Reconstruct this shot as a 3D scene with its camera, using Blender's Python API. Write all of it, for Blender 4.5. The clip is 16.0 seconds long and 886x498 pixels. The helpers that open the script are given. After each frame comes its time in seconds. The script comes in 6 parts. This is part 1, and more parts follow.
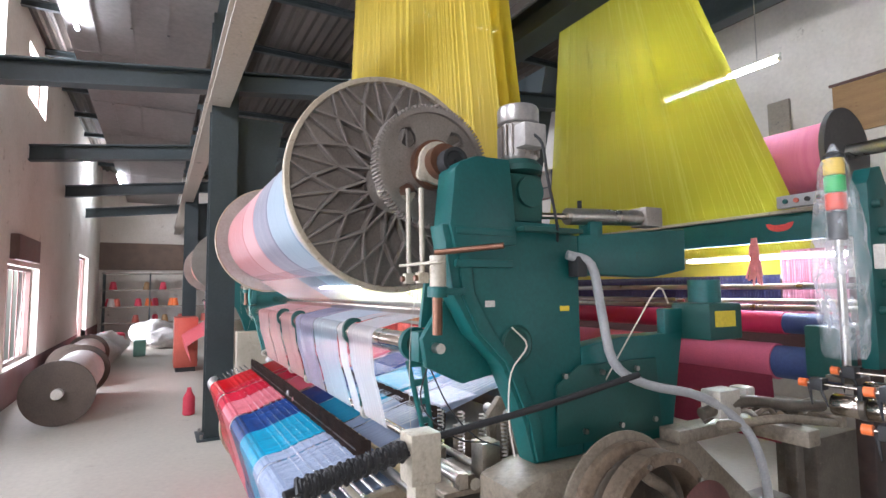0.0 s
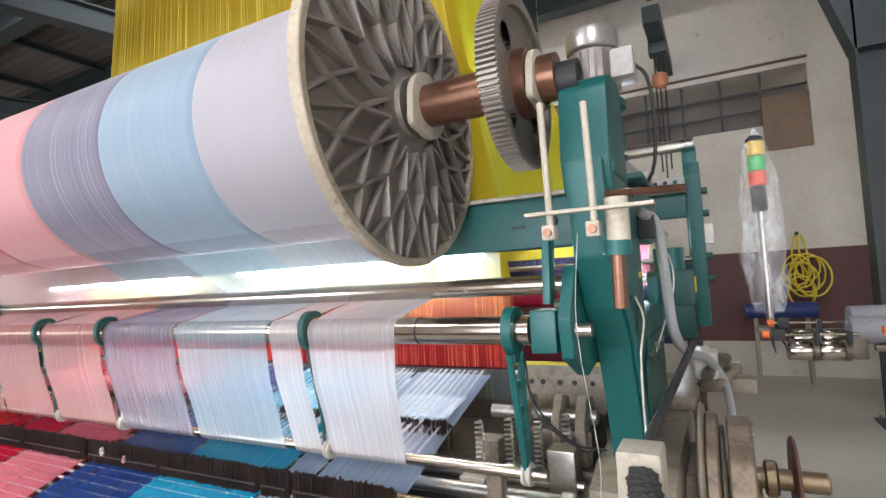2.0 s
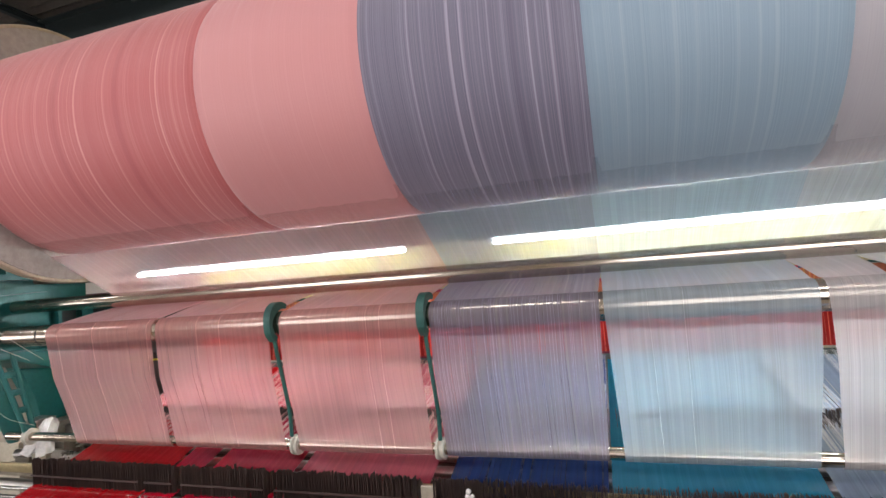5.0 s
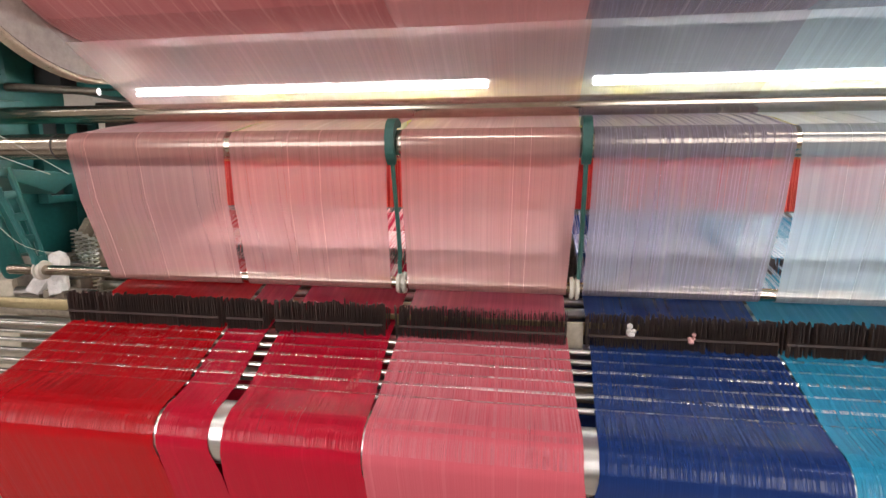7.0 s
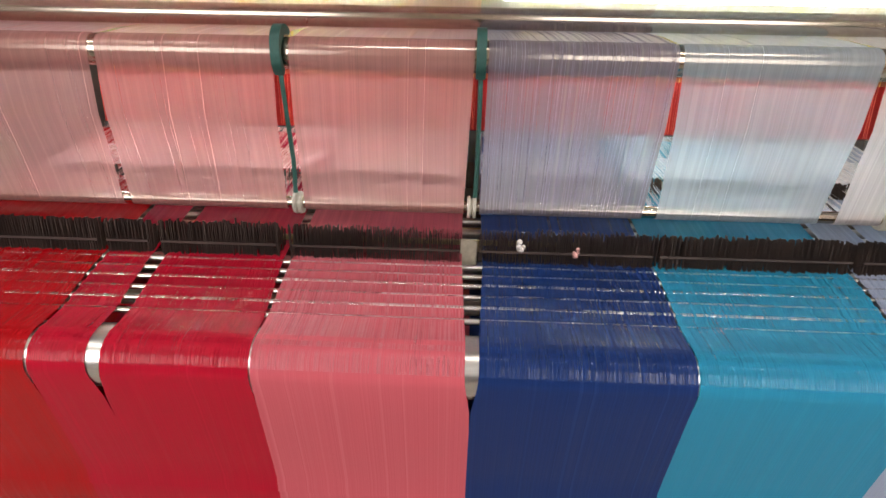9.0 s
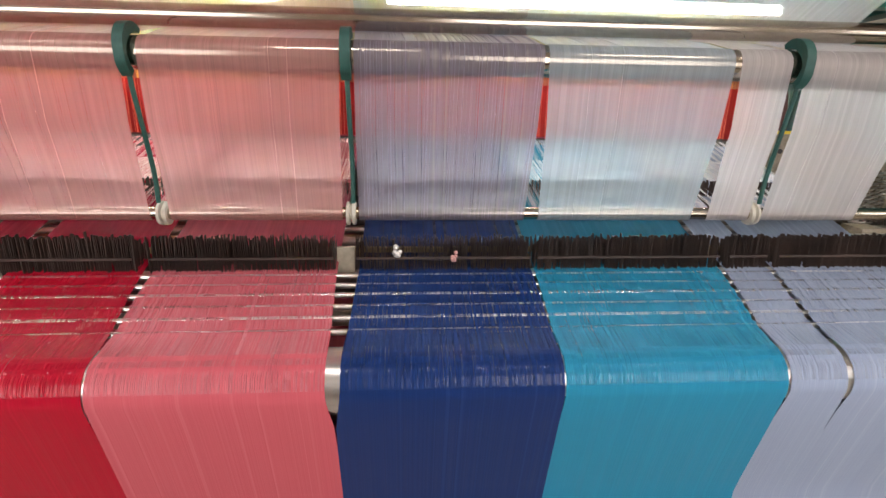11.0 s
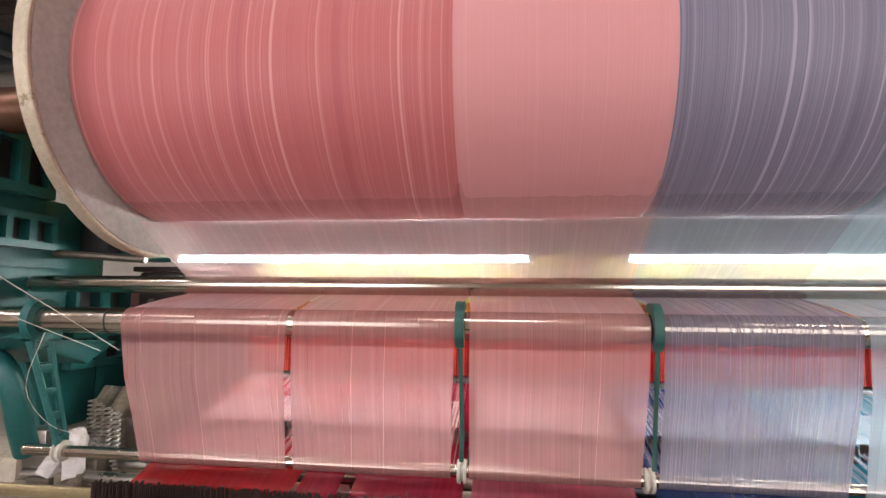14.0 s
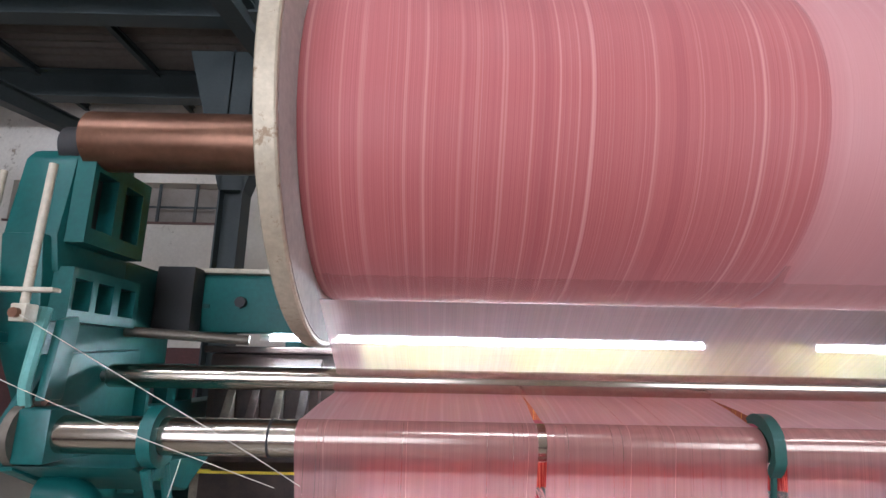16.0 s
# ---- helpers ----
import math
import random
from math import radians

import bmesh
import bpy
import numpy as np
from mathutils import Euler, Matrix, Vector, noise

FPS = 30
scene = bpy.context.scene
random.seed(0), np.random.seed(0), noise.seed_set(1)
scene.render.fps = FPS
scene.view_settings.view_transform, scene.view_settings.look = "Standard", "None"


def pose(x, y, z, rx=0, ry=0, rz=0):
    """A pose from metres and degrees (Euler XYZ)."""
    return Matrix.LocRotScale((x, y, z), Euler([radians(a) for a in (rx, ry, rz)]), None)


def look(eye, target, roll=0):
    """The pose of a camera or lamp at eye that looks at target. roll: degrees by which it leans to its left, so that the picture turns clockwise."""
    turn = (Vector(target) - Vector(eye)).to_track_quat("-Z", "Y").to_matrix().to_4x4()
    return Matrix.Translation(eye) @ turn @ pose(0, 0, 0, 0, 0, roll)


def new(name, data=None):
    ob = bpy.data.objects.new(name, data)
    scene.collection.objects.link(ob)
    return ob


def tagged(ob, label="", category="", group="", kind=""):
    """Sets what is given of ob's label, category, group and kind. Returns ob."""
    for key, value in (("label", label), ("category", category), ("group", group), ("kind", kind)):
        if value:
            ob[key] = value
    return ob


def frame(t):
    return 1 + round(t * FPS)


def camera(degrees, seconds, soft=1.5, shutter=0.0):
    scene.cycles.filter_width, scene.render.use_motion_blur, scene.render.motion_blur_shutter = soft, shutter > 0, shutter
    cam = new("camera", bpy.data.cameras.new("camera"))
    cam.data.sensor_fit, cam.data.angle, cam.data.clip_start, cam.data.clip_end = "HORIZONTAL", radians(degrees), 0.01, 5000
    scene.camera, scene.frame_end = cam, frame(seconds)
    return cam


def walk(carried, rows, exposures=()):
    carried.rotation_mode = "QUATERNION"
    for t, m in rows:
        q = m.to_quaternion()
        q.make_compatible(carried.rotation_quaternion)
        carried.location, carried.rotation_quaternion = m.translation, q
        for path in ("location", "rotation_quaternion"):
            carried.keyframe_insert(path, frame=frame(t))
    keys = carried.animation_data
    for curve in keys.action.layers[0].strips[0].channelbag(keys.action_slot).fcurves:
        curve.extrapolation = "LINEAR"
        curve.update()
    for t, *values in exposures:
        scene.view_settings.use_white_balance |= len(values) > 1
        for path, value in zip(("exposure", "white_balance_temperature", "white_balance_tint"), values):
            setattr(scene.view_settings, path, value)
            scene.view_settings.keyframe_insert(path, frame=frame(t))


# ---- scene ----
cam = camera(80.5, 16.0)
PATH = [
    (0, (3.227, -0.764, 1.423), (1.474, 0.187, 1.575), -0.5),
    (0.5, (2.978, -0.952, 1.4), (1.436, 0.313, 1.554), -2.6),
    (1, (2.702, -1.108, 1.38), (1.423, 0.424, 1.511), -3.3),
    (1.5, (2.353, -1.135, 1.375), (1.278, 0.545, 1.515), -3.2),
    (2, (2.055, -1.181, 1.365), (1.132, 0.59, 1.488), -3.1),
    (2.5, (1.799, -1.197, 1.371), (1.054, 0.655, 1.488), -3.6),
    (3, (1.535, -1.111, 1.364), (0.838, 0.758, 1.507), -3.3),
    (3.5, (1.249, -1.178, 1.39), (0.565, 0.677, 1.698), -2.9),
    (4, (0.979, -1.24, 1.367), (0.299, 0.621, 1.637), -3.8),
    (4.5, (0.722, -1.253, 1.339), (0.079, 0.634, 1.495), -2.9),
    (4.7, (0.609, -1.262, 1.342), (-0.023, 0.63, 1.485), -4.1),
    (6.8, (-0.091, -1.227, 1.212), (-0.441, 0.718, 0.903), 0.4),
    (7, (-0.129, -1.242, 1.205), (-0.445, 0.703, 0.866), -0.2),
    (7.5, (-0.163, -1.267, 1.179), (-0.45, 0.647, 0.674), -0.5),
    (8, (-0.163, -1.28, 1.18), (-0.445, 0.619, 0.622), -0.6),
    (8.5, (-0.115, -1.262, 1.161), (-0.245, 0.651, 0.591), 0.1),
    (9, (-0.041, -1.235, 1.174), (-0.099, 0.675, 0.584), 1.3),
    (9.5, (0.048, -1.207, 1.167), (0.055, 0.706, 0.585), 0.1),
    (10, (0.117, -1.185, 1.198), (0.222, 0.708, 0.563), 0.8),
    (10.2, (0.119, -1.192, 1.15), (0.266, 0.72, 0.581), 1.0),
    (12.3, (0.099, -1.21, 1.185), (0.198, 0.72, 0.669), 0.5),
    (12.5, (0.044, -1.227, 1.198), (0.063, 0.717, 0.726), 0.6),
    (13, (-0.068, -1.277, 1.212), (-0.26, 0.676, 0.826), 0.8),
    (13.5, (-0.186, -1.304, 1.243), (-0.416, 0.681, 1.158), 1.0),
    (14, (-0.332, -1.264, 1.298), (-0.583, 0.71, 1.499), 0.6),
    (14.5, (-0.476, -1.164, 1.321), (-0.74, 0.802, 1.575), 1.5),
    (15, (-0.633, -1.115, 1.381), (-0.758, 0.842, 1.775), 1.2),
    (15.5, (-0.871, -1.077, 1.424), (-0.813, 0.86, 1.921), -0.6),
    (16, (-1.056, -1.030, 1.382), (-1.046, 0.925, 1.808), 1.1),
]
EXPOSURES = [(0, 0.65, 5850, 16), (1.5, 0.58, 6050, 13), (2.5, 0.26, 6300, 14), (3.5, -0.10, 6450, 15), (4.5, -0.12, 6500, 15), (7.5, -0.03, 7000, 19), (8.5, -0.06, 7050, 16), (12.5, -0.05, 7050, 16), (13.5, -0.06, 7000, 21), (14.5, -0.06, 6550, 20), (15.5, -0.03, 6000, 17), (16, -0.05, 5850, 16)]
walk(cam, [(t, look(eye, target, roll)) for t, eye, target, roll in PATH], EXPOSURES)

# ---- light ----
world = bpy.data.worlds.new("world")
scene.world = world
world.use_nodes = True
wn = world.node_tree.nodes
sky = wn.new("ShaderNodeTexSky")
sky.sky_type, sky.sun_disc = "NISHITA", False
sky.sun_elevation, sky.sun_rotation = radians(58), radians(20)
wn["Background"].inputs[1].default_value = 0.12
world.node_tree.links.new(sky.outputs[0], wn["Background"].inputs[0])
sun = new("sun", bpy.data.lights.new("sun", "SUN"))
sun.data.energy, sun.data.angle, sun.data.color = 3.0, radians(0.5), (1, 0.95, 0.86)
sun.matrix_world = look((4, 9, 16), (0, 0, 0))

WINDOW_POWER, HIGH_POWER, TUBE_GLOW, BAY_GLOW, EAST_FILL_POWER = 46.0, 240.0, 136.0, 80.0, 14.0


# ---- materials ----
def nodes_of(name):
    m = bpy.data.materials.new(name)
    m.use_nodes = True
    nt = m.node_tree
    return m, nt, nt.nodes["Principled BSDF"]


def link(nt, a, b):
    nt.links.new(a, b)


def math_node(nt, op, a, b=None):
    n = nt.nodes.new("ShaderNodeMath")
    n.operation = op
    for i, v in enumerate((a, b)):
        if v is None:
            continue
        if isinstance(v, (int, float)):
            n.inputs[i].default_value = v
        else:
            link(nt, v, n.inputs[i])
    return n.outputs[0]


def ramp(nt, fac, stops):
    n = nt.nodes.new("ShaderNodeValToRGB")
    while len(n.color_ramp.elements) < len(stops):
        n.color_ramp.elements.new(0.5)
    for e, (p, c) in zip(n.color_ramp.elements, stops):
        e.position, e.color = p, (*c, 1) if len(c) == 3 else c
    link(nt, fac, n.inputs[0])
    return n.outputs[0]


def noise3(nt, scale, detail=4, rough=0.6, stretch=(1, 1, 1)):
    tc = nt.nodes.new("ShaderNodeTexCoord")
    mp = nt.nodes.new("ShaderNodeMapping")
    mp.inputs["Scale"].default_value = stretch
    link(nt, tc.outputs["Object"], mp.inputs[0])
    n = nt.nodes.new("ShaderNodeTexNoise")
    n.inputs["Scale"].default_value, n.inputs["Detail"].default_value, n.inputs["Roughness"].default_value = scale, detail, rough
    link(nt, mp.outputs[0], n.inputs[0])
    return n.outputs[0]


def bump(nt, bsdf, height, strength, dist):
    b = nt.nodes.new("ShaderNodeBump")
    b.inputs["Strength"].default_value, b.inputs["Distance"].default_value = strength, dist
    link(nt, height, b.inputs["Height"])
    link(nt, b.outputs[0], bsdf.inputs["Normal"])


def mixed(nt, fac, a, b):
    n = nt.nodes.new("ShaderNodeMix")
    n.data_type = "RGBA"
    for v, s in ((a, n.inputs[6]), (b, n.inputs[7])):
        if isinstance(v, tuple):
            s.default_value = (*v, 1)
        else:
            link(nt, v, s)
    if isinstance(fac, float):
        n.inputs[0].default_value = fac
    else:
        link(nt, fac, n.inputs[0])
    return n.outputs[2]


def surface(name, col, col2, rough=0.5, metal=0.0, big=3.0, fine=60.0, worn=None, amount=0.62, bumps=0.15, dist=0.002, stretch=(1, 1, 1), coat=0.0, soft=0.05, grit=1.0):
    """A painted, cast or plastered surface: two tones by broad stains, fine grain, and worn or dirty patches."""
    m, nt, b = nodes_of(name)
    broad = ramp(nt, noise3(nt, big, 5, 0.65, stretch), [(0.3, (0, 0, 0)), (0.72, (1, 1, 1))])
    grain = noise3(nt, fine, 3, 0.6, stretch)
    c = mixed(nt, broad, col, col2)
    g = ramp(nt, grain, [(0.3, (1 - 0.14 * grit,) * 3), (0.7, (1 + 0.08 * grit,) * 3)])
    mul = nt.nodes.new("ShaderNodeMix")
    mul.data_type, mul.blend_type = "RGBA", "MULTIPLY"
    mul.inputs[0].default_value = 1.0
    link(nt, c, mul.inputs[6]), link(nt, g, mul.inputs[7])
    c = mul.outputs[2]
    if worn:
        patch = ramp(nt, noise3(nt, big * 4.3, 8, 0.75), [(amount, (0, 0, 0)), (amount + soft, (1, 1, 1))])
        c = mixed(nt, patch, c, worn)
    link(nt, c, b.inputs["Base Color"])
    r = ramp(nt, broad, [(0, (rough * 0.85,) * 3), (1, (min(1, rough * 1.2),) * 3)])
    link(nt, r, b.inputs["Roughness"])
    b.inputs["Metallic"].default_value = metal
    b.inputs["Coat Weight"].default_value = coat
    bump(nt, b, grain, bumps, dist)
    return m


def along_x(nt, wobble=0.0):
    """The coordinate across the threads, with a slight wander along them."""
    tc = nt.nodes.new("ShaderNodeTexCoord")
    sp = nt.nodes.new("ShaderNodeSeparateXYZ")
    link(nt, tc.outputs["Object"], sp.inputs[0])
    x = sp.outputs[0]
    if wobble:
        x = math_node(nt, "ADD", x, math_node(nt, "MULTIPLY", noise3(nt, 2.2, 1), wobble))
    return x


def noise1(nt, x, scale, detail=2, rough=0.6):
    n = nt.nodes.new("ShaderNodeTexNoise")
    n.noise_dimensions = "1D"
    n.inputs["Scale"].default_value, n.inputs["Detail"].default_value, n.inputs["Roughness"].default_value = scale, detail, rough
    link(nt, x, n.inputs["W"])
    return n.outputs[0]


def yarn(name, col, dark, light, streak=0.5, rough=0.55, see=None, sheen=0.3, wobble=0.02, spec=0.35, gather=14.0, coat=0.0, gaps=False, contrast=1.0, relief=0.35, back=0.6):
    """Parallel threads: colour, gloss and gaps vary across them. see: (least, most) share of light let through between threads."""
    m, nt, b = nodes_of(name)
    x = along_x(nt, wobble)
    fine = noise1(nt, x, 420, 2)
    mid = noise1(nt, x, 70, 3)
    wide = noise1(nt, x, gather, 3)
    k0, k1 = 0.5 - 0.5 * contrast, 0.5 + 0.5 * contrast
    c = mixed(nt, ramp(nt, fine, [(0.3, (k0,) * 3), (0.7, (k1,) * 3)]), dark, col)
    c = mixed(nt, math_node(nt, "MULTIPLY", ramp(nt, mid, [(0.55, (0, 0, 0)), (0.75, (1, 1, 1))]), streak), c, light)
    c = mixed(nt, math_node(nt, "MULTIPLY", ramp(nt, wide, [(0.55, (0, 0, 0)), (0.72, (1, 1, 1))]), streak * 0.7), c, dark)
    link(nt, c, b.inputs["Base Color"])
    link(nt, ramp(nt, mid, [(0.3, (rough * 0.75,) * 3), (0.7, (min(1, rough * 1.3),) * 3)]), b.inputs["Roughness"])
    b.inputs["Specular IOR Level"].default_value = spec
    b.inputs["Sheen Weight"].default_value = sheen
    bump(nt, b, fine, relief, 0.0012)
    if coat:
        b.inputs["Coat Weight"].default_value, b.inputs["Coat Roughness"].default_value, b.inputs["Coat IOR"].default_value = coat, 0.08, 1.42
        cb = nt.nodes.new("ShaderNodeBump")
        cb.inputs["Strength"].default_value, cb.inputs["Distance"].default_value = 0.5, 0.0022
        link(nt, math_node(nt, "ADD", math_node(nt, "MULTIPLY", noise1(nt, x, 160, 2), 0.9), noise3(nt, 30, 2, 0.5, (1.5, 1, 1))), cb.inputs["Height"])
        link(nt, cb.outputs[0], b.inputs["Coat Normal"])
    if gaps:
        slit = ramp(nt, noise1(nt, x, 330, 2, 0.7), [(0.54, (0.03,) * 3), (0.64, (0.60,) * 3)])
        where = ramp(nt, noise3(nt, 7, 3, 0.6, (1.6, 0.6, 0.6)), [(0.42, (0.12,) * 3), (0.62, (1, 1, 1))])
        tc = nt.nodes.new("ShaderNodeTexCoord")
        sp = nt.nodes.new("ShaderNodeSeparateXYZ")
        link(nt, tc.outputs["Object"], sp.inputs[0])
        # threads part only where they run over the lease rods; below the roller they lie close
        where = math_node(nt, "MULTIPLY", where, ramp(nt, sp.outputs[2], [(0.655, (0, 0, 0)), (0.72, (1, 1, 1))]))
        t = nt.nodes.new("ShaderNodeBsdfTransparent")
        mx = nt.nodes.new("ShaderNodeMixShader")
        link(nt, math_node(nt, "MULTIPLY", slit, where), mx.inputs[0])
        link(nt, b.outputs[0], mx.inputs[1]), link(nt, t.outputs[0], mx.inputs[2])
        link(nt, mx.outputs[0], nt.nodes["Material Output"].inputs[0])
    if see:
        t = nt.nodes.new("ShaderNodeBsdfTransparent")
        tl = nt.nodes.new("ShaderNodeBsdfTranslucent")
        link(nt, mixed(nt, 0.6, c, light), tl.inputs[0])
        half = nt.nodes.new("ShaderNodeMixShader")
        half.inputs[0].default_value = back
        link(nt, b.outputs[0], half.inputs[1]), link(nt, tl.outputs[0], half.inputs[2])
        mx = nt.nodes.new("ShaderNodeMixShader")
        open_ = ramp(nt, math_node(nt, "ADD", math_node(nt, "MULTIPLY", fine, 0.5), math_node(nt, "MULTIPLY", mid, 0.5)), [(0.33, (see[0],) * 3), (0.66, (see[1],) * 3)])
        link(nt, open_, mx.inputs[0]), link(nt, half.outputs[0], mx.inputs[1]), link(nt, t.outputs[0], mx.inputs[2])
        out = nt.nodes["Material Output"]
        link(nt, mx.outputs[0], out.inputs[0])
    return m


def glow(name, col, strength):
    m, nt, b = nodes_of(name)
    b.inputs["Base Color"].default_value = (0.9, 0.9, 0.9, 1)
    b.inputs["Emission Color"].default_value, b.inputs["Emission Strength"].default_value = (*col, 1), strength
    return m


GREEN = surface("green_enamel", (0.004, 0.078, 0.073), (0.008, 0.118, 0.105), 0.42, 0, 2.5, 90, (0.03, 0.06, 0.05), 0.68, 0.08, 0.001)
GREEN_DARK = surface("dark_green_casting", (0.008, 0.055, 0.045), (0.012, 0.085, 0.068), 0.5, 0, 4, 120, (0.02, 0.025, 0.02), 0.66, 0.25, 0.002)
CREAM = surface("cream_paint", (0.42, 0.36, 0.265), (0.54, 0.48, 0.375), 0.45, 0, 4, 80, (0.20, 0.15, 0.10), 0.56, 0.12, 0.001, soft=0.2)
CREAM_OILY = surface("oily_cream_paint", (0.19, 0.15, 0.105), (0.33, 0.275, 0.205), 0.42, 0.1, 5, 80, (0.085, 0.06, 0.04), 0.48, 0.2, 0.0015, soft=0.3)
CHROME = surface("polished_roller", (0.50, 0.43, 0.35), (0.60, 0.53, 0.45), 0.19, 1.0, 3, 40, (0.35, 0.26, 0.18), 0.7, 0.02, 0.0005, (0.3, 2, 2))
ROD = surface("bright_rod", (0.74, 0.72, 0.68), (0.84, 0.82, 0.78), 0.27, 1.0, 3, 40, (0.45, 0.38, 0.30), 0.74, 0.02, 0.0005, (0.3, 2, 2))
STEEL = surface("bare_steel", (0.42, 0.39, 0.35), (0.55, 0.52, 0.47), 0.3, 1.0, 5, 90, (0.16, 0.10, 0.06), 0.66, 0.08, 0.001)
ALLOY = surface("dusty_cast_alloy", (0.27, 0.232, 0.20), (0.37, 0.325, 0.285), 0.48, 0.7, 6, 140, (0.24, 0.20, 0.17), 0.6, 0.3, 0.0015)
RIM = surface("worn_alloy_rim", (0.42, 0.345, 0.245), (0.53, 0.455, 0.345), 0.5, 0.35, 7, 90, (0.26, 0.18, 0.11), 0.58, 0.2, 0.001)
BROWN_STEEL = surface("rust_brown_shaft", (0.16, 0.075, 0.045), (0.24, 0.12, 0.075), 0.34, 0.75, 9, 60, (0.34, 0.20, 0.11), 0.66, 0.12, 0.001)
BLACK = surface("black_steel_pins", (0.030, 0.020, 0.017), (0.075, 0.046, 0.036), 0.5, 0.2, 14, 200, None, 0.6, 0.1)
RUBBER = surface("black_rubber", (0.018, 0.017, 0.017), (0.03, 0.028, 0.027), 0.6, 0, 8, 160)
GREY_HOSE = surface("grey_plastic_conduit", (0.34, 0.34, 0.33), (0.42, 0.41, 0.40), 0.5, 0, 9, 150)
WHITE_PLASTIC = surface("white_plastic", (0.66, 0.62, 0.54), (0.76, 0.72, 0.66), 0.4, 0, 9, 120, (0.35, 0.28, 0.2), 0.7)
RING = surface("yellowed_plastic", (0.46, 0.42, 0.35), (0.56, 0.52, 0.44), 0.4, 0, 9, 120, (0.3, 0.24, 0.17), 0.7)
GREASE = surface("greasy_iron", (0.10, 0.08, 0.06), (0.19, 0.16, 0.125), 0.4, 0.5, 6, 90, (0.28, 0.23, 0.165), 0.58, 0.3, 0.002, soft=0.2)
ORANGE = surface("orange_plastic", (0.85, 0.16, 0.03), (0.92, 0.22, 0.05), 0.4)
WALL = surface("lime_washed_wall", (0.62, 0.55, 0.46), (0.78, 0.73, 0.66), 0.85, 0, 0.6, 22, (0.27, 0.20, 0.14), 0.615, 0.15, 0.003, soft=0.09, grit=0.5)
WALL_DADO = surface("maroon_dado_paint", (0.09, 0.030, 0.028), (0.13, 0.045, 0.040), 0.6, 0, 1.2, 25, (0.3, 0.22, 0.18), 0.68, 0.2, 0.003)
FLOOR = surface("dusty_concrete", (0.44, 0.40, 0.33), (0.54, 0.49, 0.41), 0.65, 0, 0.6, 22, (0.32, 0.27, 0.21), 0.60, 0.2, 0.003, soft=0.15, grit=0.5)
ROOF = surface("brown_roof_sheet", (0.085, 0.068, 0.056), (0.145, 0.12, 0.10), 0.6, 0.1, 0.8, 15, (0.08, 0.055, 0.04), 0.62, 0.15, 0.003)
GIRDER = surface("dark_girder_paint", (0.026, 0.036, 0.037), (0.048, 0.060, 0.060), 0.5, 0, 1.6, 40, (0.14, 0.09, 0.06), 0.68, 0.15, 0.002)
GIRDER_TAN = surface("faded_tan_girder", (0.26, 0.22, 0.17), (0.34, 0.29, 0.23), 0.6, 0, 2, 40, (0.10, 0.09, 0.08), 0.62)
WOOD = surface("brown_board", (0.30, 0.17, 0.07), (0.42, 0.25, 0.11), 0.6, 0, 2, 60, (0.2, 0.1, 0.04), 0.66, 0.15, 0.002, (1, 1, 6))
RED_PAINT = surface("salmon_red_paint", (0.42, 0.07, 0.045), (0.55, 0.14, 0.09), 0.5, 0, 3, 60, (0.2, 0.06, 0.04), 0.64)
PAPER = surface("crumpled_white_sack", (0.62, 0.58, 0.54), (0.75, 0.70, 0.66), 0.6, 0, 5, 40, None, 0.6, 0.5, 0.02)
CLOTH_RED = surface("bright_red_cloth", (0.55, 0.02, 0.05), (0.70, 0.08, 0.12), 0.7, 0, 6, 80)
CABLE_YELLOW = surface("yellow_cable", (0.70, 0.52, 0.02), (0.78, 0.60, 0.05), 0.5)
CORD = surface("cotton_cord", (0.62, 0.56, 0.46), (0.72, 0.66, 0.56), 0.8)

TUBE_LIGHT = glow("tube_light", (0.86, 0.97, 1.0), TUBE_GLOW)
BAY_LIGHT = glow("bay_tube_light", (0.88, 0.96, 1.0), BAY_GLOW)

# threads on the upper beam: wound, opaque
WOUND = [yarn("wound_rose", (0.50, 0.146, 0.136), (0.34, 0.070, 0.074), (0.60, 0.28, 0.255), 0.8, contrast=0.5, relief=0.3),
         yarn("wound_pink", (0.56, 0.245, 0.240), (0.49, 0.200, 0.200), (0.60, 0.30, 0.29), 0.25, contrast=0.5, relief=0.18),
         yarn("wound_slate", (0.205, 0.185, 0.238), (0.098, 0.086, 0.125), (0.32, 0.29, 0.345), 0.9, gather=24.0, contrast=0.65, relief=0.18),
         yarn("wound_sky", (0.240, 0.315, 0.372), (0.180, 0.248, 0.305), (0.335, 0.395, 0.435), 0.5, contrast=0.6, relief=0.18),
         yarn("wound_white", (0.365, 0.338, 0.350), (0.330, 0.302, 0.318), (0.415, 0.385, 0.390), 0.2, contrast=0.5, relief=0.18)]
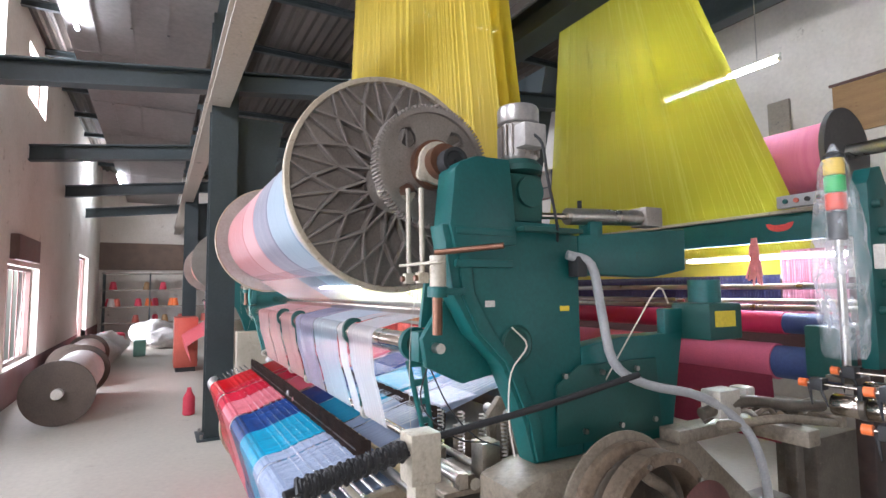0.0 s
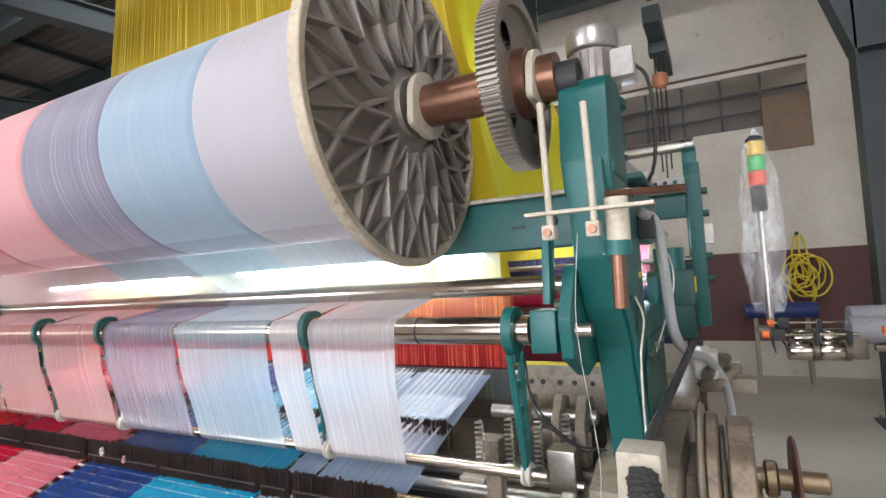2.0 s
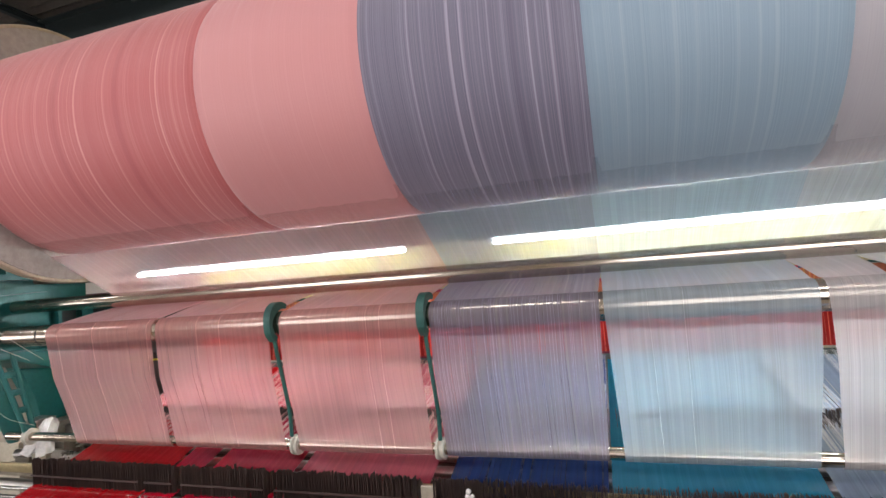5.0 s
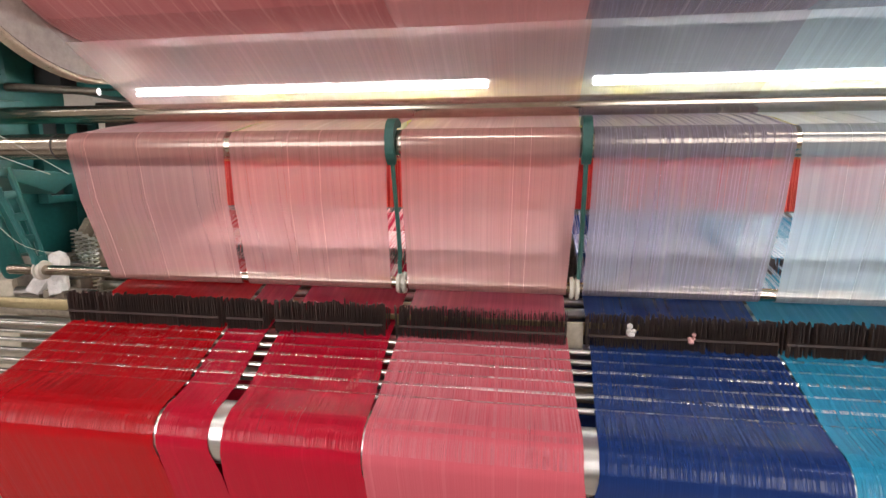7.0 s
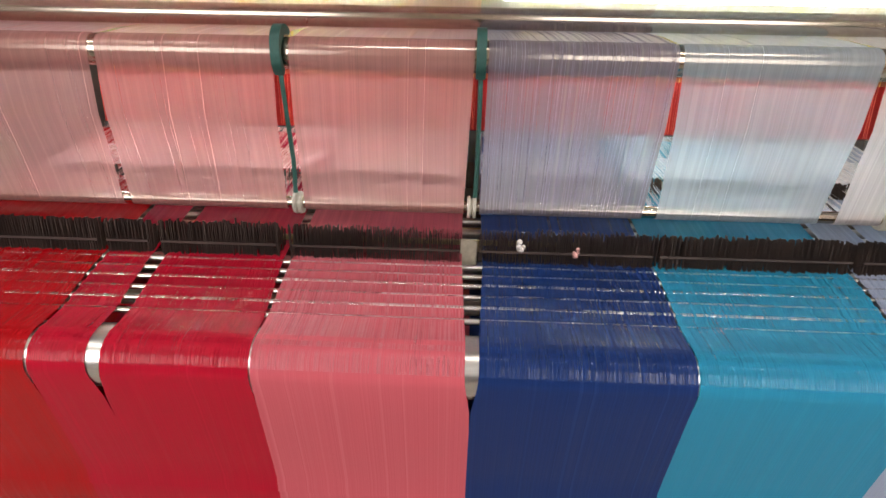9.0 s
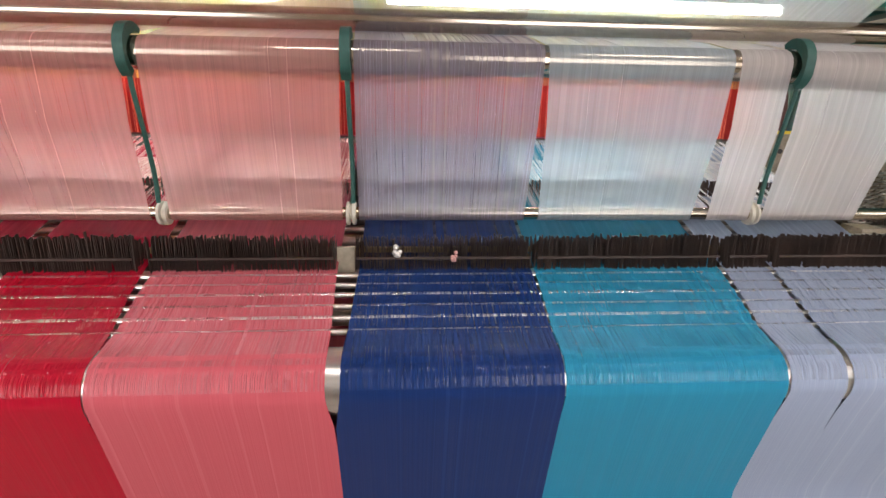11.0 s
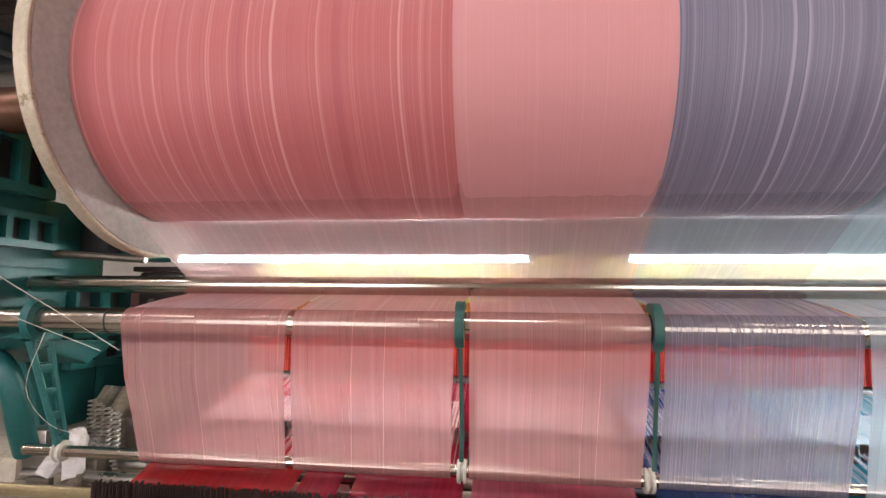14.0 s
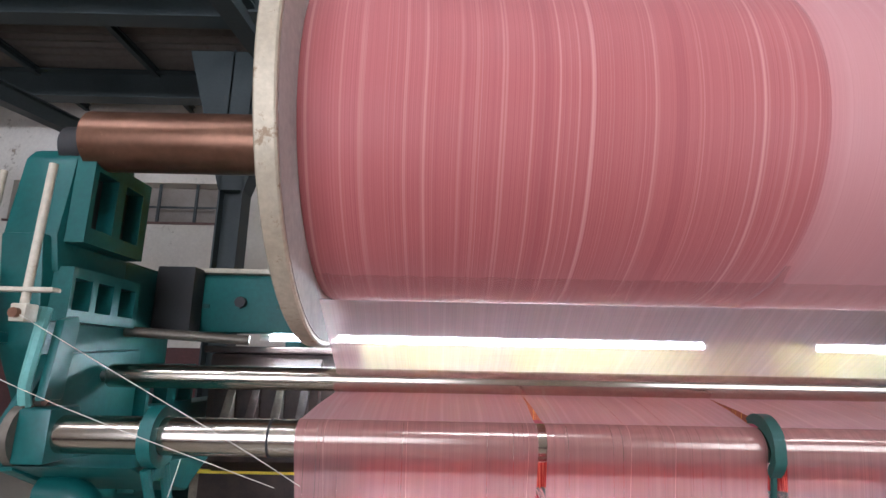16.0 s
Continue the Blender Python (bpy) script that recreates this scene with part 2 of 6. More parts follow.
# the same threads spread out, tinted paler for the light that passes between them
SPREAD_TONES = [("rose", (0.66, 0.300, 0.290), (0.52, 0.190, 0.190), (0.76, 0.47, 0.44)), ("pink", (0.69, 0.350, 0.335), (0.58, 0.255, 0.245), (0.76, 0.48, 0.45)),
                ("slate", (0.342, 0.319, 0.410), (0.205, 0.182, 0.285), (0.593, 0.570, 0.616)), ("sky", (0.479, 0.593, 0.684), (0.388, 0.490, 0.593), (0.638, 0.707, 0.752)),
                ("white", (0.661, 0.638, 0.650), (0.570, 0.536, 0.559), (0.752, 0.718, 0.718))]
SEE = (0.43, 0.59)
SPREAD = [yarn("spread_rose", (0.66, 0.300, 0.290), (0.52, 0.190, 0.190), (0.76, 0.47, 0.44), 0.3, contrast=0.45, relief=0.12, see=SEE),
          yarn("spread_pink", (0.69, 0.350, 0.335), (0.58, 0.255, 0.245), (0.76, 0.48, 0.45), 0.25, contrast=0.45, relief=0.12, see=SEE),
          yarn("spread_slate", (0.342, 0.319, 0.410), (0.205, 0.182, 0.285), (0.593, 0.570, 0.616), 0.8, contrast=0.6, relief=0.12, see=SEE),
          yarn("spread_sky", (0.479, 0.593, 0.684), (0.388, 0.490, 0.593), (0.638, 0.707, 0.752), 0.4, contrast=0.6, relief=0.12, see=SEE),
          yarn("spread_white", (0.661, 0.638, 0.650), (0.570, 0.536, 0.559), (0.752, 0.718, 0.718), 0.3, contrast=0.6, relief=0.12, see=(0.25, 0.45))]
OPEN_SEE, OPAQUE_SEE = (0.46, 0.58), (0.06, 0.22)
# single layer below the beam tinted pale for tube backlight, between rollers less see-through
SPREAD_BACKLIT = [yarn("open_" + n, *(tuple(0.82 * v + 0.13 for v in q) for q in (c, d, l)), 0.6, contrast=0.6, relief=0.12, see=OPEN_SEE, back=0.93) for n, c, d, l in SPREAD_TONES]
# same thread density, made more see-through so the wound yarn behind stays bright
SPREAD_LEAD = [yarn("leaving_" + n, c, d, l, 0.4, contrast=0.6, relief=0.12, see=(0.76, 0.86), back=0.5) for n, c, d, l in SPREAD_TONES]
SPREAD_OPAQUE = [yarn("opaque_" + n, c, d, l, 0.6, contrast=0.6, relief=0.12, see=OPAQUE_SEE, back=0.3) for n, c, d, l in SPREAD_TONES]
STRAND = [surface("strand_" + n, c, tuple(min(1, v * 1.25) for v in c), 0.6) for n, c in
          (("rose", (0.60, 0.28, 0.27)), ("pink", (0.64, 0.34, 0.32)), ("slate", (0.27, 0.25, 0.34)), ("sky", (0.42, 0.51, 0.58)), ("white", (0.58, 0.56, 0.56)))]
# dyed ground threads, dense and glossy
GLOSS = dict(rough=0.5, sheen=0.0, spec=0.08, wobble=0.004, coat=0.6, gaps=True, contrast=0.5, relief=0.12)
MATT = dict(rough=0.6, sheen=0.0, spec=0.2, wobble=0.004, see=(0.0, 0.3))
DYED = [yarn("dyed_red", (0.46, 0.002, 0.006), (0.37, 0.002, 0.005), (0.52, 0.006, 0.011), 0.3, **GLOSS),
        yarn("dyed_crimson", (0.52, 0.005, 0.028), (0.40, 0.003, 0.020), (0.57, 0.020, 0.050), 0.4, **GLOSS),
        yarn("dyed_pink", (0.66, 0.130, 0.160), (0.56, 0.088, 0.112), (0.71, 0.20, 0.235), 0.4, **GLOSS),
        yarn("dyed_navy", (0.008, 0.034, 0.155), (0.005, 0.022, 0.105), (0.022, 0.062, 0.22), 0.4, **GLOSS),
        yarn("dyed_turquoise", (0.010, 0.270, 0.44), (0.008, 0.21, 0.36), (0.035, 0.35, 0.52), 0.3, **GLOSS),
        yarn("dyed_pale_blue", (0.34, 0.40, 0.52), (0.27, 0.33, 0.46), (0.45, 0.50, 0.60), 0.3, **GLOSS)]
# dyed strands over the rods, coloured lighter for the milky sheen there
SHEEN_STRAND = [surface("sheen_strand_" + n, c, tuple(v * 0.85 for v in c), 0.24, grit=0.3) for n, c in
               (("red", (0.54, 0.005, 0.011)), ("crimson", (0.60, 0.014, 0.045)), ("pink", (0.74, 0.23, 0.27)), ("navy", (0.018, 0.062, 0.24)), ("turquoise", (0.022, 0.36, 0.55)), ("pale_blue", (0.42, 0.48, 0.60)))]
DYED_INNER = [yarn("inner_red", (0.56, 0.003, 0.008), (0.45, 0.002, 0.006), (0.62, 0.008, 0.014), 0.3, **MATT),
              yarn("inner_crimson", (0.50, 0.006, 0.040), (0.38, 0.003, 0.028), (0.56, 0.024, 0.066), 0.3, **MATT),
              yarn("inner_pink", (0.64, 0.125, 0.175), (0.53, 0.082, 0.120), (0.70, 0.20, 0.25), 0.3, **MATT),
              yarn("inner_navy", (0.010, 0.045, 0.220), (0.006, 0.026, 0.135), (0.025, 0.080, 0.30), 0.3, **MATT),
              yarn("inner_turquoise", (0.010, 0.270, 0.44), (0.008, 0.21, 0.36), (0.035, 0.35, 0.52), 0.3, **MATT),
              yarn("inner_pale_blue", (0.34, 0.40, 0.52), (0.27, 0.33, 0.46), (0.45, 0.50, 0.60), 0.3, **MATT)]
HARNESS = yarn("yellow_harness_cords", (0.62, 0.475, 0.014), (0.56, 0.42, 0.010), (0.68, 0.53, 0.03), 0.15, 0.5, see=(0.06, 0.14), gather=5, contrast=0.6)
HARNESS_LIME = yarn("lime_harness_cords", (0.56, 0.52, 0.02), (0.51, 0.47, 0.018), (0.62, 0.58, 0.05), 0.2, 0.5, see=(0.06, 0.14), gather=5, contrast=0.6)
HEDDLE_RED = yarn("red_heddles", (0.58, 0.018, 0.022), (0.42, 0.010, 0.014), (0.68, 0.06, 0.04), 0.6, see=(0.0, 0.35))
HEDDLE_ORANGE = yarn("orange_heddles", (0.60, 0.17, 0.09), (0.50, 0.10, 0.06), (0.68, 0.30, 0.16), 0.6, see=(0.0, 0.35))
HEDDLE_NAVY = yarn("navy_heddles", (0.015, 0.016, 0.075), (0.006, 0.006, 0.03), (0.04, 0.03, 0.15), 0.6, see=(0.0, 0.2))
HEDDLE_PINK = yarn("pink_heddles", (0.60, 0.20, 0.28), (0.45, 0.10, 0.17), (0.70, 0.34, 0.38), 0.5, see=(0.0, 0.3))


# ---- builders ----
class Geo:
    """Gathers verts and faces of one mesh."""

    def __init__(self):
        self.v, self.f = [], []

    def add(self, verts, faces):
        k = len(self.v)
        self.v += [tuple(p) for p in verts]
        self.f += [tuple(i + k for i in f) for f in faces]
        return self

    def box(self, x0, x1, y0, y1, z0, z1, m=None, c=0.0):
        """A box, with chamfered upright and level edges when c is given."""
        if c <= 0:
            v = [(x, y, z) for x in (x0, x1) for y in (y0, y1) for z in (z0, z1)]
            f = [(0, 1, 3, 2), (4, 6, 7, 5), (0, 4, 5, 1), (2, 3, 7, 6), (0, 2, 6, 4), (1, 5, 7, 3)]
        else:
            bm = bmesh.new()
            bmesh.ops.create_cube(bm, size=1, matrix=Matrix.LocRotScale(((x0 + x1) / 2, (y0 + y1) / 2, (z0 + z1) / 2), None, (x1 - x0, y1 - y0, z1 - z0)))
            bmesh.ops.bevel(bm, geom=list(bm.edges), offset=c, segments=2, affect="EDGES", profile=0.6)
            bm.verts.index_update()
            v, f = [p.co[:] for p in bm.verts], [[q.index for q in p.verts] for p in bm.faces]
            bm.free()
        if m is not None:
            v = [m @ Vector(p) for p in v]
        return self.add(v, f)

    def cyl(self, p, q, r, r2=None, n=24, caps=True):
        p, q = Vector(p), Vector(q)
        a = (q - p).normalized()
        s = a.orthogonal().normalized()
        t = a.cross(s)
        r2 = r if r2 is None else r2
        v = []
        for c, rr in ((p, r), (q, r2)):
            v += [c + rr * (math.cos(2 * math.pi * i / n) * s + math.sin(2 * math.pi * i / n) * t) for i in range(n)]
        f = [(i, (i + 1) % n, n + (i + 1) % n, n + i) for i in range(n)]
        if caps:
            f += [tuple(range(n))[::-1], tuple(range(n, 2 * n))]
        return self.add(v, f)

    def lathe(self, profile, y, z, n=48):
        """A ring turned about the x axis through (y, z): profile of (x, r), closed."""
        k = len(profile)
        v = [(x, y + r * math.cos(2 * math.pi * i / n), z + r * math.sin(2 * math.pi * i / n)) for i in range(n) for x, r in profile]
        f = [(i * k + j, i * k + (j + 1) % k, ((i + 1) % n) * k + (j + 1) % k, ((i + 1) % n) * k + j) for i in range(n) for j in range(k)]
        return self.add(v, f)

    def lathe_z(self, profile, x, y, n=32):
        """A turned body about an upright axis: profile of (r, z), ends capped."""
        k = len(profile)
        v = [(x + r * math.cos(2 * math.pi * i / n), y + r * math.sin(2 * math.pi * i / n), z) for r, z in profile for i in range(n)]
        f = [(j * n + i, j * n + (i + 1) % n, (j + 1) * n + (i + 1) % n, (j + 1) * n + i) for j in range(k - 1) for i in range(n)]
        f += [tuple(range(n))[::-1], tuple(range((k - 1) * n, k * n))]
        return self.add(v, f)

    def tube(self, pts, r, n=8, sub=4):
        """A round bar or hose along a smooth line."""
        pts = [Vector(p) for p in pts]
        if sub > 1 and len(pts) > 2:
            ext = [2 * pts[0] - pts[1]] + pts + [2 * pts[-1] - pts[-2]]
            fine = []
            for a, b, c, d in zip(ext, ext[1:], ext[2:], ext[3:]):
                for s in range(sub):
                    u = s / sub
                    fine.append(0.5 * (2 * b + (c - a) * u + (2 * a - 5 * b + 4 * c - d) * u * u + (3 * b - a - 3 * c + d) * u ** 3))
            pts = fine + [pts[-1]]
        side = None
        v = []
        for i, p in enumerate(pts):
            a = (pts[min(i + 1, len(pts) - 1)] - pts[max(i - 1, 0)]).normalized()
            side = a.orthogonal().normalized() if side is None else (side - a * side.dot(a)).normalized()
            t = a.cross(side)
            v += [p + r * (math.cos(2 * math.pi * j / n) * side + math.sin(2 * math.pi * j / n) * t) for j in range(n)]
        k = len(pts)
        f = [(i * n + j, i * n + (j + 1) % n, (i + 1) * n + (j + 1) % n, (i + 1) * n + j) for i in range(k - 1) for j in range(n)]
        f += [tuple(range(n))[::-1], tuple(range((k - 1) * n, k * n))]
        return self.add(v, f)

    def plate(self, poly, x0, x1, c=0.0):
        """A casting cut from a sheet across x: outline of (y, z)."""
        bm = bmesh.new()
        face = bm.faces.new([bm.verts.new((x0, y, z)) for y, z in poly])
        got = bmesh.ops.extrude_face_region(bm, geom=[face])
        bmesh.ops.translate(bm, vec=(x1 - x0, 0, 0), verts=[g for g in got["geom"] if isinstance(g, bmesh.types.BMVert)])
        bmesh.ops.recalc_face_normals(bm, faces=list(bm.faces))
        if c > 0:
            bmesh.ops.bevel(bm, geom=list(bm.edges), offset=c, segments=2, affect="EDGES", profile=0.6)
        bm.verts.index_update()
        self.add([p.co[:] for p in bm.verts], [[q.index for q in p.verts] for p in bm.faces])
        bm.free()
        return self

    def slab(self, poly, z0, z1, c=0.0):
        """A level plate: outline of (x, y)."""
        k = len(self.v)
        self.plate([(p[0], p[1]) for p in poly], z0, z1, c)
        self.v[k:] = [(b, d, a) for a, b, d in self.v[k:]]
        return self


def mesh_of(name, g, mat, smooth=38):
    me = bpy.data.meshes.new(name)
    me.from_pydata(g.v, [], g.f)
    me.materials.append(mat)
    if smooth:
        me.polygons.foreach_set("use_smooth", [True] * len(me.polygons))
        me.set_sharp_from_angle(angle=radians(smooth))
    me.update()
    return me


def part(name, g, mat, parent=None, label="", smooth=38, kind=""):
    ob = new(name, mesh_of(name, g, mat, smooth))
    ob.parent = parent
    return tagged(ob, label, kind=kind)


def thing(name, label, category, group="", at=(0, 0, 0)):
    e = new(name)
    e.empty_display_size = 0.1
    e.location = at
    return tagged(e, label, category, group)


def solo(name, g, mat, label, category="", group="", kind="", smooth=38):
    return tagged(part(name, g, mat, None, "", smooth), label, category, group, kind)


def settle(root):
    """Lets a thing's Empty stand at the base of its parts without moving them."""
    bpy.context.view_layer.update()
    pts = [o.matrix_world @ Vector(c) for o in root.children_recursive if o.type == "MESH" for c in o.bound_box]
    if pts and root.location.length == 0:
        lo = [min(p[i] for p in pts) for i in range(3)]
        hi = [max(p[i] for p in pts) for i in range(3)]
        base = Vector(((lo[0] + hi[0]) / 2, (lo[1] + hi[1]) / 2, lo[2]))
        root.location = base
        for o in root.children:
            o.matrix_parent_inverse = Matrix.Translation(-base)
    return root


# ---- the hall ----
X0, X1, Y0, Y1, TOP = -16.0, 6.5, -2.4, 6.4, 5.2
solo("floor", Geo().box(X0 - 0.3, X1 + 0.3, Y0 - 0.3, Y1 + 0.3, -0.15, 0), FLOOR, "dusty pale concrete workshop floor", "floor", kind="structure")
g = Geo()
ys = [Y0 - 0.3 + (Y1 - Y0 + 0.6) * i / 260 for i in range(261)]
prof = [(y, TOP + 0.03 * math.sin(y * 2 * math.pi / 0.15)) for y in ys]
v = [(x, y, z) for x in (X0 - 0.3, X1 + 0.3) for y, z in prof] + [(x, y, z + 0.02) for x in (X0 - 0.3, X1 + 0.3) for y, z in prof]
m_ = len(prof)
f = [(i, m_ + i, m_ + i + 1, i + 1) for i in range(m_ - 1)] + [(2 * m_ + i, 2 * m_ + i + 1, 3 * m_ + i + 1, 3 * m_ + i) for i in range(m_ - 1)]
solo("ceiling", Geo().add(v, f), ROOF, "grey corrugated roof sheeting over the hall", "ceiling", kind="structure")

# window wall beside the aisle: openings (x0, x1, z0, z1)
# last three low and last two high openings are unseen, added for front light
LOW = [(-13.2, -11.4, 0.0, 2.3), (-6.9, -4.95, 0.46, 1.78), (-2.9, -1.0, 0.8, 2.3), (0.5, 2.4, 0.8, 2.3), (3.6, 5.4, 0.8, 2.3)]
HIGH = [(-12.6, -11.4, 4.1, 4.85), (-6.8, -5.5, 4.1, 4.85), (-4.3, -3.0, 4.1, 4.85), (-1.2, 0.1, 4.1, 4.85), (1.9, 3.2, 4.1, 4.85)]


def pierced(openings, z0, z1, x0, x1, y0, y1):
    """A stretch of wall with its openings left free."""
    g, x = Geo(), x0
    for a, b, c, d in sorted(openings):
        g.box(x, a, y0, y1, z0, z1)
        if c > z0:
            g.box(a, b, y0, y1, z0, c)
        if d < z1:
            g.box(a, b, y0, y1, d, z1)
        x = b
    return g.box(x, x1, y0, y1, z0, z1)


g = pierced(LOW, 0, 3.2, X0, X1, Y0 - 0.25, Y0)
h = pierced(HIGH, 3.2, TOP + 0.1, X0, X1, Y0 - 0.25, Y0)
g.add(h.v, h.f)
solo("wall_south", g, WALL, "stained lime-washed wall with barred windows", "wall", kind="structure", smooth=0)
for k, (a, b) in enumerate(((X0, -13.2), (-11.4, X1))):
    solo("dado_south", Geo().box(a, b, Y0 - 0.24, Y0 + 0.012, 0.0, 0.45), WALL_DADO, "dark maroon painted foot of the window wall", "wall", kind="structure", smooth=0)
solo("fan_cover_box", Geo().box(-6.3, -5.0, Y0, Y0 + 0.10, 1.84, 2.16, c=0.012), surface("rust_brown_cover", (0.10, 0.05, 0.04), (0.17, 0.09, 0.07), 0.6), "rust brown cover above the barred window", "cover")
WIN_FRAME = surface("dark_window_bars", (0.10, 0.045, 0.035), (0.16, 0.08, 0.06), 0.5)
for k, (a, b, c, d) in enumerate(LOW + HIGH):
    w = thing("window_%d" % (k + 1), "barred steel window full of daylight", "window")
    tagged(w, kind="structure")
    fr = Geo()
    for q in ((a, b, c, c + 0.05), (a, b, d - 0.05, d), (a, a + 0.05, c + 0.05, d - 0.05), (b - 0.05, b, c + 0.05, d - 0.05)):
        fr.box(q[0], q[1], Y0 - 0.16, Y0 - 0.1, q[2], q[3])
    part("window_frame", fr, WIN_FRAME, w, smooth=0)
    for i in range(1, int((b - a) / 0.28)):
        x = a + 0.05 + (b - a - 0.1) * i / int((b - a) / 0.28)
        part("bar", Geo().cyl((x, Y0 - 0.13, c + 0.05), (x, Y0 - 0.13, d - 0.05), 0.009, n=8), WIN_FRAME, w)
    settle(w)
    lamp = new("window_light", bpy.data.lights.new("window_light", "AREA"))
    lamp.data.shape, lamp.data.size, lamp.data.size_y = "RECTANGLE", b - a - 0.1, d - c - 0.1
    lamp.data.energy, lamp.data.color = (HIGH_POWER if c > 3 else WINDOW_POWER) * (1.4 if b < -3.5 else 1.0) * (b - a) * (d - c) / 2.5, (0.96, 0.98, 1.0)
    lamp.matrix_world = look(((a + b) / 2, Y0 - 0.22, (c + d) / 2), ((a + b) / 2, Y0 + 2, (c + d) / 2 - 0.15))

# far wall with its dado, loft opening and board
OPEN = [(-7.4, -3.95, 3.32, 3.92), (0.85, 3.19, 3.08, 3.77)]
solo("wall_north", pierced(OPEN, 1.52, TOP + 0.1, X0, X1, Y1, Y1 + 0.25), WALL, "stained white plaster wall, peeling in places", "wall", kind="structure", smooth=0)
# floor-coloured band stands in for floor running further back
solo("wall_foot", Geo().box(X0, X1, Y1 - 0.008, Y1 + 0.25, 0, 0.42), FLOOR, "floor-coloured band added along the foot of the far wall", "wall", kind="structure", smooth=0)
solo("dado", Geo().box(X0, X1, Y1 - 0.012, Y1 + 0.25, 0.42, 1.52), WALL_DADO, "dark maroon painted lower wall", "wall", kind="structure", smooth=0)
# back of the loft is a darker plaster tone, standing for its shade
solo("loft_back", Geo().box(0.6, 3.5, Y1 + 0.9, Y1 + 1.0, 2.7, 4.0), surface("loft_shade", (0.17, 0.145, 0.13), (0.26, 0.225, 0.20), 0.8), "plaster behind the loft opening, coloured dark for shade", "wall", kind="structure")
for nm, bx in (("loft_floor", (0.6, 3.5, Y1 + 0.25, Y1 + 0.9, 2.75, 3.08)), ("loft_roof", (0.6, 3.5, Y1 + 0.25, Y1 + 0.9, 3.78, 4.0)), ("loft_side", (0.6, 0.85, Y1 + 0.25, Y1 + 0.9, 2.95, 3.78))):
    solo(nm, Geo().box(*bx), WALL, "dusty plaster lining of the loft opening", "wall", kind="structure", smooth=0)
# dim brown panel stands in for the shaded inside of the far opening
solo("loft_back", Geo().box(-7.6, -3.75, Y1 + 0.251, Y1 + 0.35, 3.1, 4.1), surface("loft_shade_brown", (0.24, 0.20, 0.17), (0.36, 0.32, 0.28), 0.8), "panel coloured dim brown for the shade in the far loft opening", "wall", kind="structure")
bars = thing("loft_grille", "dark steel bars across the far loft opening", "grille")
for x in (-6.9, -6.35, -5.8, -5.25, -4.7, -4.3):
    part("upright", Geo().box(x - 0.018, x + 0.018, Y1 + 0.05, Y1 + 0.08, 3.32, 3.92), GIRDER, bars)
part("rail", Geo().box(-7.4, -3.95, Y1 + 0.085, Y1 + 0.11, 3.56, 3.585), GIRDER, bars)
part("sill", Geo().box(-7.45, -3.9, Y1 - 0.03, Y1 + 0.0495, 3.285, 3.318, c=0.004), WIN_FRAME, bars)
settle(bars)
grille = thing("loft_grille", "rusty steel bars across the loft opening", "grille")
for x in (1.35, 1.8, 2.25, 2.7):
    part("upright", Geo().box(x - 0.015, x + 0.015, Y1 + 0.05, Y1 + 0.08, 3.08, 3.77), GIRDER, grille)
for z in (3.3, 3.55):
    part("rail", Geo().box(0.85, 3.19, Y1 + 0.085, Y1 + 0.11, z - 0.012, z + 0.012), GIRDER, grille)
settle(grille)
solo("wall_board", Geo().box(0.04, 0.84, Y1 - 0.04, Y1 - 0.002, 3.22, 3.82, c=0.006), WOOD, "brown wooden board fixed to the white wall", "board")
solo("loft_board", Geo().box(2.69, 3.19, Y1 - 0.03, Y1 - 0.002, 2.755, 3.42, c=0.005), surface("smoky_board", (0.20, 0.13, 0.08), (0.27, 0.18, 0.115), 0.6, 0, 2, 30, (0.12, 0.085, 0.06), 0.55, 0.1, soft=0.2), "smoke-stained brown board over the loft corner", "board")
solo("wall_box", Geo().box(-0.72, -0.45, Y1 - 0.06, Y1 - 0.002, 3.35, 3.85, c=0.01), GIRDER_TAN, "small dark cover plate on the white wall", "cover plate")
solo("wall_ledge", Geo().box(0.0, 3.2, Y1 - 0.03, Y1 - 0.002, 3.83, 3.862, c=0.006), WIN_FRAME, "thin rusty steel lintel above the loft opening", "lintel")
# unseen end wall; its opening and lamp are added to brighten the floor
EAST = Geo()
for bx in ((Y0 - 0.25, 2.6, 0, TOP + 0.1), (2.6, 5.2, 2.4, TOP + 0.1), (5.2, Y1 + 0.25, 0, TOP + 0.1)):
    EAST.box(X1, X1 + 0.25, bx[0], bx[1], bx[2], bx[3])
lamp = new("doorway_light", bpy.data.lights.new("doorway_light", "AREA"))
lamp.data.shape, lamp.data.size, lamp.data.size_y = "RECTANGLE", 2.5, 2.3
lamp.data.energy, lamp.data.color = EAST_FILL_POWER, (0.98, 0.98, 0.96)
lamp.matrix_world = look((X1 + 0.2, 3.9, 1.2), (X1 - 4, 3.7, 0.6))
solo("wall_east", EAST, WALL, "unseen lime-washed end wall with an opening added for fill light", "wall", kind="structure")
solo("wall_west", Geo().box(X0 - 0.25, X0, Y0 - 0.25, Y1 + 0.25, 0, TOP + 0.1), WALL, "distant plaster end wall", "wall", kind="structure")
solo("wall_west_band", Geo().box(X0 + 0.002, X0 + 0.05, -2.4, 1.5, 2.1, 2.95), surface("brown_shutter", (0.13, 0.085, 0.06), (0.2, 0.13, 0.09), 0.6), "brown rolled shutter across the end wall", "shutter", kind="structure")


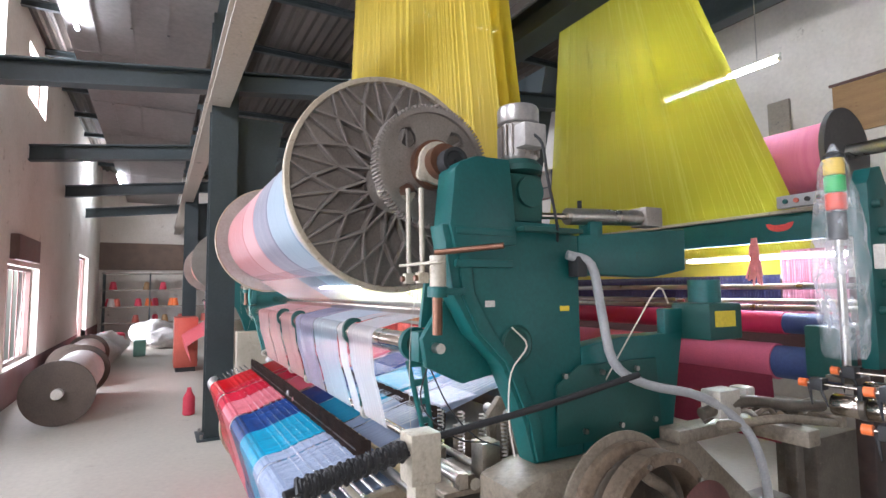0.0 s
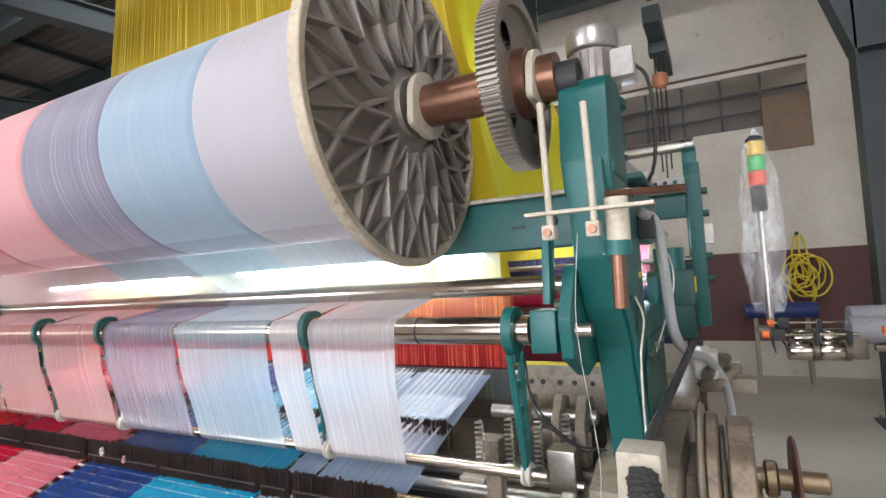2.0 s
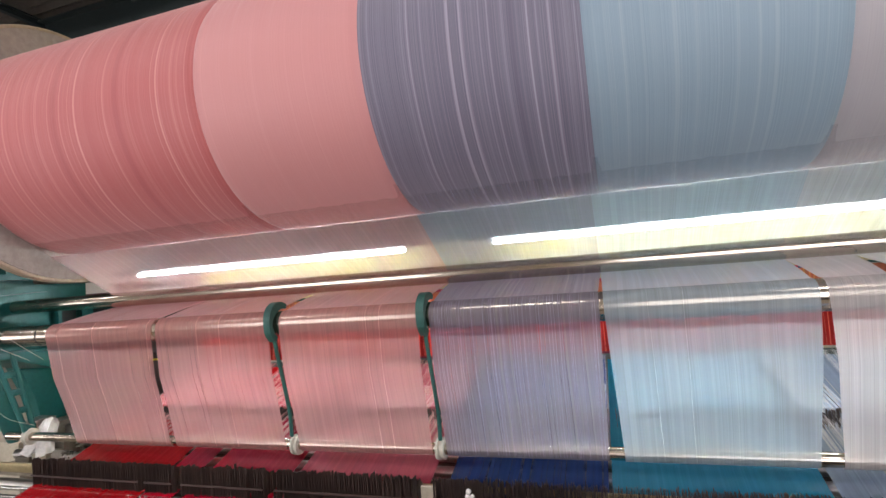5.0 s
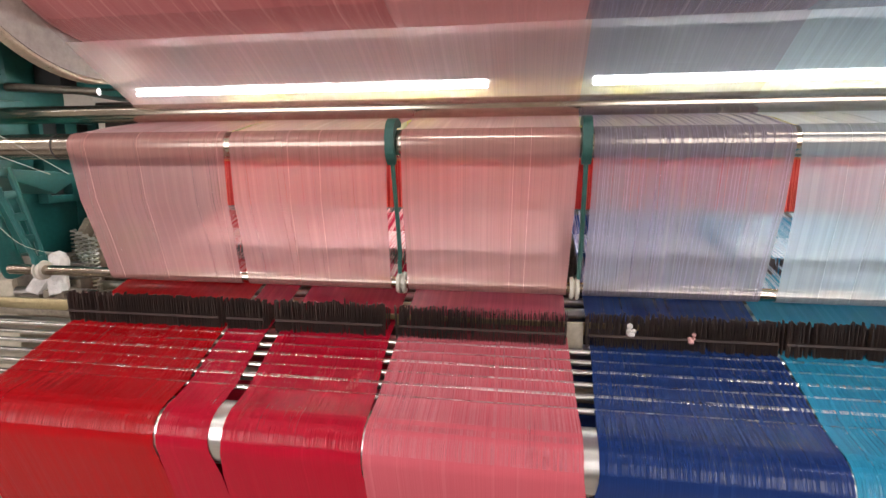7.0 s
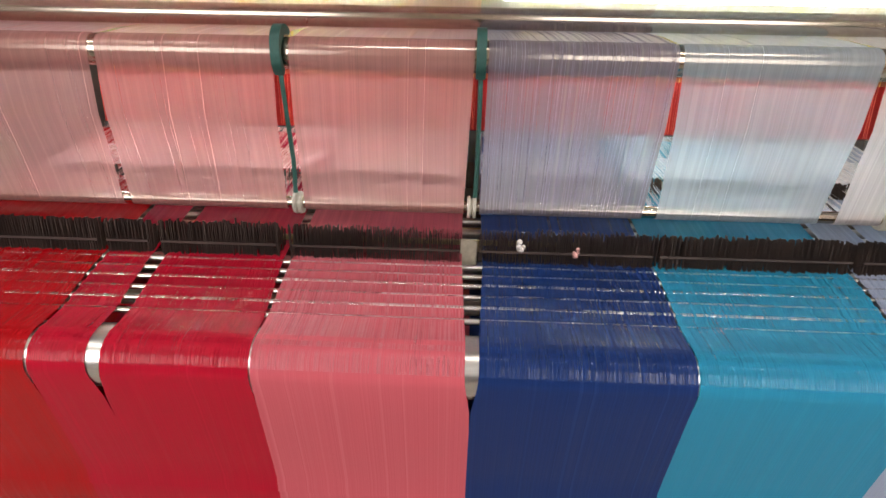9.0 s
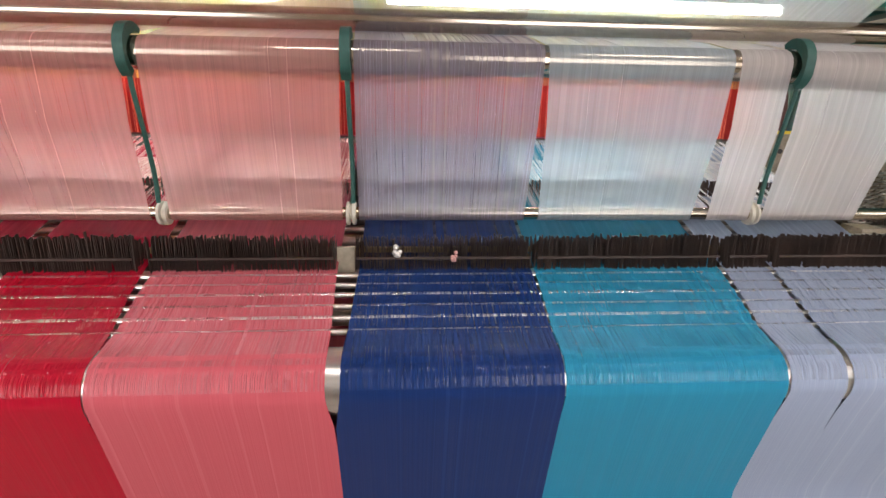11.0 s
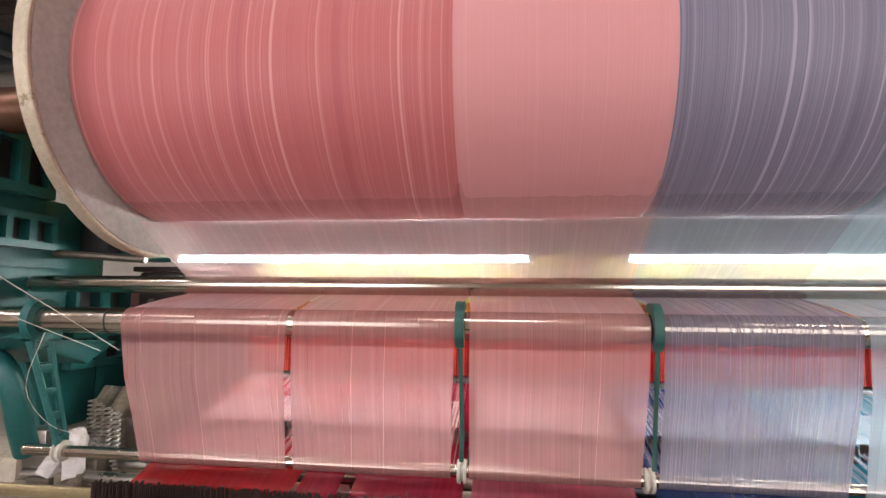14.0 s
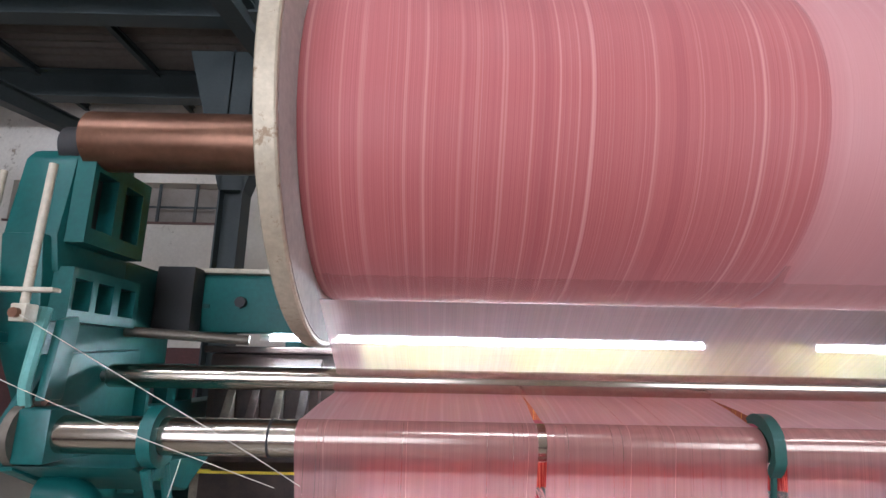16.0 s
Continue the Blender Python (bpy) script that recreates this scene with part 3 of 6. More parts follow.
def i_beam(name, p, q, depth, width, mat, label):
    """A rolled girder with web and two flanges, along x or y."""
    p, q = Vector(p), Vector(q)
    g, t = Geo(), 0.018
    if abs(q.x - p.x) > abs(q.y - p.y):
        x0, x1 = sorted((p.x, q.x))
        g.box(x0, x1, p.y - t / 2, p.y + t / 2, p.z + t, p.z + depth - t)
        for z in (p.z, p.z + depth - t):
            g.box(x0, x1, p.y - width / 2, p.y + width / 2, z, z + t)
    else:
        y0, y1 = sorted((p.y, q.y))
        g.box(p.x - t / 2, p.x + t / 2, y0, y1, p.z + t, p.z + depth - t)
        for z in (p.z, p.z + depth - t):
            g.box(p.x - width / 2, p.x + width / 2, y0, y1, z, z + t)
    return solo(name, g, mat, label, "girder", kind="structure", smooth=0)


for x in (-12.2, -9.0, -5.8, -2.6):
    g = Geo()
    for z0, z1, w in ((0.0, 0.018, 0.08), (0.018, 0.202, 0.009), (0.202, 0.22, 0.08)):
        g.add([(x + sx * w, y, 3.53 + 0.1176 * y + z) for y in (Y0, Y1) for z in (z0, z1) for sx in (-1, 1)], [(0, 1, 3, 2), (4, 6, 7, 5), (0, 4, 5, 1), (2, 3, 7, 6), (0, 2, 6, 4), (1, 5, 7, 3)])
    solo("rafter", g, GIRDER, "dark blue-grey steel rafter rising across the aisle", "girder", kind="structure", smooth=0)
deck = thing("aisle_deck", "dark stained sheet deck over the aisle", "deck")
tagged(deck, kind="structure")
DECK = surface("smoke_stained_sheet", (0.17, 0.15, 0.14), (0.27, 0.24, 0.225), 0.6, 0.1, 0.9, 18, (0.24, 0.21, 0.185), 0.60, 0.15, 0.003, soft=0.2)
for k in range(18):
    x = X0 + 0.92 * k
    part("sheet", Geo().box(x, x + 0.94, -1.72, -0.32, 4.25 + 0.006 * (k % 2), 4.254 + 0.006 * (k % 2)), DECK, deck, smooth=0)
    for y in (-1.45, -1.1, -0.75):
        part("fold", Geo().box(x + 0.02, x + 0.90, y - 0.012, y + 0.012, 4.238, 4.2495), DECK, deck, smooth=0)
settle(deck)
i_beam("long_girder", (X0, -0.28, 3.28), (0.2, -0.28, 3.28), 0.2, 0.2, GIRDER_TAN, "faded tan girder along the column tops")
for y in (0.1, 2.0, 3.7, 5.4):
    i_beam("roof_girder", (X0, y, 4.72), (X1, y, 4.72), 0.4, 0.2, GIRDER if y != 0.1 else GIRDER_TAN, "heavy steel roof girder running along the hall")
for x in [-14.5 + 1.6 * i for i in range(13)]:
    i_beam("purlin", (x, Y0, 5.05), (x, Y1, 5.05), 0.1, 0.07, GIRDER, "light steel purlin under the roof sheets")
i_beam("gantry_girder", (-2.2, 1.75, 3.35), (2.1, 1.75, 3.35), 0.22, 0.2, GIRDER, "blue-grey gantry girder above the looms")


def column(x, y, haunch=False):
    c = thing("steel_column", "dark green steel column with bolted base plate", "column", "steel columns of the hall")
    g = Geo()
    for a in (-0.125, 0.107):
        g.box(x + a, x + a + 0.018, y - 0.125, y + 0.125, 0.02, 4.72)
    g.box(x - 0.107, x + 0.107, y - 0.009, y + 0.009, 0.02, 4.72)
    part("shaft", g, GIRDER, c, smooth=0)
    part("base_plate", Geo().box(x - 0.19, x + 0.19, y - 0.19, y + 0.19, 0, 0.02, c=0.004), GIRDER, c)
    for a in (-0.15, 0.15):
        for b in (-0.15, 0.15):
            part("bolt", Geo().cyl((x + a, y + b, 0.02), (x + a, y + b, 0.055), 0.014, n=6), STEEL, c)
    if y < 0:
        part("gusset", Geo().plate([(y + 0.13, 1.9), (y + 0.13, 3.26), (y + 0.62, 3.26), (y + 0.5, 2.5)], x - 0.1, x - 0.08), GIRDER, c, "wide dark gusset plate", smooth=0)
    if haunch:
        part("haunch", Geo().add([(x + sx * w, y + sy * 0.125, z) for z, w in ((3.1, 0.13), (4.7, 0.6)) for sx, sy in ((-1, -1), (1, -1), (1, 1), (-1, 1))],
                                 [(0, 1, 5, 4), (1, 2, 6, 5), (2, 3, 7, 6), (3, 0, 4, 7), (0, 3, 2, 1), (4, 5, 6, 7)]), GIRDER, c, smooth=0)
    return settle(c)


for x, y, hn in ((-2.50, -0.22, False), (-8.95, -0.2, False), (3.32, 4.3, True), (-3.25, 4.3, True)):
    column(x, y, hn)


def batten(name, p, q, mat, r=0.014, label="bright white fluorescent tube in a slim fitting", hang=0):
    """A fluorescent lamp: glowing tube, end caps and a slim housing above it."""
    p, q = Vector(p), Vector(q)
    a = (q - p).normalized()
    b = thing(name, label, "tube light")
    part("tube", Geo().cyl(p, q, r, n=14), mat, b)
    for e, s in ((p, -1), (q, 1)):
        part("end_cap", Geo().cyl(e + a * 0.0005 * s, e + a * 0.03 * s, r * 1.15, n=14), WHITE_PLASTIC, b)
    up = Vector((0, 0, r * 2.1))
    if hang:
        for e in (p.lerp(q, 0.15), p.lerp(q, 0.85)):
            part("hanger", Geo().cyl(e + up, Vector((e.x, e.y, hang)), 0.004, n=6), STEEL, b)
    part("housing", Geo().cyl(p - a * 0.03 + up, q + a * 0.03 + up, r * 0.8, n=8), WHITE_PLASTIC, b)
    return settle(b)


for p, q, top in (((-3.3, -1.6, 4.2), (-2.1, -1.6, 4.2), 4.249), ((-13.3, -1.7, 4.2), (-11.1, -1.7, 4.2), 4.249), ((-0.25, 3.7, 3.3), (0.85, 3.7, 3.3), 5.19), ((-1.34, 1.5, 4.2), (-1.34, 2.65, 4.2), 5.19), ((2.35, 1.5, 4.2), (2.29, 2.64, 4.2), 5.19)):
    batten("tube_light", p, q, BAY_LIGHT, 0.018, "white fluorescent batten hanging under the roof", top)
hoist = thing("chain_hoist", "rusty orange chain hoist hanging from a girder", "hoist")
part("trolley_beam", Geo().box(1.55, 1.72, 4.6, Y1, 3.95, 4.13), GIRDER, hoist)
part("trolley", Geo().box(1.54, 1.73, 5.12, 5.3, 3.82, 3.945, c=0.01), GIRDER, hoist)
part("hook_block", Geo().lathe_z([(0.02, 3.62), (0.08, 3.59), (0.09, 3.52), (0.07, 3.45), (0.02, 3.42)], 1.634, 5.22, 16), surface("hoist_orange", (0.45, 0.16, 0.07), (0.55, 0.22, 0.1), 0.5), hoist, "rusty orange hook block")
for dx in (-0.04, 0.0, 0.05):
    part("chain", Geo().cyl((1.634 + dx, 5.22 + dx, 3.82), (1.634 + dx, 5.22 + dx, 2.3 + 4 * abs(dx)), 0.009, n=6), RUBBER, hoist)
settle(hoist)


# ---- loom: upper warp beam ----
AY, AZ = 0.05, 1.842
FL_R, YARN_R = 0.426, 0.337
LEFT, RIGHT = -1.290, 1.298
EDGES = [-1.286, -0.443, -0.012, 0.44, 0.866, 1.294]
NAMES = ["rose", "pink", "slate", "sky", "white"]
beam = thing("pile_warp_beam", "upper warp beam wound with pastel threads between spoked flanges", "warp beam", at=(0, AY, AZ))


def on_beam(ob):
    ob.matrix_parent_inverse = Matrix.Translation((0, -AY, -AZ))
    return ob


for i, nm in enumerate(NAMES):
    a, b = EDGES[i], EDGES[i + 1]
    k = max(6, int((b - a) / 0.012))
    rr = [YARN_R + 0.0008 * noise.noise((40 * (a + (b - a) * j / k), i, 3)) - (0.006 if j in (0, k) else 0) for j in range(k + 1)]
    prof = [(a + (b - a) * j / k, r) for j, r in enumerate(rr)] + [(b, 0.12), (a, 0.12)]
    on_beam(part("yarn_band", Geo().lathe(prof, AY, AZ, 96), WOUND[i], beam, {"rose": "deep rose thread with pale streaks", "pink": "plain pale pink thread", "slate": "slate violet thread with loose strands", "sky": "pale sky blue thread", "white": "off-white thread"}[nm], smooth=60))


def flange(x, s):
    """A spoked cast flange whose open side faces s."""
    fl = on_beam(part("flange", Geo().lathe([(x, 0.06), (x, FL_R), (x + s * 0.012, FL_R), (x + s * 0.012, 0.06)], AY, AZ, 96), surface("dusty_flange_web", (0.21, 0.18, 0.155), (0.31, 0.27, 0.235), 0.55, 0.5, 8, 120, (0.30, 0.24, 0.19), 0.62, 0.3, 0.0015), beam, "cast alloy flange with lattice ribs"))
    part("inner_face", Geo().lathe([(x - s * 0.0035, 0.10), (x - s * 0.0035, FL_R - 0.006), (x - s * 0.0005, FL_R - 0.006), (x - s * 0.0005, 0.10)], AY, AZ, 96), surface("polished_alloy_face", (0.36, 0.33, 0.29), (0.45, 0.41, 0.37), 0.62, 0.1, 6, 60, (0.45, 0.40, 0.34), 0.64), fl, "smooth silvery inner face")
    rim = part("rim", Geo().lathe([(x - s * 0.003, FL_R - 0.004), (x - s * 0.003, FL_R + 0.003), (x, FL_R + 0.006), (x + s * 0.027, FL_R + 0.006), (x + s * 0.030, FL_R + 0.003), (x + s * 0.030, FL_R - 0.014), (x + s * 0.0125, FL_R - 0.018)], AY, AZ, 96), RIM, fl, "scuffed pale rim")
    part("hub", Geo().lathe([(x + s * 0.0125, 0.05), (x + s * 0.0125, 0.125), (x + s * 0.03, 0.12), (x + s * 0.04, 0.088), (x + s * 0.055, 0.085), (x + s * 0.055, 0.05)], AY, AZ, 48), ALLOY, fl, "dusty grey-brown hub")

    def rib(p, q, w, h):
        (r0, a0), (r1, a1) = p, q
        P, Q = [Vector((0, r * math.cos(a), r * math.sin(a))) for r, a in ((r0, a0), (r1, a1))]
        d = (Q - P).normalized()
        nrm = Vector((1, 0, 0)).cross(d) * w
        xs = x + s * 0.0125
        v = []
        for c, hh in ((P, h[0]), (Q, h[1])):
            for k, u in ((1, 0), (0.45, 1), (-0.45, 1), (-1, 0)):
                v.append((xs + s * hh * u, AY + (c + nrm * k).y, AZ + (c + nrm * k).z))
        return Geo().add(v, [(0, 1, 5, 4), (1, 2, 6, 5), (2, 3, 7, 6), (0, 3, 2, 1), (4, 5, 6, 7)])

    N = 16
    st = 2 * math.pi / N
    for i in range(N):
        a = i * st
        for e in (-0.5, 0.5):
            part("rib", rib((0.122, a), (0.235, a + e * st), 0.009, (0.040, 0.027)), ALLOY, fl, smooth=0)
            part("rib", rib((0.235, a + e * st), (0.33, a), 0.009, (0.027, 0.022)), ALLOY, fl, smooth=0)
            part("rib", rib((0.33, a), (FL_R - 0.016, a + e * st * 0.62), 0.008, (0.022, 0.018)), ALLOY, fl, smooth=0)
        part("rib", rib((0.235, a + st / 2), (FL_R - 0.016, a + st / 2), 0.008, (0.022, 0.018)), ALLOY, fl, smooth=0)
    return fl


flange(RIGHT, 1), flange(LEFT, -1)
for s, x0, x1 in ((1, RIGHT + 0.06, 1.752), (-1, LEFT - 0.06, -1.815)):
    on_beam(part("shaft", Geo().cyl((x0, AY, AZ), (x1, AY, AZ), 0.057 if s > 0 else 0.066, n=40), BROWN_STEEL, beam, "rust-brown steel shaft"))
on_beam(part("core", Geo().cyl((LEFT + 0.02, AY, AZ), (RIGHT - 0.02, AY, AZ), 0.12, n=32), STEEL, beam))


def clamp_ring(x, r, mat):
    g = Geo()
    pts = []
    n = 60
    for i in range(n):
        a = 2 * math.pi * i / n
        lobe = r + 0.022 * max(0, math.cos(2 * (a - 0.6))) ** 6
        pts.append((AY + lobe * math.cos(a), AZ + lobe * math.sin(a)))
    g.plate(pts, x, x + 0.018, 0.003)
    return g


on_beam(part("clamp_ring", clamp_ring(RIGHT + 0.08, 0.09, WHITE_PLASTIC), CREAM, beam, "pale two-lobed clamp ring"))
on_beam(part("clamp_ring", clamp_ring(1.692, 0.074, WHITE_PLASTIC), CREAM, beam, "pale two-lobed clamp ring"))
# toothed drive wheel with four windows
GR, n = 0.213, 104
g = Geo()
pts = []
for i in range(n):
    a = 2 * math.pi * i / n
    da = 2 * math.pi / n
    pts += [(GR - 0.012, a), (GR, a + 0.2 * da), (GR, a + 0.55 * da), (GR - 0.012, a + 0.75 * da)]
k = len(pts)
v = [(x, AY + r * math.cos(a), AZ + r * math.sin(a)) for x in (1.625, 1.672) for r, a in pts]
v += [(x, AY + 0.185 * math.cos(a), AZ + 0.185 * math.sin(a)) for x in (1.625, 1.672) for r, a in pts]
f = [(i, (i + 1) % k, k + (i + 1) % k, k + i) for i in range(k)]
f += [(i, 2 * k + i, 2 * k + (i + 1) % k, (i + 1) % k) for i in range(k)]
f += [(k + i, k + (i + 1) % k, 3 * k + (i + 1) % k, 3 * k + i) for i in range(k)]
f += [(2 * k + i, 3 * k + i, 3 * k + (i + 1) % k, 2 * k + (i + 1) % k) for i in range(k)]
wheel = on_beam(part("gear_wheel", Geo().add(v, f), ALLOY, beam, "large toothed cast drive wheel", smooth=25))
web = Geo()
n = 96
for i in range(n):
    a0, a1 = 2 * math.pi * i / n, 2 * math.pi * (i + 1) / n

    def band(r0, r1):
        v = [(x, AY + r * math.cos(a), AZ + r * math.sin(a)) for x in (1.638, 1.658) for r in (r0, r1) for a in (a0, a1)]
        web.add(v, [(0, 1, 3, 2), (4, 6, 7, 5), (0, 4, 5, 1), (2, 3, 7, 6)])

    hole = (i % 24) / 24 - 0.5
    w = 0.034 ** 2 - (hole * 24 / 96 * 2 * math.pi * 0.13) ** 2
    w = math.sqrt(w) if w > 0 else 0
    band(0.06, 0.13 - w), band(0.13 + w, 0.186)
part("web", web, ALLOY, wheel, smooth=0)
part("boss", Geo().lathe([(1.61, 0.058), (1.61, 0.085), (1.69, 0.085), (1.69, 0.058)], AY, AZ, 40), BROWN_STEEL, wheel)

# ---- loom: rollers and bars ----
R1Y, R1Z, R1R = 0.19, 1.341, 0.026
R2Y, R2Z, R2R = 0.0, 1.24, 0.034
RBY, RBZ, RBR = 0.055, 0.888, 0.015
rod = thing("guide_roller", "slim polished steel guide roller below the beam", "roller")
part("roller", Geo().cyl((-1.79, R1Y, R1Z), (1.735, R1Y, R1Z), R1R, n=32), CHROME, rod)
for s in (-1, 1):
    part("journal", Geo().cyl((s * 1.736 - 0.055 * (s < 0), R1Y, R1Z), (s * 1.77 - 0.075 * (s < 0), R1Y, R1Z), 0.012, n=16), STEEL, rod)
settle(rod)
rod = thing("tension_roller", "thick polished steel tension roller carrying the threads", "roller")
part("roller", Geo().cyl((-1.752, R2Y, R2Z), (1.66, R2Y, R2Z), R2R, n=40), CHROME, rod)
for s in (-1, 1):
    part("seam", Geo().lathe([(s * 1.36, R2R - 0.001), (s * 1.36, R2R + 0.0012), (s * 1.364, R2R + 0.0012), (s * 1.364, R2R - 0.001)], R2Y, R2Z, 40), RUBBER, rod)
    part("journal", Geo().cyl((s * 1.695 - 0.06 * (s < 0), R2Y, R2Z), (s * 1.80 - 0.07 * (s < 0), R2Y, R2Z), 0.016, n=16), STEEL, rod)
    part("end_block", Geo().box(s * 1.70 - 0.03 - 0.08 * (s < 0), s * 1.70 + 0.03 - 0.08 * (s < 0), -0.042, 0.042, R2Z - 0.048, R2Z + 0.048, c=0.006), GREEN, rod, "green clamp block")
settle(rod)
rod = thing("thread_bar", "thin bright steel bar under the thread sheets", "bar")
part("bar", Geo().cyl((-1.64, RBY, RBZ), (1.66, RBY, RBZ), RBR, n=24), CHROME, rod)
for x in (-1.531, -0.447, -0.011, 1.0, 1.61):
    part("ring", Geo().lathe([(x - 0.011, RBR), (x - 0.011, 0.027), (x - 0.004, 0.029), (x - 0.001, 0.021), (x + 0.001, 0.021), (x + 0.004, 0.029), (x + 0.011, 0.027), (x + 0.011, RBR)], RBY, RBZ, 28), RING, rod, "white plastic ring")
settle(rod)


def hook(x):
    """A cast hook over the tension roller with its strap down to the thread bar."""
    h = thing("roller_hook", "green cast hook over the roller with a thin strap", "hook", "green hooks along the roller")
    g = Geo()
    pts, wid = [], []
    for i in range(15):
        a = radians(62 + 175 * i / 14)
        r = R2R + 0.016
        pts.append((R2Y + r * math.cos(a), R2Z + r * math.sin(a)))
        wid.append(0.010 + 0.012 * math.sin(math.pi * min(1, i / 9.5)) if i < 11 else 0.014)
    v = []
    for (y, z), w in zip(pts, wid):
        d = Vector((0, y - R2Y, z - R2Z)).normalized()
        for sx, sd in ((-0.0105, -1), (0.0105, -1), (0.0105, 1), (-0.0105, 1)):
            v.append((x + sx, y + d.y * (sd * w * 0.55), z + d.z * (sd * w * 0.55)))
    k = len(pts)
    f = [(4 * i + j, 4 * i + (j + 1) % 4, 4 * i + 4 + (j + 1) % 4, 4 * i + 4 + j) for i in range(k - 1) for j in range(4)]
    f += [(3, 2, 1, 0), tuple(4 * k - 4 + j for j in range(4))]
    part("claw", g.add(v, f), GREEN_DARK, h, smooth=50)
    y0, z0 = pts[-1]
    part("strap", Geo().tube([(x, y0, z0 + 0.01), (x + 0.001, y0 * 0.7 + 0.0, 1.16), (x + 0.002, 0.02, 1.0), (x, RBY - 0.026, RBZ + 0.03)], 0.0055, 8), GREEN_DARK, h)
    return settle(h)


for x in (-0.447, -0.004, 1.0):
    hook(x)


def ladder(x, xb):
    """The pierced lever that hangs from the tension roller near each end."""
    h = thing("tension_lever", "green pierced lever hanging from the roller end", "lever")
    part("collar", Geo().lathe([(x - 0.012, R2R + 0.001), (x - 0.012, R2R + 0.022), (x + 0.012, R2R + 0.022), (x + 0.012, R2R + 0.001)], R2Y, R2Z, 36), GREEN, h)
    y0, y1 = -0.022, 0.03
    a, b = Vector((0, 0.0, R2Z - 0.055)), Vector((0, RBY, RBZ + 0.016))
    for s, nm in ((-1, "stile"), (1, "stile")):
        part(nm, Geo().tube([(x + 0.004 * s, a.y + 0.026 * s, a.z), (xb, b.y + 0.012 * s, b.z)], 0.009, 8, 1), GREEN, h)
    for i in range(5):
        u = 0.04 + 0.9 * i / 4
        c = a.lerp(b, u)
        xc = x + (xb - x) * u
        part("rung", Geo().box(xc - 0.007, xc + 0.007, c.y - 0.022, c.y + 0.022, c.z - 0.011, c.z + 0.011, c=0.003), GREEN, h)
    return settle(h)


ladder(1.615, 1.61), ladder(-1.572, -1.531)


# ---- loom: pile threads, spread over the rollers ----
def tangent_low(py, pz):
    """Where a line from the point leaves the wound beam on its underside."""
    dy, dz = py - AY, pz - AZ
    d = math.hypot(dy, dz)
    base, off = math.atan2(dz, dy), math.acos(YARN_R / d)
    a = base - off
    return AY + YARN_R * math.cos(a), AZ + YARN_R * math.sin(a)


def pile_path(z_extra=0.0):
    """The way of a thread across y and z: beam, guide roller, tension roller, bar."""
    ty, tz = tangent_low(R1Y + R1R, R1Z)
    tz += 0.004
    p = [(ty + (R1Y + R1R - ty) * u, tz + (R1Z - tz) * u) for u in (0.0, 0.29, 0.65)]
    for a in (10, -30, -75):
        p.append((R1Y + (R1R + 0.002) * math.cos(radians(a)), R1Z + (R1R + 0.002) * math.sin(radians(a))))
    p.append((0.10, 1.297))
    for a in (78, 100, 125, 150, 172, 188):
        p.append((R2Y + (R2R + 0.002) * math.cos(radians(a)), R2Z + (R2R + 0.002) * math.sin(radians(a))))
    p += [(-0.02, 1.10), (0.01, 1.0)]
    for a in (176, 215, 250, 275):
        p.append((RBY + (RBR + 0.002) * math.cos(radians(a)), RBZ + (RBR + 0.002) * math.sin(radians(a))))
    return p


PILE = pile_path()
TOPN = 6  # first stretch, from the beam to behind the guide roller
# panels: colour, edges on the roller, edges on the bar
PANELS = [(0, (-1.312, -0.872), (-1.292, -0.892)), (0, (-0.856, -0.458), (-0.872, -0.474)), (1, (-0.424, -0.018), (-0.429, -0.031)),
          (2, (0.012, 0.418), (0.008, 0.409)), (3, (0.428, 0.843), (0.444, 0.834)), (4, (0.858, 0.975), (0.876, 0.985)), (4, (1.008, 1.302), (1.018, 1.27))]


def sheet_geo(path, lo, hi, nx=24):
    """A thread sheet through the path; lo and hi give its edges at each point."""
    v, k = [], len(path)
    for (y, z), a, b in zip(path, lo, hi):
        v += [(a + (b - a) * i / nx, y, z) for i in range(nx + 1)]
    f = [(j * (nx + 1) + i, j * (nx + 1) + i + 1, (j + 1) * (nx + 1) + i + 1, (j + 1) * (nx + 1) + i) for j in range(k - 1) for i in range(nx)]
    return Geo().add(v, f)


def strands(path, lo, hi, count, w, seed, lift=0.0012, slant=0.012, clump=0.0):
    """Single threads standing a little off the sheet."""
    rnd = random.Random(seed)
    g = Geo()
    for _ in range(count):
        u0 = rnd.random()
        if clump:
            k = clump / abs(hi[0] - lo[0])
            u0 = min(1, max(0, (math.floor(u0 / k) + 0.5 + rnd.gauss(0, 0.2)) * k))
        u1 = min(1, max(0, u0 + rnd.gauss(0, slant)))
        ww = w * rnd.uniform(0.6, 1.3)
        v = []
        n = len(path)
        for j, ((y, z), a, b) in enumerate(zip(path, lo, hi)):
            u = u0 + (u1 - u0) * j / (n - 1)
            x = a + (b - a) * u
            v += [(x - ww, y - lift * 0.2, z + lift * 0.4), (x, y - lift, z + lift), (x + ww, y - lift * 0.2, z + lift * 0.4)]
        f = [(3 * j + i, 3 * j + i + 1, 3 * j + 4 + i, 3 * j + 3 + i) for j in range(n - 1) for i in (0, 1)]
        g.add(v, f)
    return g


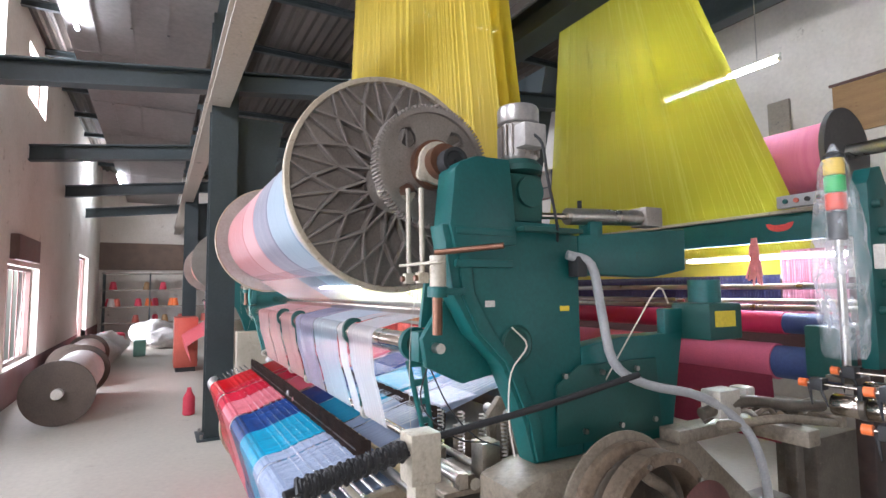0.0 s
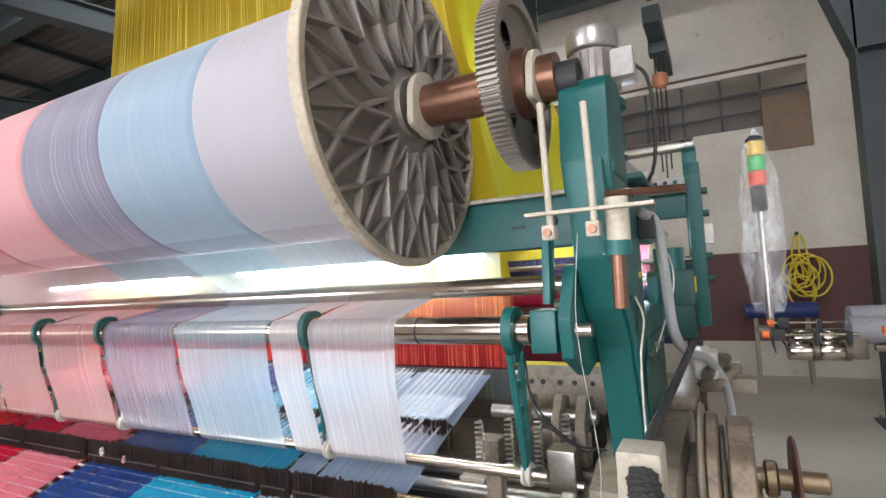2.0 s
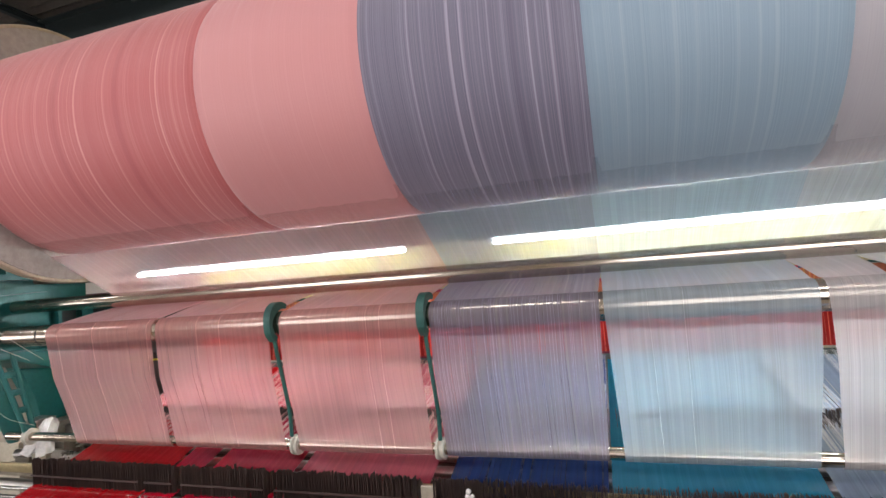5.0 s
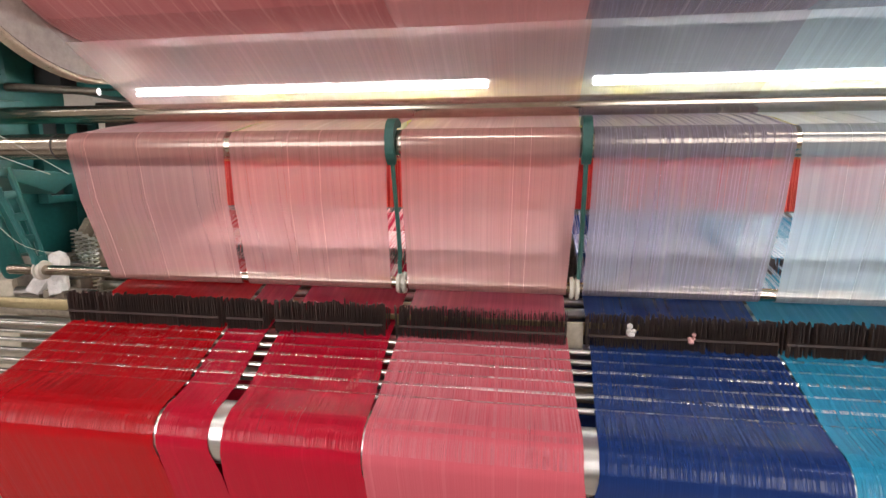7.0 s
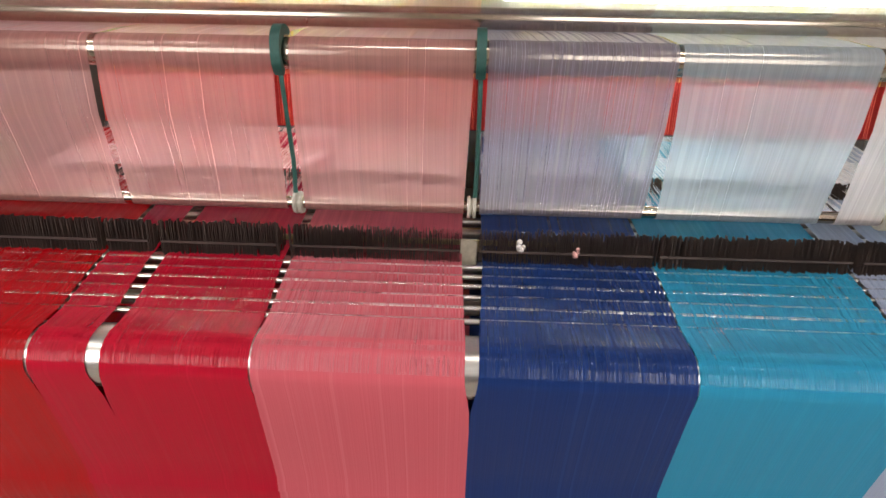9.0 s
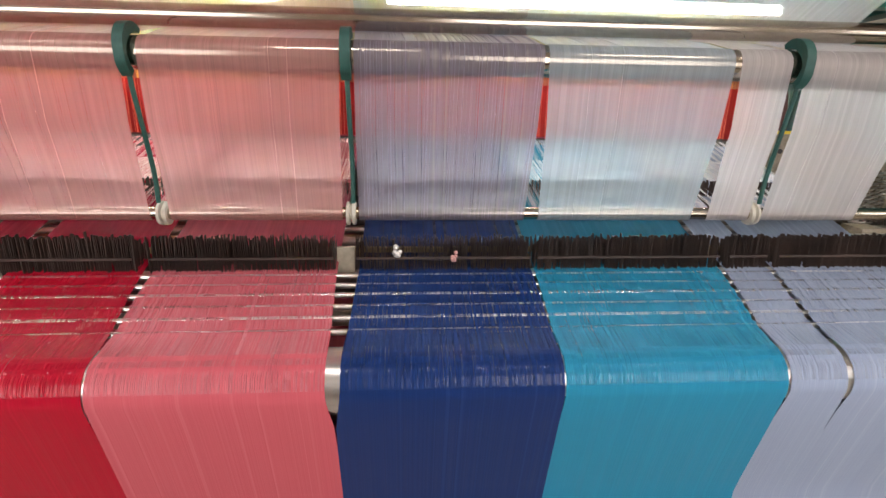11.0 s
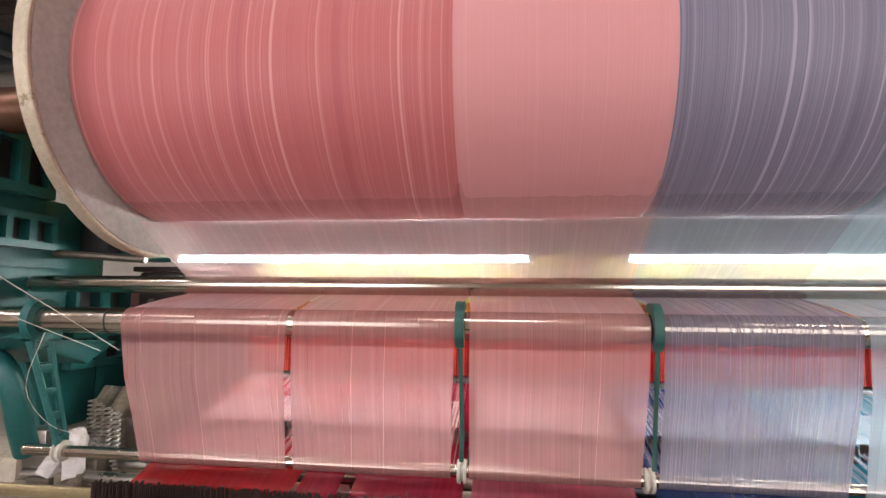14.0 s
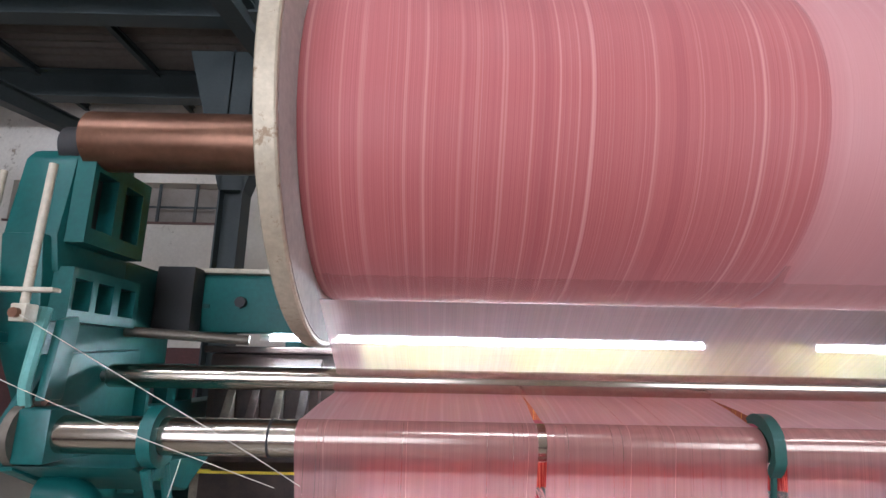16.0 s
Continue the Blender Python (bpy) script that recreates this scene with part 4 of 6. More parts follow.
SHEET_LABEL = {0: "translucent sheet of rose threads over the roller", 1: "translucent sheet of pale pink threads", 2: "translucent sheet of slate violet threads", 3: "translucent sheet of sky blue threads", 4: "dense sheet of off-white threads"}
for n, (c, top, bot) in enumerate(PANELS):
    # the slanted stretch under the beam has no gaps; panels part on the tension roller
    up_lo = EDGES[0] if n == 0 else (PANELS[n - 1][1][1] + top[0]) / 2
    up_hi = EDGES[-1] if n == len(PANELS) - 1 else (top[1] + PANELS[n + 1][1][0]) / 2
    k = len(PILE)
    lo, hi = [], []
    for j in range(k):
        if j <= TOPN - 1:
            a, b = up_lo, up_hi
        elif j <= 7:
            u = (j - TOPN + 1) / 2
            a, b = up_lo + (top[0] - up_lo) * u, up_hi + (top[1] - up_hi) * u
        elif j <= 12:
            a, b = top
        else:
            zz = PILE[j][1]
            u = min(1, (PILE[12][1] - zz) / (PILE[12][1] - RBZ))
            a, b = top[0] + (bot[0] - top[0]) * u, top[1] + (bot[1] - top[1]) * u
        lo.append(a), hi.append(b)
    sh = thing("pile_thread_sheet", SHEET_LABEL[c], "thread sheet", "upper thread sheets")
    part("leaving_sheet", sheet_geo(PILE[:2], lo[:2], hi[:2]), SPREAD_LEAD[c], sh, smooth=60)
    part("upper_sheet", sheet_geo(PILE[1:TOPN - 2], lo[1:TOPN - 2], hi[1:TOPN - 2]), SPREAD_BACKLIT[c], sh, "single layer of threads below the beam, tinted pale for tube backlight", smooth=60)
    part("middle_sheet", sheet_geo(PILE[TOPN - 3:9], lo[TOPN - 3:9], hi[TOPN - 3:9]), SPREAD_OPAQUE[c], sh, smooth=60)
    part("sheet", sheet_geo(PILE[8:], lo[8:], hi[8:]), SPREAD[c], sh, smooth=60)
    wd = top[1] - top[0]
    part("loose_thread_layer", strands(PILE, lo, hi, int(wd * (130 if c == 2 else 7)), 0.00035, 40 + n), STRAND[c], sh, smooth=60, kind="stuff")
    settle(sh)


# ---- loom: ground threads ----
ROLL_Y, ROLL_Z, ROLL_R = -0.325, 0.652, 0.062
RODS = [(-0.098 - 0.033 * k, 0.784 - 0.0094 * k - 0.0004 * k * k) for k in range(6)]
roll = thing("back_roller", "polished back roller under the dyed thread sheet", "roller")
part("roller", Geo().cyl((-1.60, ROLL_Y, ROLL_Z), (1.55, ROLL_Y, ROLL_Z), ROLL_R, n=40), ROD, roll)
for s in (-1, 1):
    part("journal", Geo().cyl((s * 1.545 - 0.05 * (s < 0), ROLL_Y, ROLL_Z), (s * 1.72, ROLL_Y, ROLL_Z), 0.022, n=20), STEEL, roll)
settle(roll)
for k, (y, z) in enumerate(RODS):
    sunk = (0.0052, 0.0058, 0.0046, 0.0058, 0.0049, 0.0057)[k]
    solo("lease_rod", Geo().cyl((-1.62, y, z - sunk), (1.58, y, z - sunk), 0.0062, n=20), ROD, "thin polished lease rod beneath the threads", "rod", "lease rods")
GB_Y, GB_Z, GB_R = 0.03, 0.345, 0.325
gbeam = thing("ground_warp_beam", "lower warp beam wound with dyed threads", "warp beam", at=(0, GB_Y, GB_Z))


def on_low(ob):
    ob.matrix_parent_inverse = Matrix.Translation((0, -GB_Y, -GB_Z))
    return ob


# panels: colour, edges at the drop wires, edges on the back roller
GROUND = [(0, (-1.309, -0.873), (-1.312, -0.852)), (1, (-0.862, -0.757), (-0.846, -0.734)), (1, (-0.724, -0.446), (-0.706, -0.424)), (2, (-0.425, -0.032), (-0.421, -0.022)),
          (3, (0.016, 0.402), (0.004, 0.402)), (4, (0.410, 0.846), (0.404, 0.822)), (5, (0.860, 0.966), (0.827, 0.938)), (5, (0.978, 1.29), (0.95, 1.29))]
GNAME = ["bright red", "crimson", "crimson", "rose pink", "navy blue", "turquoise", "pale blue", "pale blue"]
GPATH = [(0.62, 1.015), (0.30, 0.915), (0.05, 0.83), (-0.03, 0.806), (-0.08, 0.789)]
for y, z in RODS:
    GPATH.append((y, z))
for a in (88, 105, 125, 145, 165, 180, 190):
    GPATH.append((ROLL_Y + (ROLL_R + 0.002) * math.cos(radians(a)), ROLL_Z + (ROLL_R + 0.002) * math.sin(radians(a))))
# down to the lower beam
GPATH += [(-0.368, 0.58), (-0.35, 0.52), (-0.332, 0.46), (-0.314, 0.40), (-0.300, 0.35), (-0.298, 0.31)]
for i, (c, dw, ro) in enumerate(GROUND):
    lo, hi = [], []
    for y, z in GPATH:
        if y >= -0.085:
            a, b = dw
        elif z > 0.66 and y > ROLL_Y:
            u = max(0, min(1, (-0.085 - y) / (-0.085 - ROLL_Y)))
            a, b = dw[0] + (ro[0] - dw[0]) * u, dw[1] + (ro[1] - dw[1]) * u
        else:
            # pressed together again as they come off the beam
            u = max(0.0, min(1.0, (0.66 - z) / 0.09))
            left = GROUND[i - 1][2][1] if i else ro[0]
            right = GROUND[i + 1][2][0] if i + 1 < len(GROUND) else ro[1]
            a, b = ro[0] + ((ro[0] + left) / 2 - ro[0]) * u, ro[1] + ((ro[1] + right) / 2 - ro[1]) * u
        lo.append(a), hi.append(b)
    sh = thing("ground_thread_sheet", "glossy %s warp thread sheet over the back roller" % GNAME[i], "thread sheet", "lower thread sheets")
    part("sheet", sheet_geo(GPATH[3:], lo[3:], hi[3:], 40), DYED[c], sh, smooth=60)
    over, olo, ohi = [(-0.078, 0.7905)], [dw[0]], [dw[1]]
    for y, z in RODS:
        u = (-0.085 - y) / (-0.085 - ROLL_Y)
        for dy, dz in ((0.010, 0.0036), (0.004, 0.0032), (0.0, 0.0026), (-0.004, 0.0010), (-0.010, -0.0022)):
            over.append((y + dy, z + dz))
            olo.append(dw[0] + (ro[0] - dw[0]) * u), ohi.append(dw[1] + (ro[1] - dw[1]) * u)
    for a in (95, 120, 145, 166):
        over.append((ROLL_Y + (ROLL_R + 0.0021) * math.cos(radians(a)), ROLL_Z + (ROLL_R + 0.0021) * math.sin(radians(a))))
        olo.append(ro[0] + 0.001), ohi.append(ro[1] - 0.001)
    part("crossing_threads", strands(over, olo, ohi, int((dw[1] - dw[0]) * 800), 0.00042, 700 + i, 0.0005, 0.004), SHEEN_STRAND[c], sh, smooth=60, kind="stuff")
    part("inner_sheet", sheet_geo(GPATH[:4], lo[:4], hi[:4], 12), DYED_INNER[c], sh, "open threads beyond the drop wires", smooth=60)
    settle(sh)
    a, b = lo[-1], hi[-1]
    on_low(part("yarn_band", Geo().lathe([(a, 0.10), (a, GB_R), (b, GB_R), (b, 0.10)], GB_Y, GB_Z, 72), DYED[c], gbeam, "wound %s thread" % GNAME[i]))
for s, x in ((-1, -1.375), (1, 1.36)):
    on_low(part("flange", Geo().lathe([(x - 0.012, 0.05), (x - 0.02, 0.335), (x - 0.012, 0.343), (x + 0.012, 0.343), (x + 0.02, 0.335), (x + 0.012, 0.05)], GB_Y, GB_Z, 72), RIM, gbeam, "pale alloy flange"))
on_low(part("shaft", Geo().cyl((-1.72, GB_Y, GB_Z), (1.72, GB_Y, GB_Z), 0.05, n=24), BROWN_STEEL, gbeam))

# drop wires: a comb of black pins riding on the threads
BANKS = [(-1.318, -0.88), (-0.866, -0.76), (-0.735, -0.458), (-0.43, -0.034), (0.008, 0.402), (0.412, 0.846), (0.862, 0.962), (0.982, 1.286)]
rnd = random.Random(5)


def drop_bank(a, b, y, z0, z1, step, rows, label):
    bank = thing("drop_wire_bank", label, "drop wires", "banks of drop wires")
    g = Geo()
    for r in range(rows):
        x = a
        yy = y + (r - (rows - 1) / 2) * 0.02
        while x < b:
            lean, h = rnd.gauss(0, 0.0022), z1 - 0.004 + rnd.gauss(0, 0.0028) - 0.012 * r
            w = 0.00036
            dy = rnd.gauss(0, 0.003)
            v = []
            for zz, l in ((z0 + rnd.uniform(-0.004, 0.004), 0), (h, lean)):
                v += [(x + l - w, yy - 0.005 + dy, zz), (x + l + w, yy - 0.005 + dy, zz), (x + l + w, yy + 0.005 + dy, zz), (x + l - w, yy + 0.005 + dy, zz)]
            g.add(v, [(0, 1, 5, 4), (1, 2, 6, 5), (2, 3, 7, 6), (3, 0, 4, 7), (4, 5, 6, 7)])
            x += step * rnd.uniform(0.6, 1.5) + (rnd.random() < 0.02) * step * 2.5
    part("pin_comb", g, BLACK, bank, smooth=0, kind="stuff")
    part("bar", Geo().box(a + 0.004, b - 0.004, y - 0.032, y - 0.029, (z0 + z1) / 2 - 0.012, (z0 + z1) / 2 - 0.007), BLACK, bank, smooth=0)
    return settle(bank)


for a, b in BANKS:
    drop_bank(a, b, -0.06, 0.786, 0.868, 0.0030, 3, "bank of black steel drop wires on the threads")
for a, b in ((-1.28, -0.88), (-0.86, -0.45), (-0.42, -0.03), (0.0, 0.41), (0.43, 0.84), (0.86, 1.29)):
    drop_bank(a, b, 0.27, 0.845, 0.945, 0.006, 3, "darker bank of drop wires further inside the loom")
solo("rail_joint", Geo().box(-0.036, 0.004, -0.052, -0.038, 0.770, 0.832, c=0.003), CREAM, "tan joint plate between two drop wire banks", "bracket")
rail = solo("drop_wire_rail", Geo().box(-1.70, 1.62, -0.018, -0.006, 0.792, 0.822, c=0.003), surface("brass_rail", (0.42, 0.33, 0.17), (0.52, 0.42, 0.24), 0.35, 0.8, 5, 60, (0.2, 0.15, 0.08), 0.6), "dull brass rail carrying the drop wires", "rail")
for x in (-0.873, -0.748, 0.853, 0.972):
    solo("rail_bracket", Geo().box(x - 0.008, x + 0.008, -0.05, -0.04, 0.76, 0.822, c=0.003), CREAM, "small cream bracket between the drop wire banks", "bracket", "rail brackets")
for x, z, r, m in ((0.101, 0.835, 0.011, PAPER), (0.226, 0.826, 0.009, surface("pink_fluff", (0.6, 0.28, 0.26), (0.7, 0.4, 0.36), 0.9))):
    g = Geo()
    for k in range(7):
        a = rnd.uniform(0, 6.28)
        c = Vector((x + 0.5 * r * math.cos(a), -0.092 + rnd.uniform(-0.3, 0.3) * r, z + 0.9 * r * math.sin(a) - 0.004 * (k > 4)))
        bm = bmesh.new()
        bmesh.ops.create_icosphere(bm, subdivisions=1, radius=r * rnd.uniform(0.45, 0.75), matrix=Matrix.Translation(c))
        bm.verts.index_update()
        g.add([p.co[:] for p in bm.verts], [[q.index for q in p.verts] for p in bm.faces])
        bm.free()
    solo("lint_tuft", g, m, "tuft of pale lint caught on the drop wires", "lint", smooth=80)

# ---- loom: inside, behind the sheets ----
# pile threads on their way to the heddles
INNER = [(0.055, 0.872), (0.30, 0.935), (0.62, 1.03)]
for n, (c, top, bot) in enumerate(PANELS):
    lo, hi = [bot[0], bot[0], bot[0] + 0.005], [bot[1], bot[1], bot[1] - 0.005]
    sh = thing("inner_thread_sheet", "lit sheet of threads running to the heddles", "thread sheet", "inner thread sheets")
    part("loose_thread_layer", strands(INNER, lo, hi, int((bot[1] - bot[0]) * 800), 0.00032, 80 + n, 0.0, 0.008, 0.026), STRAND[c], sh, smooth=60, kind="stuff")
    settle(sh)


SHED_Y, SHED_Z = 0.29, 0.936


def shed(name, label, tone, slope, count, width, seed):
    """A layer of threads from the inner drop wires to the heddles, free to rise and fall about its near edge."""
    h = thing(name, label, "thread sheet", at=(0, SHED_Y, SHED_Z))
    path = [(0.0, 0.0), (0.16, 0.16 * slope), (0.318, 0.318 * slope)]
    for k, (c, top, bot) in enumerate(PANELS):
        lo, hi = [bot[0] + 0.006] * 3, [bot[1] - 0.006] * 3
        part("thread_layer", strands(path, lo, hi, int((bot[1] - bot[0]) * count), width, seed + k, 0.0, 0.006, 0.011), tone[c], h, smooth=60, kind="stuff")
    return h


# pile colours pushed towards white for the tube light falling on this layer
LIT_PILE = [surface("lit_shed_" + n, c, tuple(min(1, v * 1.15) for v in c), 0.6) for n, c in
        (("rose", (0.80, 0.55, 0.54)), ("pink", (0.82, 0.61, 0.59)), ("slate", (0.57, 0.58, 0.69)), ("sky", (0.70, 0.80, 0.85)), ("white", (0.78, 0.77, 0.77)))]
DEEP = [surface("deep_shed_" + n, c, tuple(min(1, v * 1.2) for v in c), 0.5) for n, c in
        (("crimson", (0.60, 0.05, 0.10)), ("pink", (0.70, 0.25, 0.30)), ("navy", (0.04, 0.12, 0.42)), ("turquoise", (0.05, 0.42, 0.62)), ("blue", (0.42, 0.50, 0.62)))]
pale_shed = shed("pile_shed", "pile threads whitened for the tube light, rising to the heddles", LIT_PILE, 0.18, 1350, 0.00042, 300)
deep_shed = shed("ground_shed", "dyed ground threads rising to the heddles", DEEP, 0.15, 900, 0.00042, 340)


def curtain(name, x0, x1, y, z0, z1, mat, label, cords=0, top=None, cord_mat=None, layers=(0.0,)):
    """Hanging cords: thin sheets one behind the other, with single cords before them."""
    t0, t1 = top or (x0, x1)
    h = thing(name, label, "harness cords")
    for k, d in enumerate(layers):
        part("cord_layer", sheet_geo([(y + d, z0), (y + d, (z0 + z1) / 2), (y + d, z1)], [x0, (x0 + t0) / 2, t0], [x1, (x1 + t1) / 2, t1], 8), mat, h, smooth=0)
    if cords:
        part("cord_screen", strands([(y - 0.006, z0), (y - 0.006, (z0 + z1) / 2), (y - 0.006, z1)], [x0, (x0 + t0) / 2, t0], [x1, (x1 + t1) / 2, t1], cords, 0.0009, int(1000 * z0), 0.001, 0.0012), cord_mat or mat, h, smooth=60, kind="stuff")
    return settle(h)


YELLOW_CORD = surface("yellow_cord", (0.66, 0.48, 0.02), (0.76, 0.60, 0.06), 0.5)
RED_CORD = surface("red_cord", (0.72, 0.06, 0.04), (0.80, 0.13, 0.06), 0.5)
harness_foot = curtain("harness_leash_set", -1.30, 1.335, 0.655, 1.288, 1.46, yarn("pale_leashes", (0.56, 0.53, 0.36), (0.47, 0.43, 0.26), (0.68, 0.66, 0.52), 0.5, see=(0.05, 0.2)), "pale cotton leashes joining harness and heddles", 0)
harness = curtain("jacquard_harness", -1.30, 1.335, 0.66, 1.29, 4.72, HARNESS, "tall curtain of yellow jacquard harness cords", 160, (-0.82, 0.84), YELLOW_CORD, (0.0, 0.06, 0.13))
heddle_a = curtain("heddle_set", -1.30, 1.37, 0.62, 1.035, 1.205, HEDDLE_RED, "hanging set of red heddles", 420, None, RED_CORD, (0.0, 0.03))
# grey screen added to darken the gap between heddles and threads
heddle_c = curtain("heddle_foot_set", -1.30, 1.37, 0.615, 0.925, 1.033, yarn("heddle_gap_grey", (0.13, 0.14, 0.14), (0.05, 0.05, 0.05), (0.24, 0.26, 0.26), 0.6, see=(0.0, 0.3)), "grey screen added for the dark gap below the heddles", 300, None, GREASE)
heddle_b = curtain("heddle_top_set", -1.30, 1.37, 0.645, 1.212, 1.285, HEDDLE_ORANGE, "orange upper ends of the heddles", 140, None, surface("orange_cord", (0.85, 0.34, 0.06), (0.88, 0.5, 0.1), 0.5), (0.0, 0.03))

batten("loom_light", (-1.552, 0.545, 1.443), (-0.269, 0.545, 1.443), TUBE_LIGHT, 0.0064, "bright fluorescent tube inside the loom")
batten("loom_light", (0.068, 0.545, 1.443), (1.322, 0.545, 1.443), TUBE_LIGHT, 0.0064, "bright fluorescent tube inside the loom")
cg = thing("cross_girder_of_loom", "green box girder across the loom", "girder")
part("girder", Geo().box(-1.838, 1.763, 0.47, 0.53, 1.455, 1.62, c=0.008), GREEN, cg)
part("top_plate", Geo().box(-1.838, 1.763, 0.455, 0.56, 1.622, 1.636, c=0.003), CREAM, cg, "pale worn top edge")
for x in (1.60, -1.38, -1.62):
    part("bolt", Geo().cyl((x, 0.469, 1.54), (x, 0.452, 1.54), 0.016, n=8), RUBBER, cg)
    # dark green strip on the face stands in for a shaded slot
    part("slot", Geo().box(x - 0.14, x - 0.09, 0.466, 0.4695, 1.522, 1.534), GREEN_DARK, cg)
settle(cg)
# dark cam case behind the far frame
cc_ = thing("cam_case", "black oily cam case under the loom girder", "cam case")
part("body", Geo().box(-1.74, -1.36, 0.58, 1.02, 0.801, 1.40, c=0.015), BLACK, cc_)
part("lid", Geo().box(-1.755, -1.35, 0.565, 1.03, 1.4005, 1.42, c=0.004), BLACK, cc_)
part("guard", Geo().plate([(0.54, 1.10), (0.54, 1.36), (0.5795, 1.39), (0.5795, 1.06)], -1.70, -1.40, 0.004), BLACK, cc_)
for k in range(4):
    part("lever", Geo().plate([(0.50, 1.12), (0.49, 1.22), (0.535, 1.30), (0.5395, 1.14)], -1.66 + 0.07 * k, -1.635 + 0.07 * k, 0.003), (GREASE, BLACK, GREASE, BLACK)[k], cc_)
part("girder_box", Geo().box(-1.835, -1.73, 0.40, 0.468, 1.45, 1.63, c=0.006), RUBBER, cc_, "dark switch box on the girder")
settle(cc_)
# low cross bars, rails and bed of the loom
for y, z, r, m in ((0.12, 0.80, 0.018, STEEL), (0.18, 0.775, 0.02, CREAM), (0.24, 0.80, 0.014, STEEL), (0.02, 0.735, 0.02, STEEL), (-0.12, 0.69, 0.018, CREAM)):
    solo("cross_bar", Geo().cyl((-1.70, y, z), (1.70, y, z), r, n=16), m, "round cross bar between the loom frames", "bar", "cross bars of the loom")
solo("loom_bed", Geo().box(-1.70, 1.70, 0.36, 1.05, 0.30, 0.80, c=0.02), GREASE, "dark oily cast bed of the loom", "loom bed")
# dark material here deepens the shaded zone below the heddles
solo("reed_beam", Geo().box(-1.66, 1.66, 0.78, 0.86, 0.801, 0.99, c=0.01), GREASE, "sley beam behind the heddles, coloured dark for the shade there", "beam")


def inner_gear(s_, d):
    """Levers, drilled plates, springs and blocks inside a loom end, worn and oily."""
    rb = thing("inner_linkage", "oily cream levers and drilled plates inside the loom end", "linkage", "linkages at the loom ends")
    q = random.Random(31 + int(s_))

    def bx(x0, x1):
        return sorted((s_ * (x0 + d), s_ * (x1 + d)))

    part("drilled_plate", Geo().box(*bx(1.42, 1.70), 0.60, 0.625, 0.90, 1.06, c=0.006), CREAM_OILY, rb)
    # black discs on the plate stand in for the shade in its drilled holes
    for x in (1.45, 1.49, 1.55, 1.60, 1.66):
        part("hole", Geo().cyl((s_ * (x + d), 0.5995, 1.0), (s_ * (x + d), 0.595, 1.0), 0.009, n=10), RUBBER, rb)
    part("rail", Geo().box(*bx(1.38, 1.70), 0.57, 0.585, 1.062, 1.072), CABLE_YELLOW, rb)
    part("shaft", Geo().cyl((s_ * (1.36 + d), 0.45, 0.93), (s_ * (1.70 + d), 0.45, 0.93), 0.02, n=14), STEEL, rb)
    for x, w in ((1.47, 0.03), (1.58, 0.025), (1.65, 0.03)):
        part("lever", Geo().plate([(0.38, 0.80), (0.36, 0.93), (0.42, 1.0), (0.50, 0.98), (0.49, 0.90), (0.45, 0.80)], s_ * (x + d), s_ * (x + d) + w, 0.005), CREAM_OILY, rb)
    for k in range(7):
        x, y, z = 1.40 + 0.29 * q.random(), 0.10 + 0.3 * q.random(), 0.80 + 0.10 * q.random()
        w = q.uniform(0.018, 0.04)
        part("block", Geo().box(*bx(x - w, x + w), y - w, y + w, 0.765, z, c=0.005), (CREAM_OILY, GREASE, STEEL, CREAM_OILY)[k % 4], rb)
    for k in range(4):
        x, y = 1.42 + 0.07 * k, 0.2 + 0.05 * k
        part("spring", Geo().tube([(s_ * (x + d) + 0.012 * math.cos(t * 1.6), y + 0.012 * math.sin(t * 1.6), 0.80 + 0.0035 * t) for t in range(48)], 0.003, 5, 2), STEEL, rb)
    part("foot", Geo().box(*bx(1.45, 1.69), 0.40, 0.62, 0.7995, 0.899, c=0.01), GREASE, rb)
    part("floor_plate", Geo().box(*bx(1.38, 1.70), 0.06, 0.42, 0.745, 0.764, c=0.004), CREAM_OILY, rb)
    return settle(rb)


inner_gear(1, 0.0), inner_gear(-1, 0.07)
solo("rag", Geo().tube([(-1.62, 0.10, 0.80), (-1.60, 0.14, 0.86), (-1.57, 0.15, 0.90), (-1.55, 0.12, 0.86), (-1.53, 0.10, 0.80)], 0.028, 9), PAPER, "crumpled white rag stuffed beside the lever", "rag")

# ---- loom: end frames ----
UPRIGHT = [(-0.02, 1.62), (0.24, 1.62), (0.52, 1.605), (0.52, 0.86), (0.31, 0.86), (0.27, 1.0), (0.19, 1.18), (0.09, 1.28), (0.02, 1.40)]
HEAD = [(0.02, 1.79), (0.04, 1.815), (0.10, 1.84), (0.225, 1.84), (0.24, 1.70), (0.25, 1.56), (0.02, 1.545), (0.0, 1.62)]


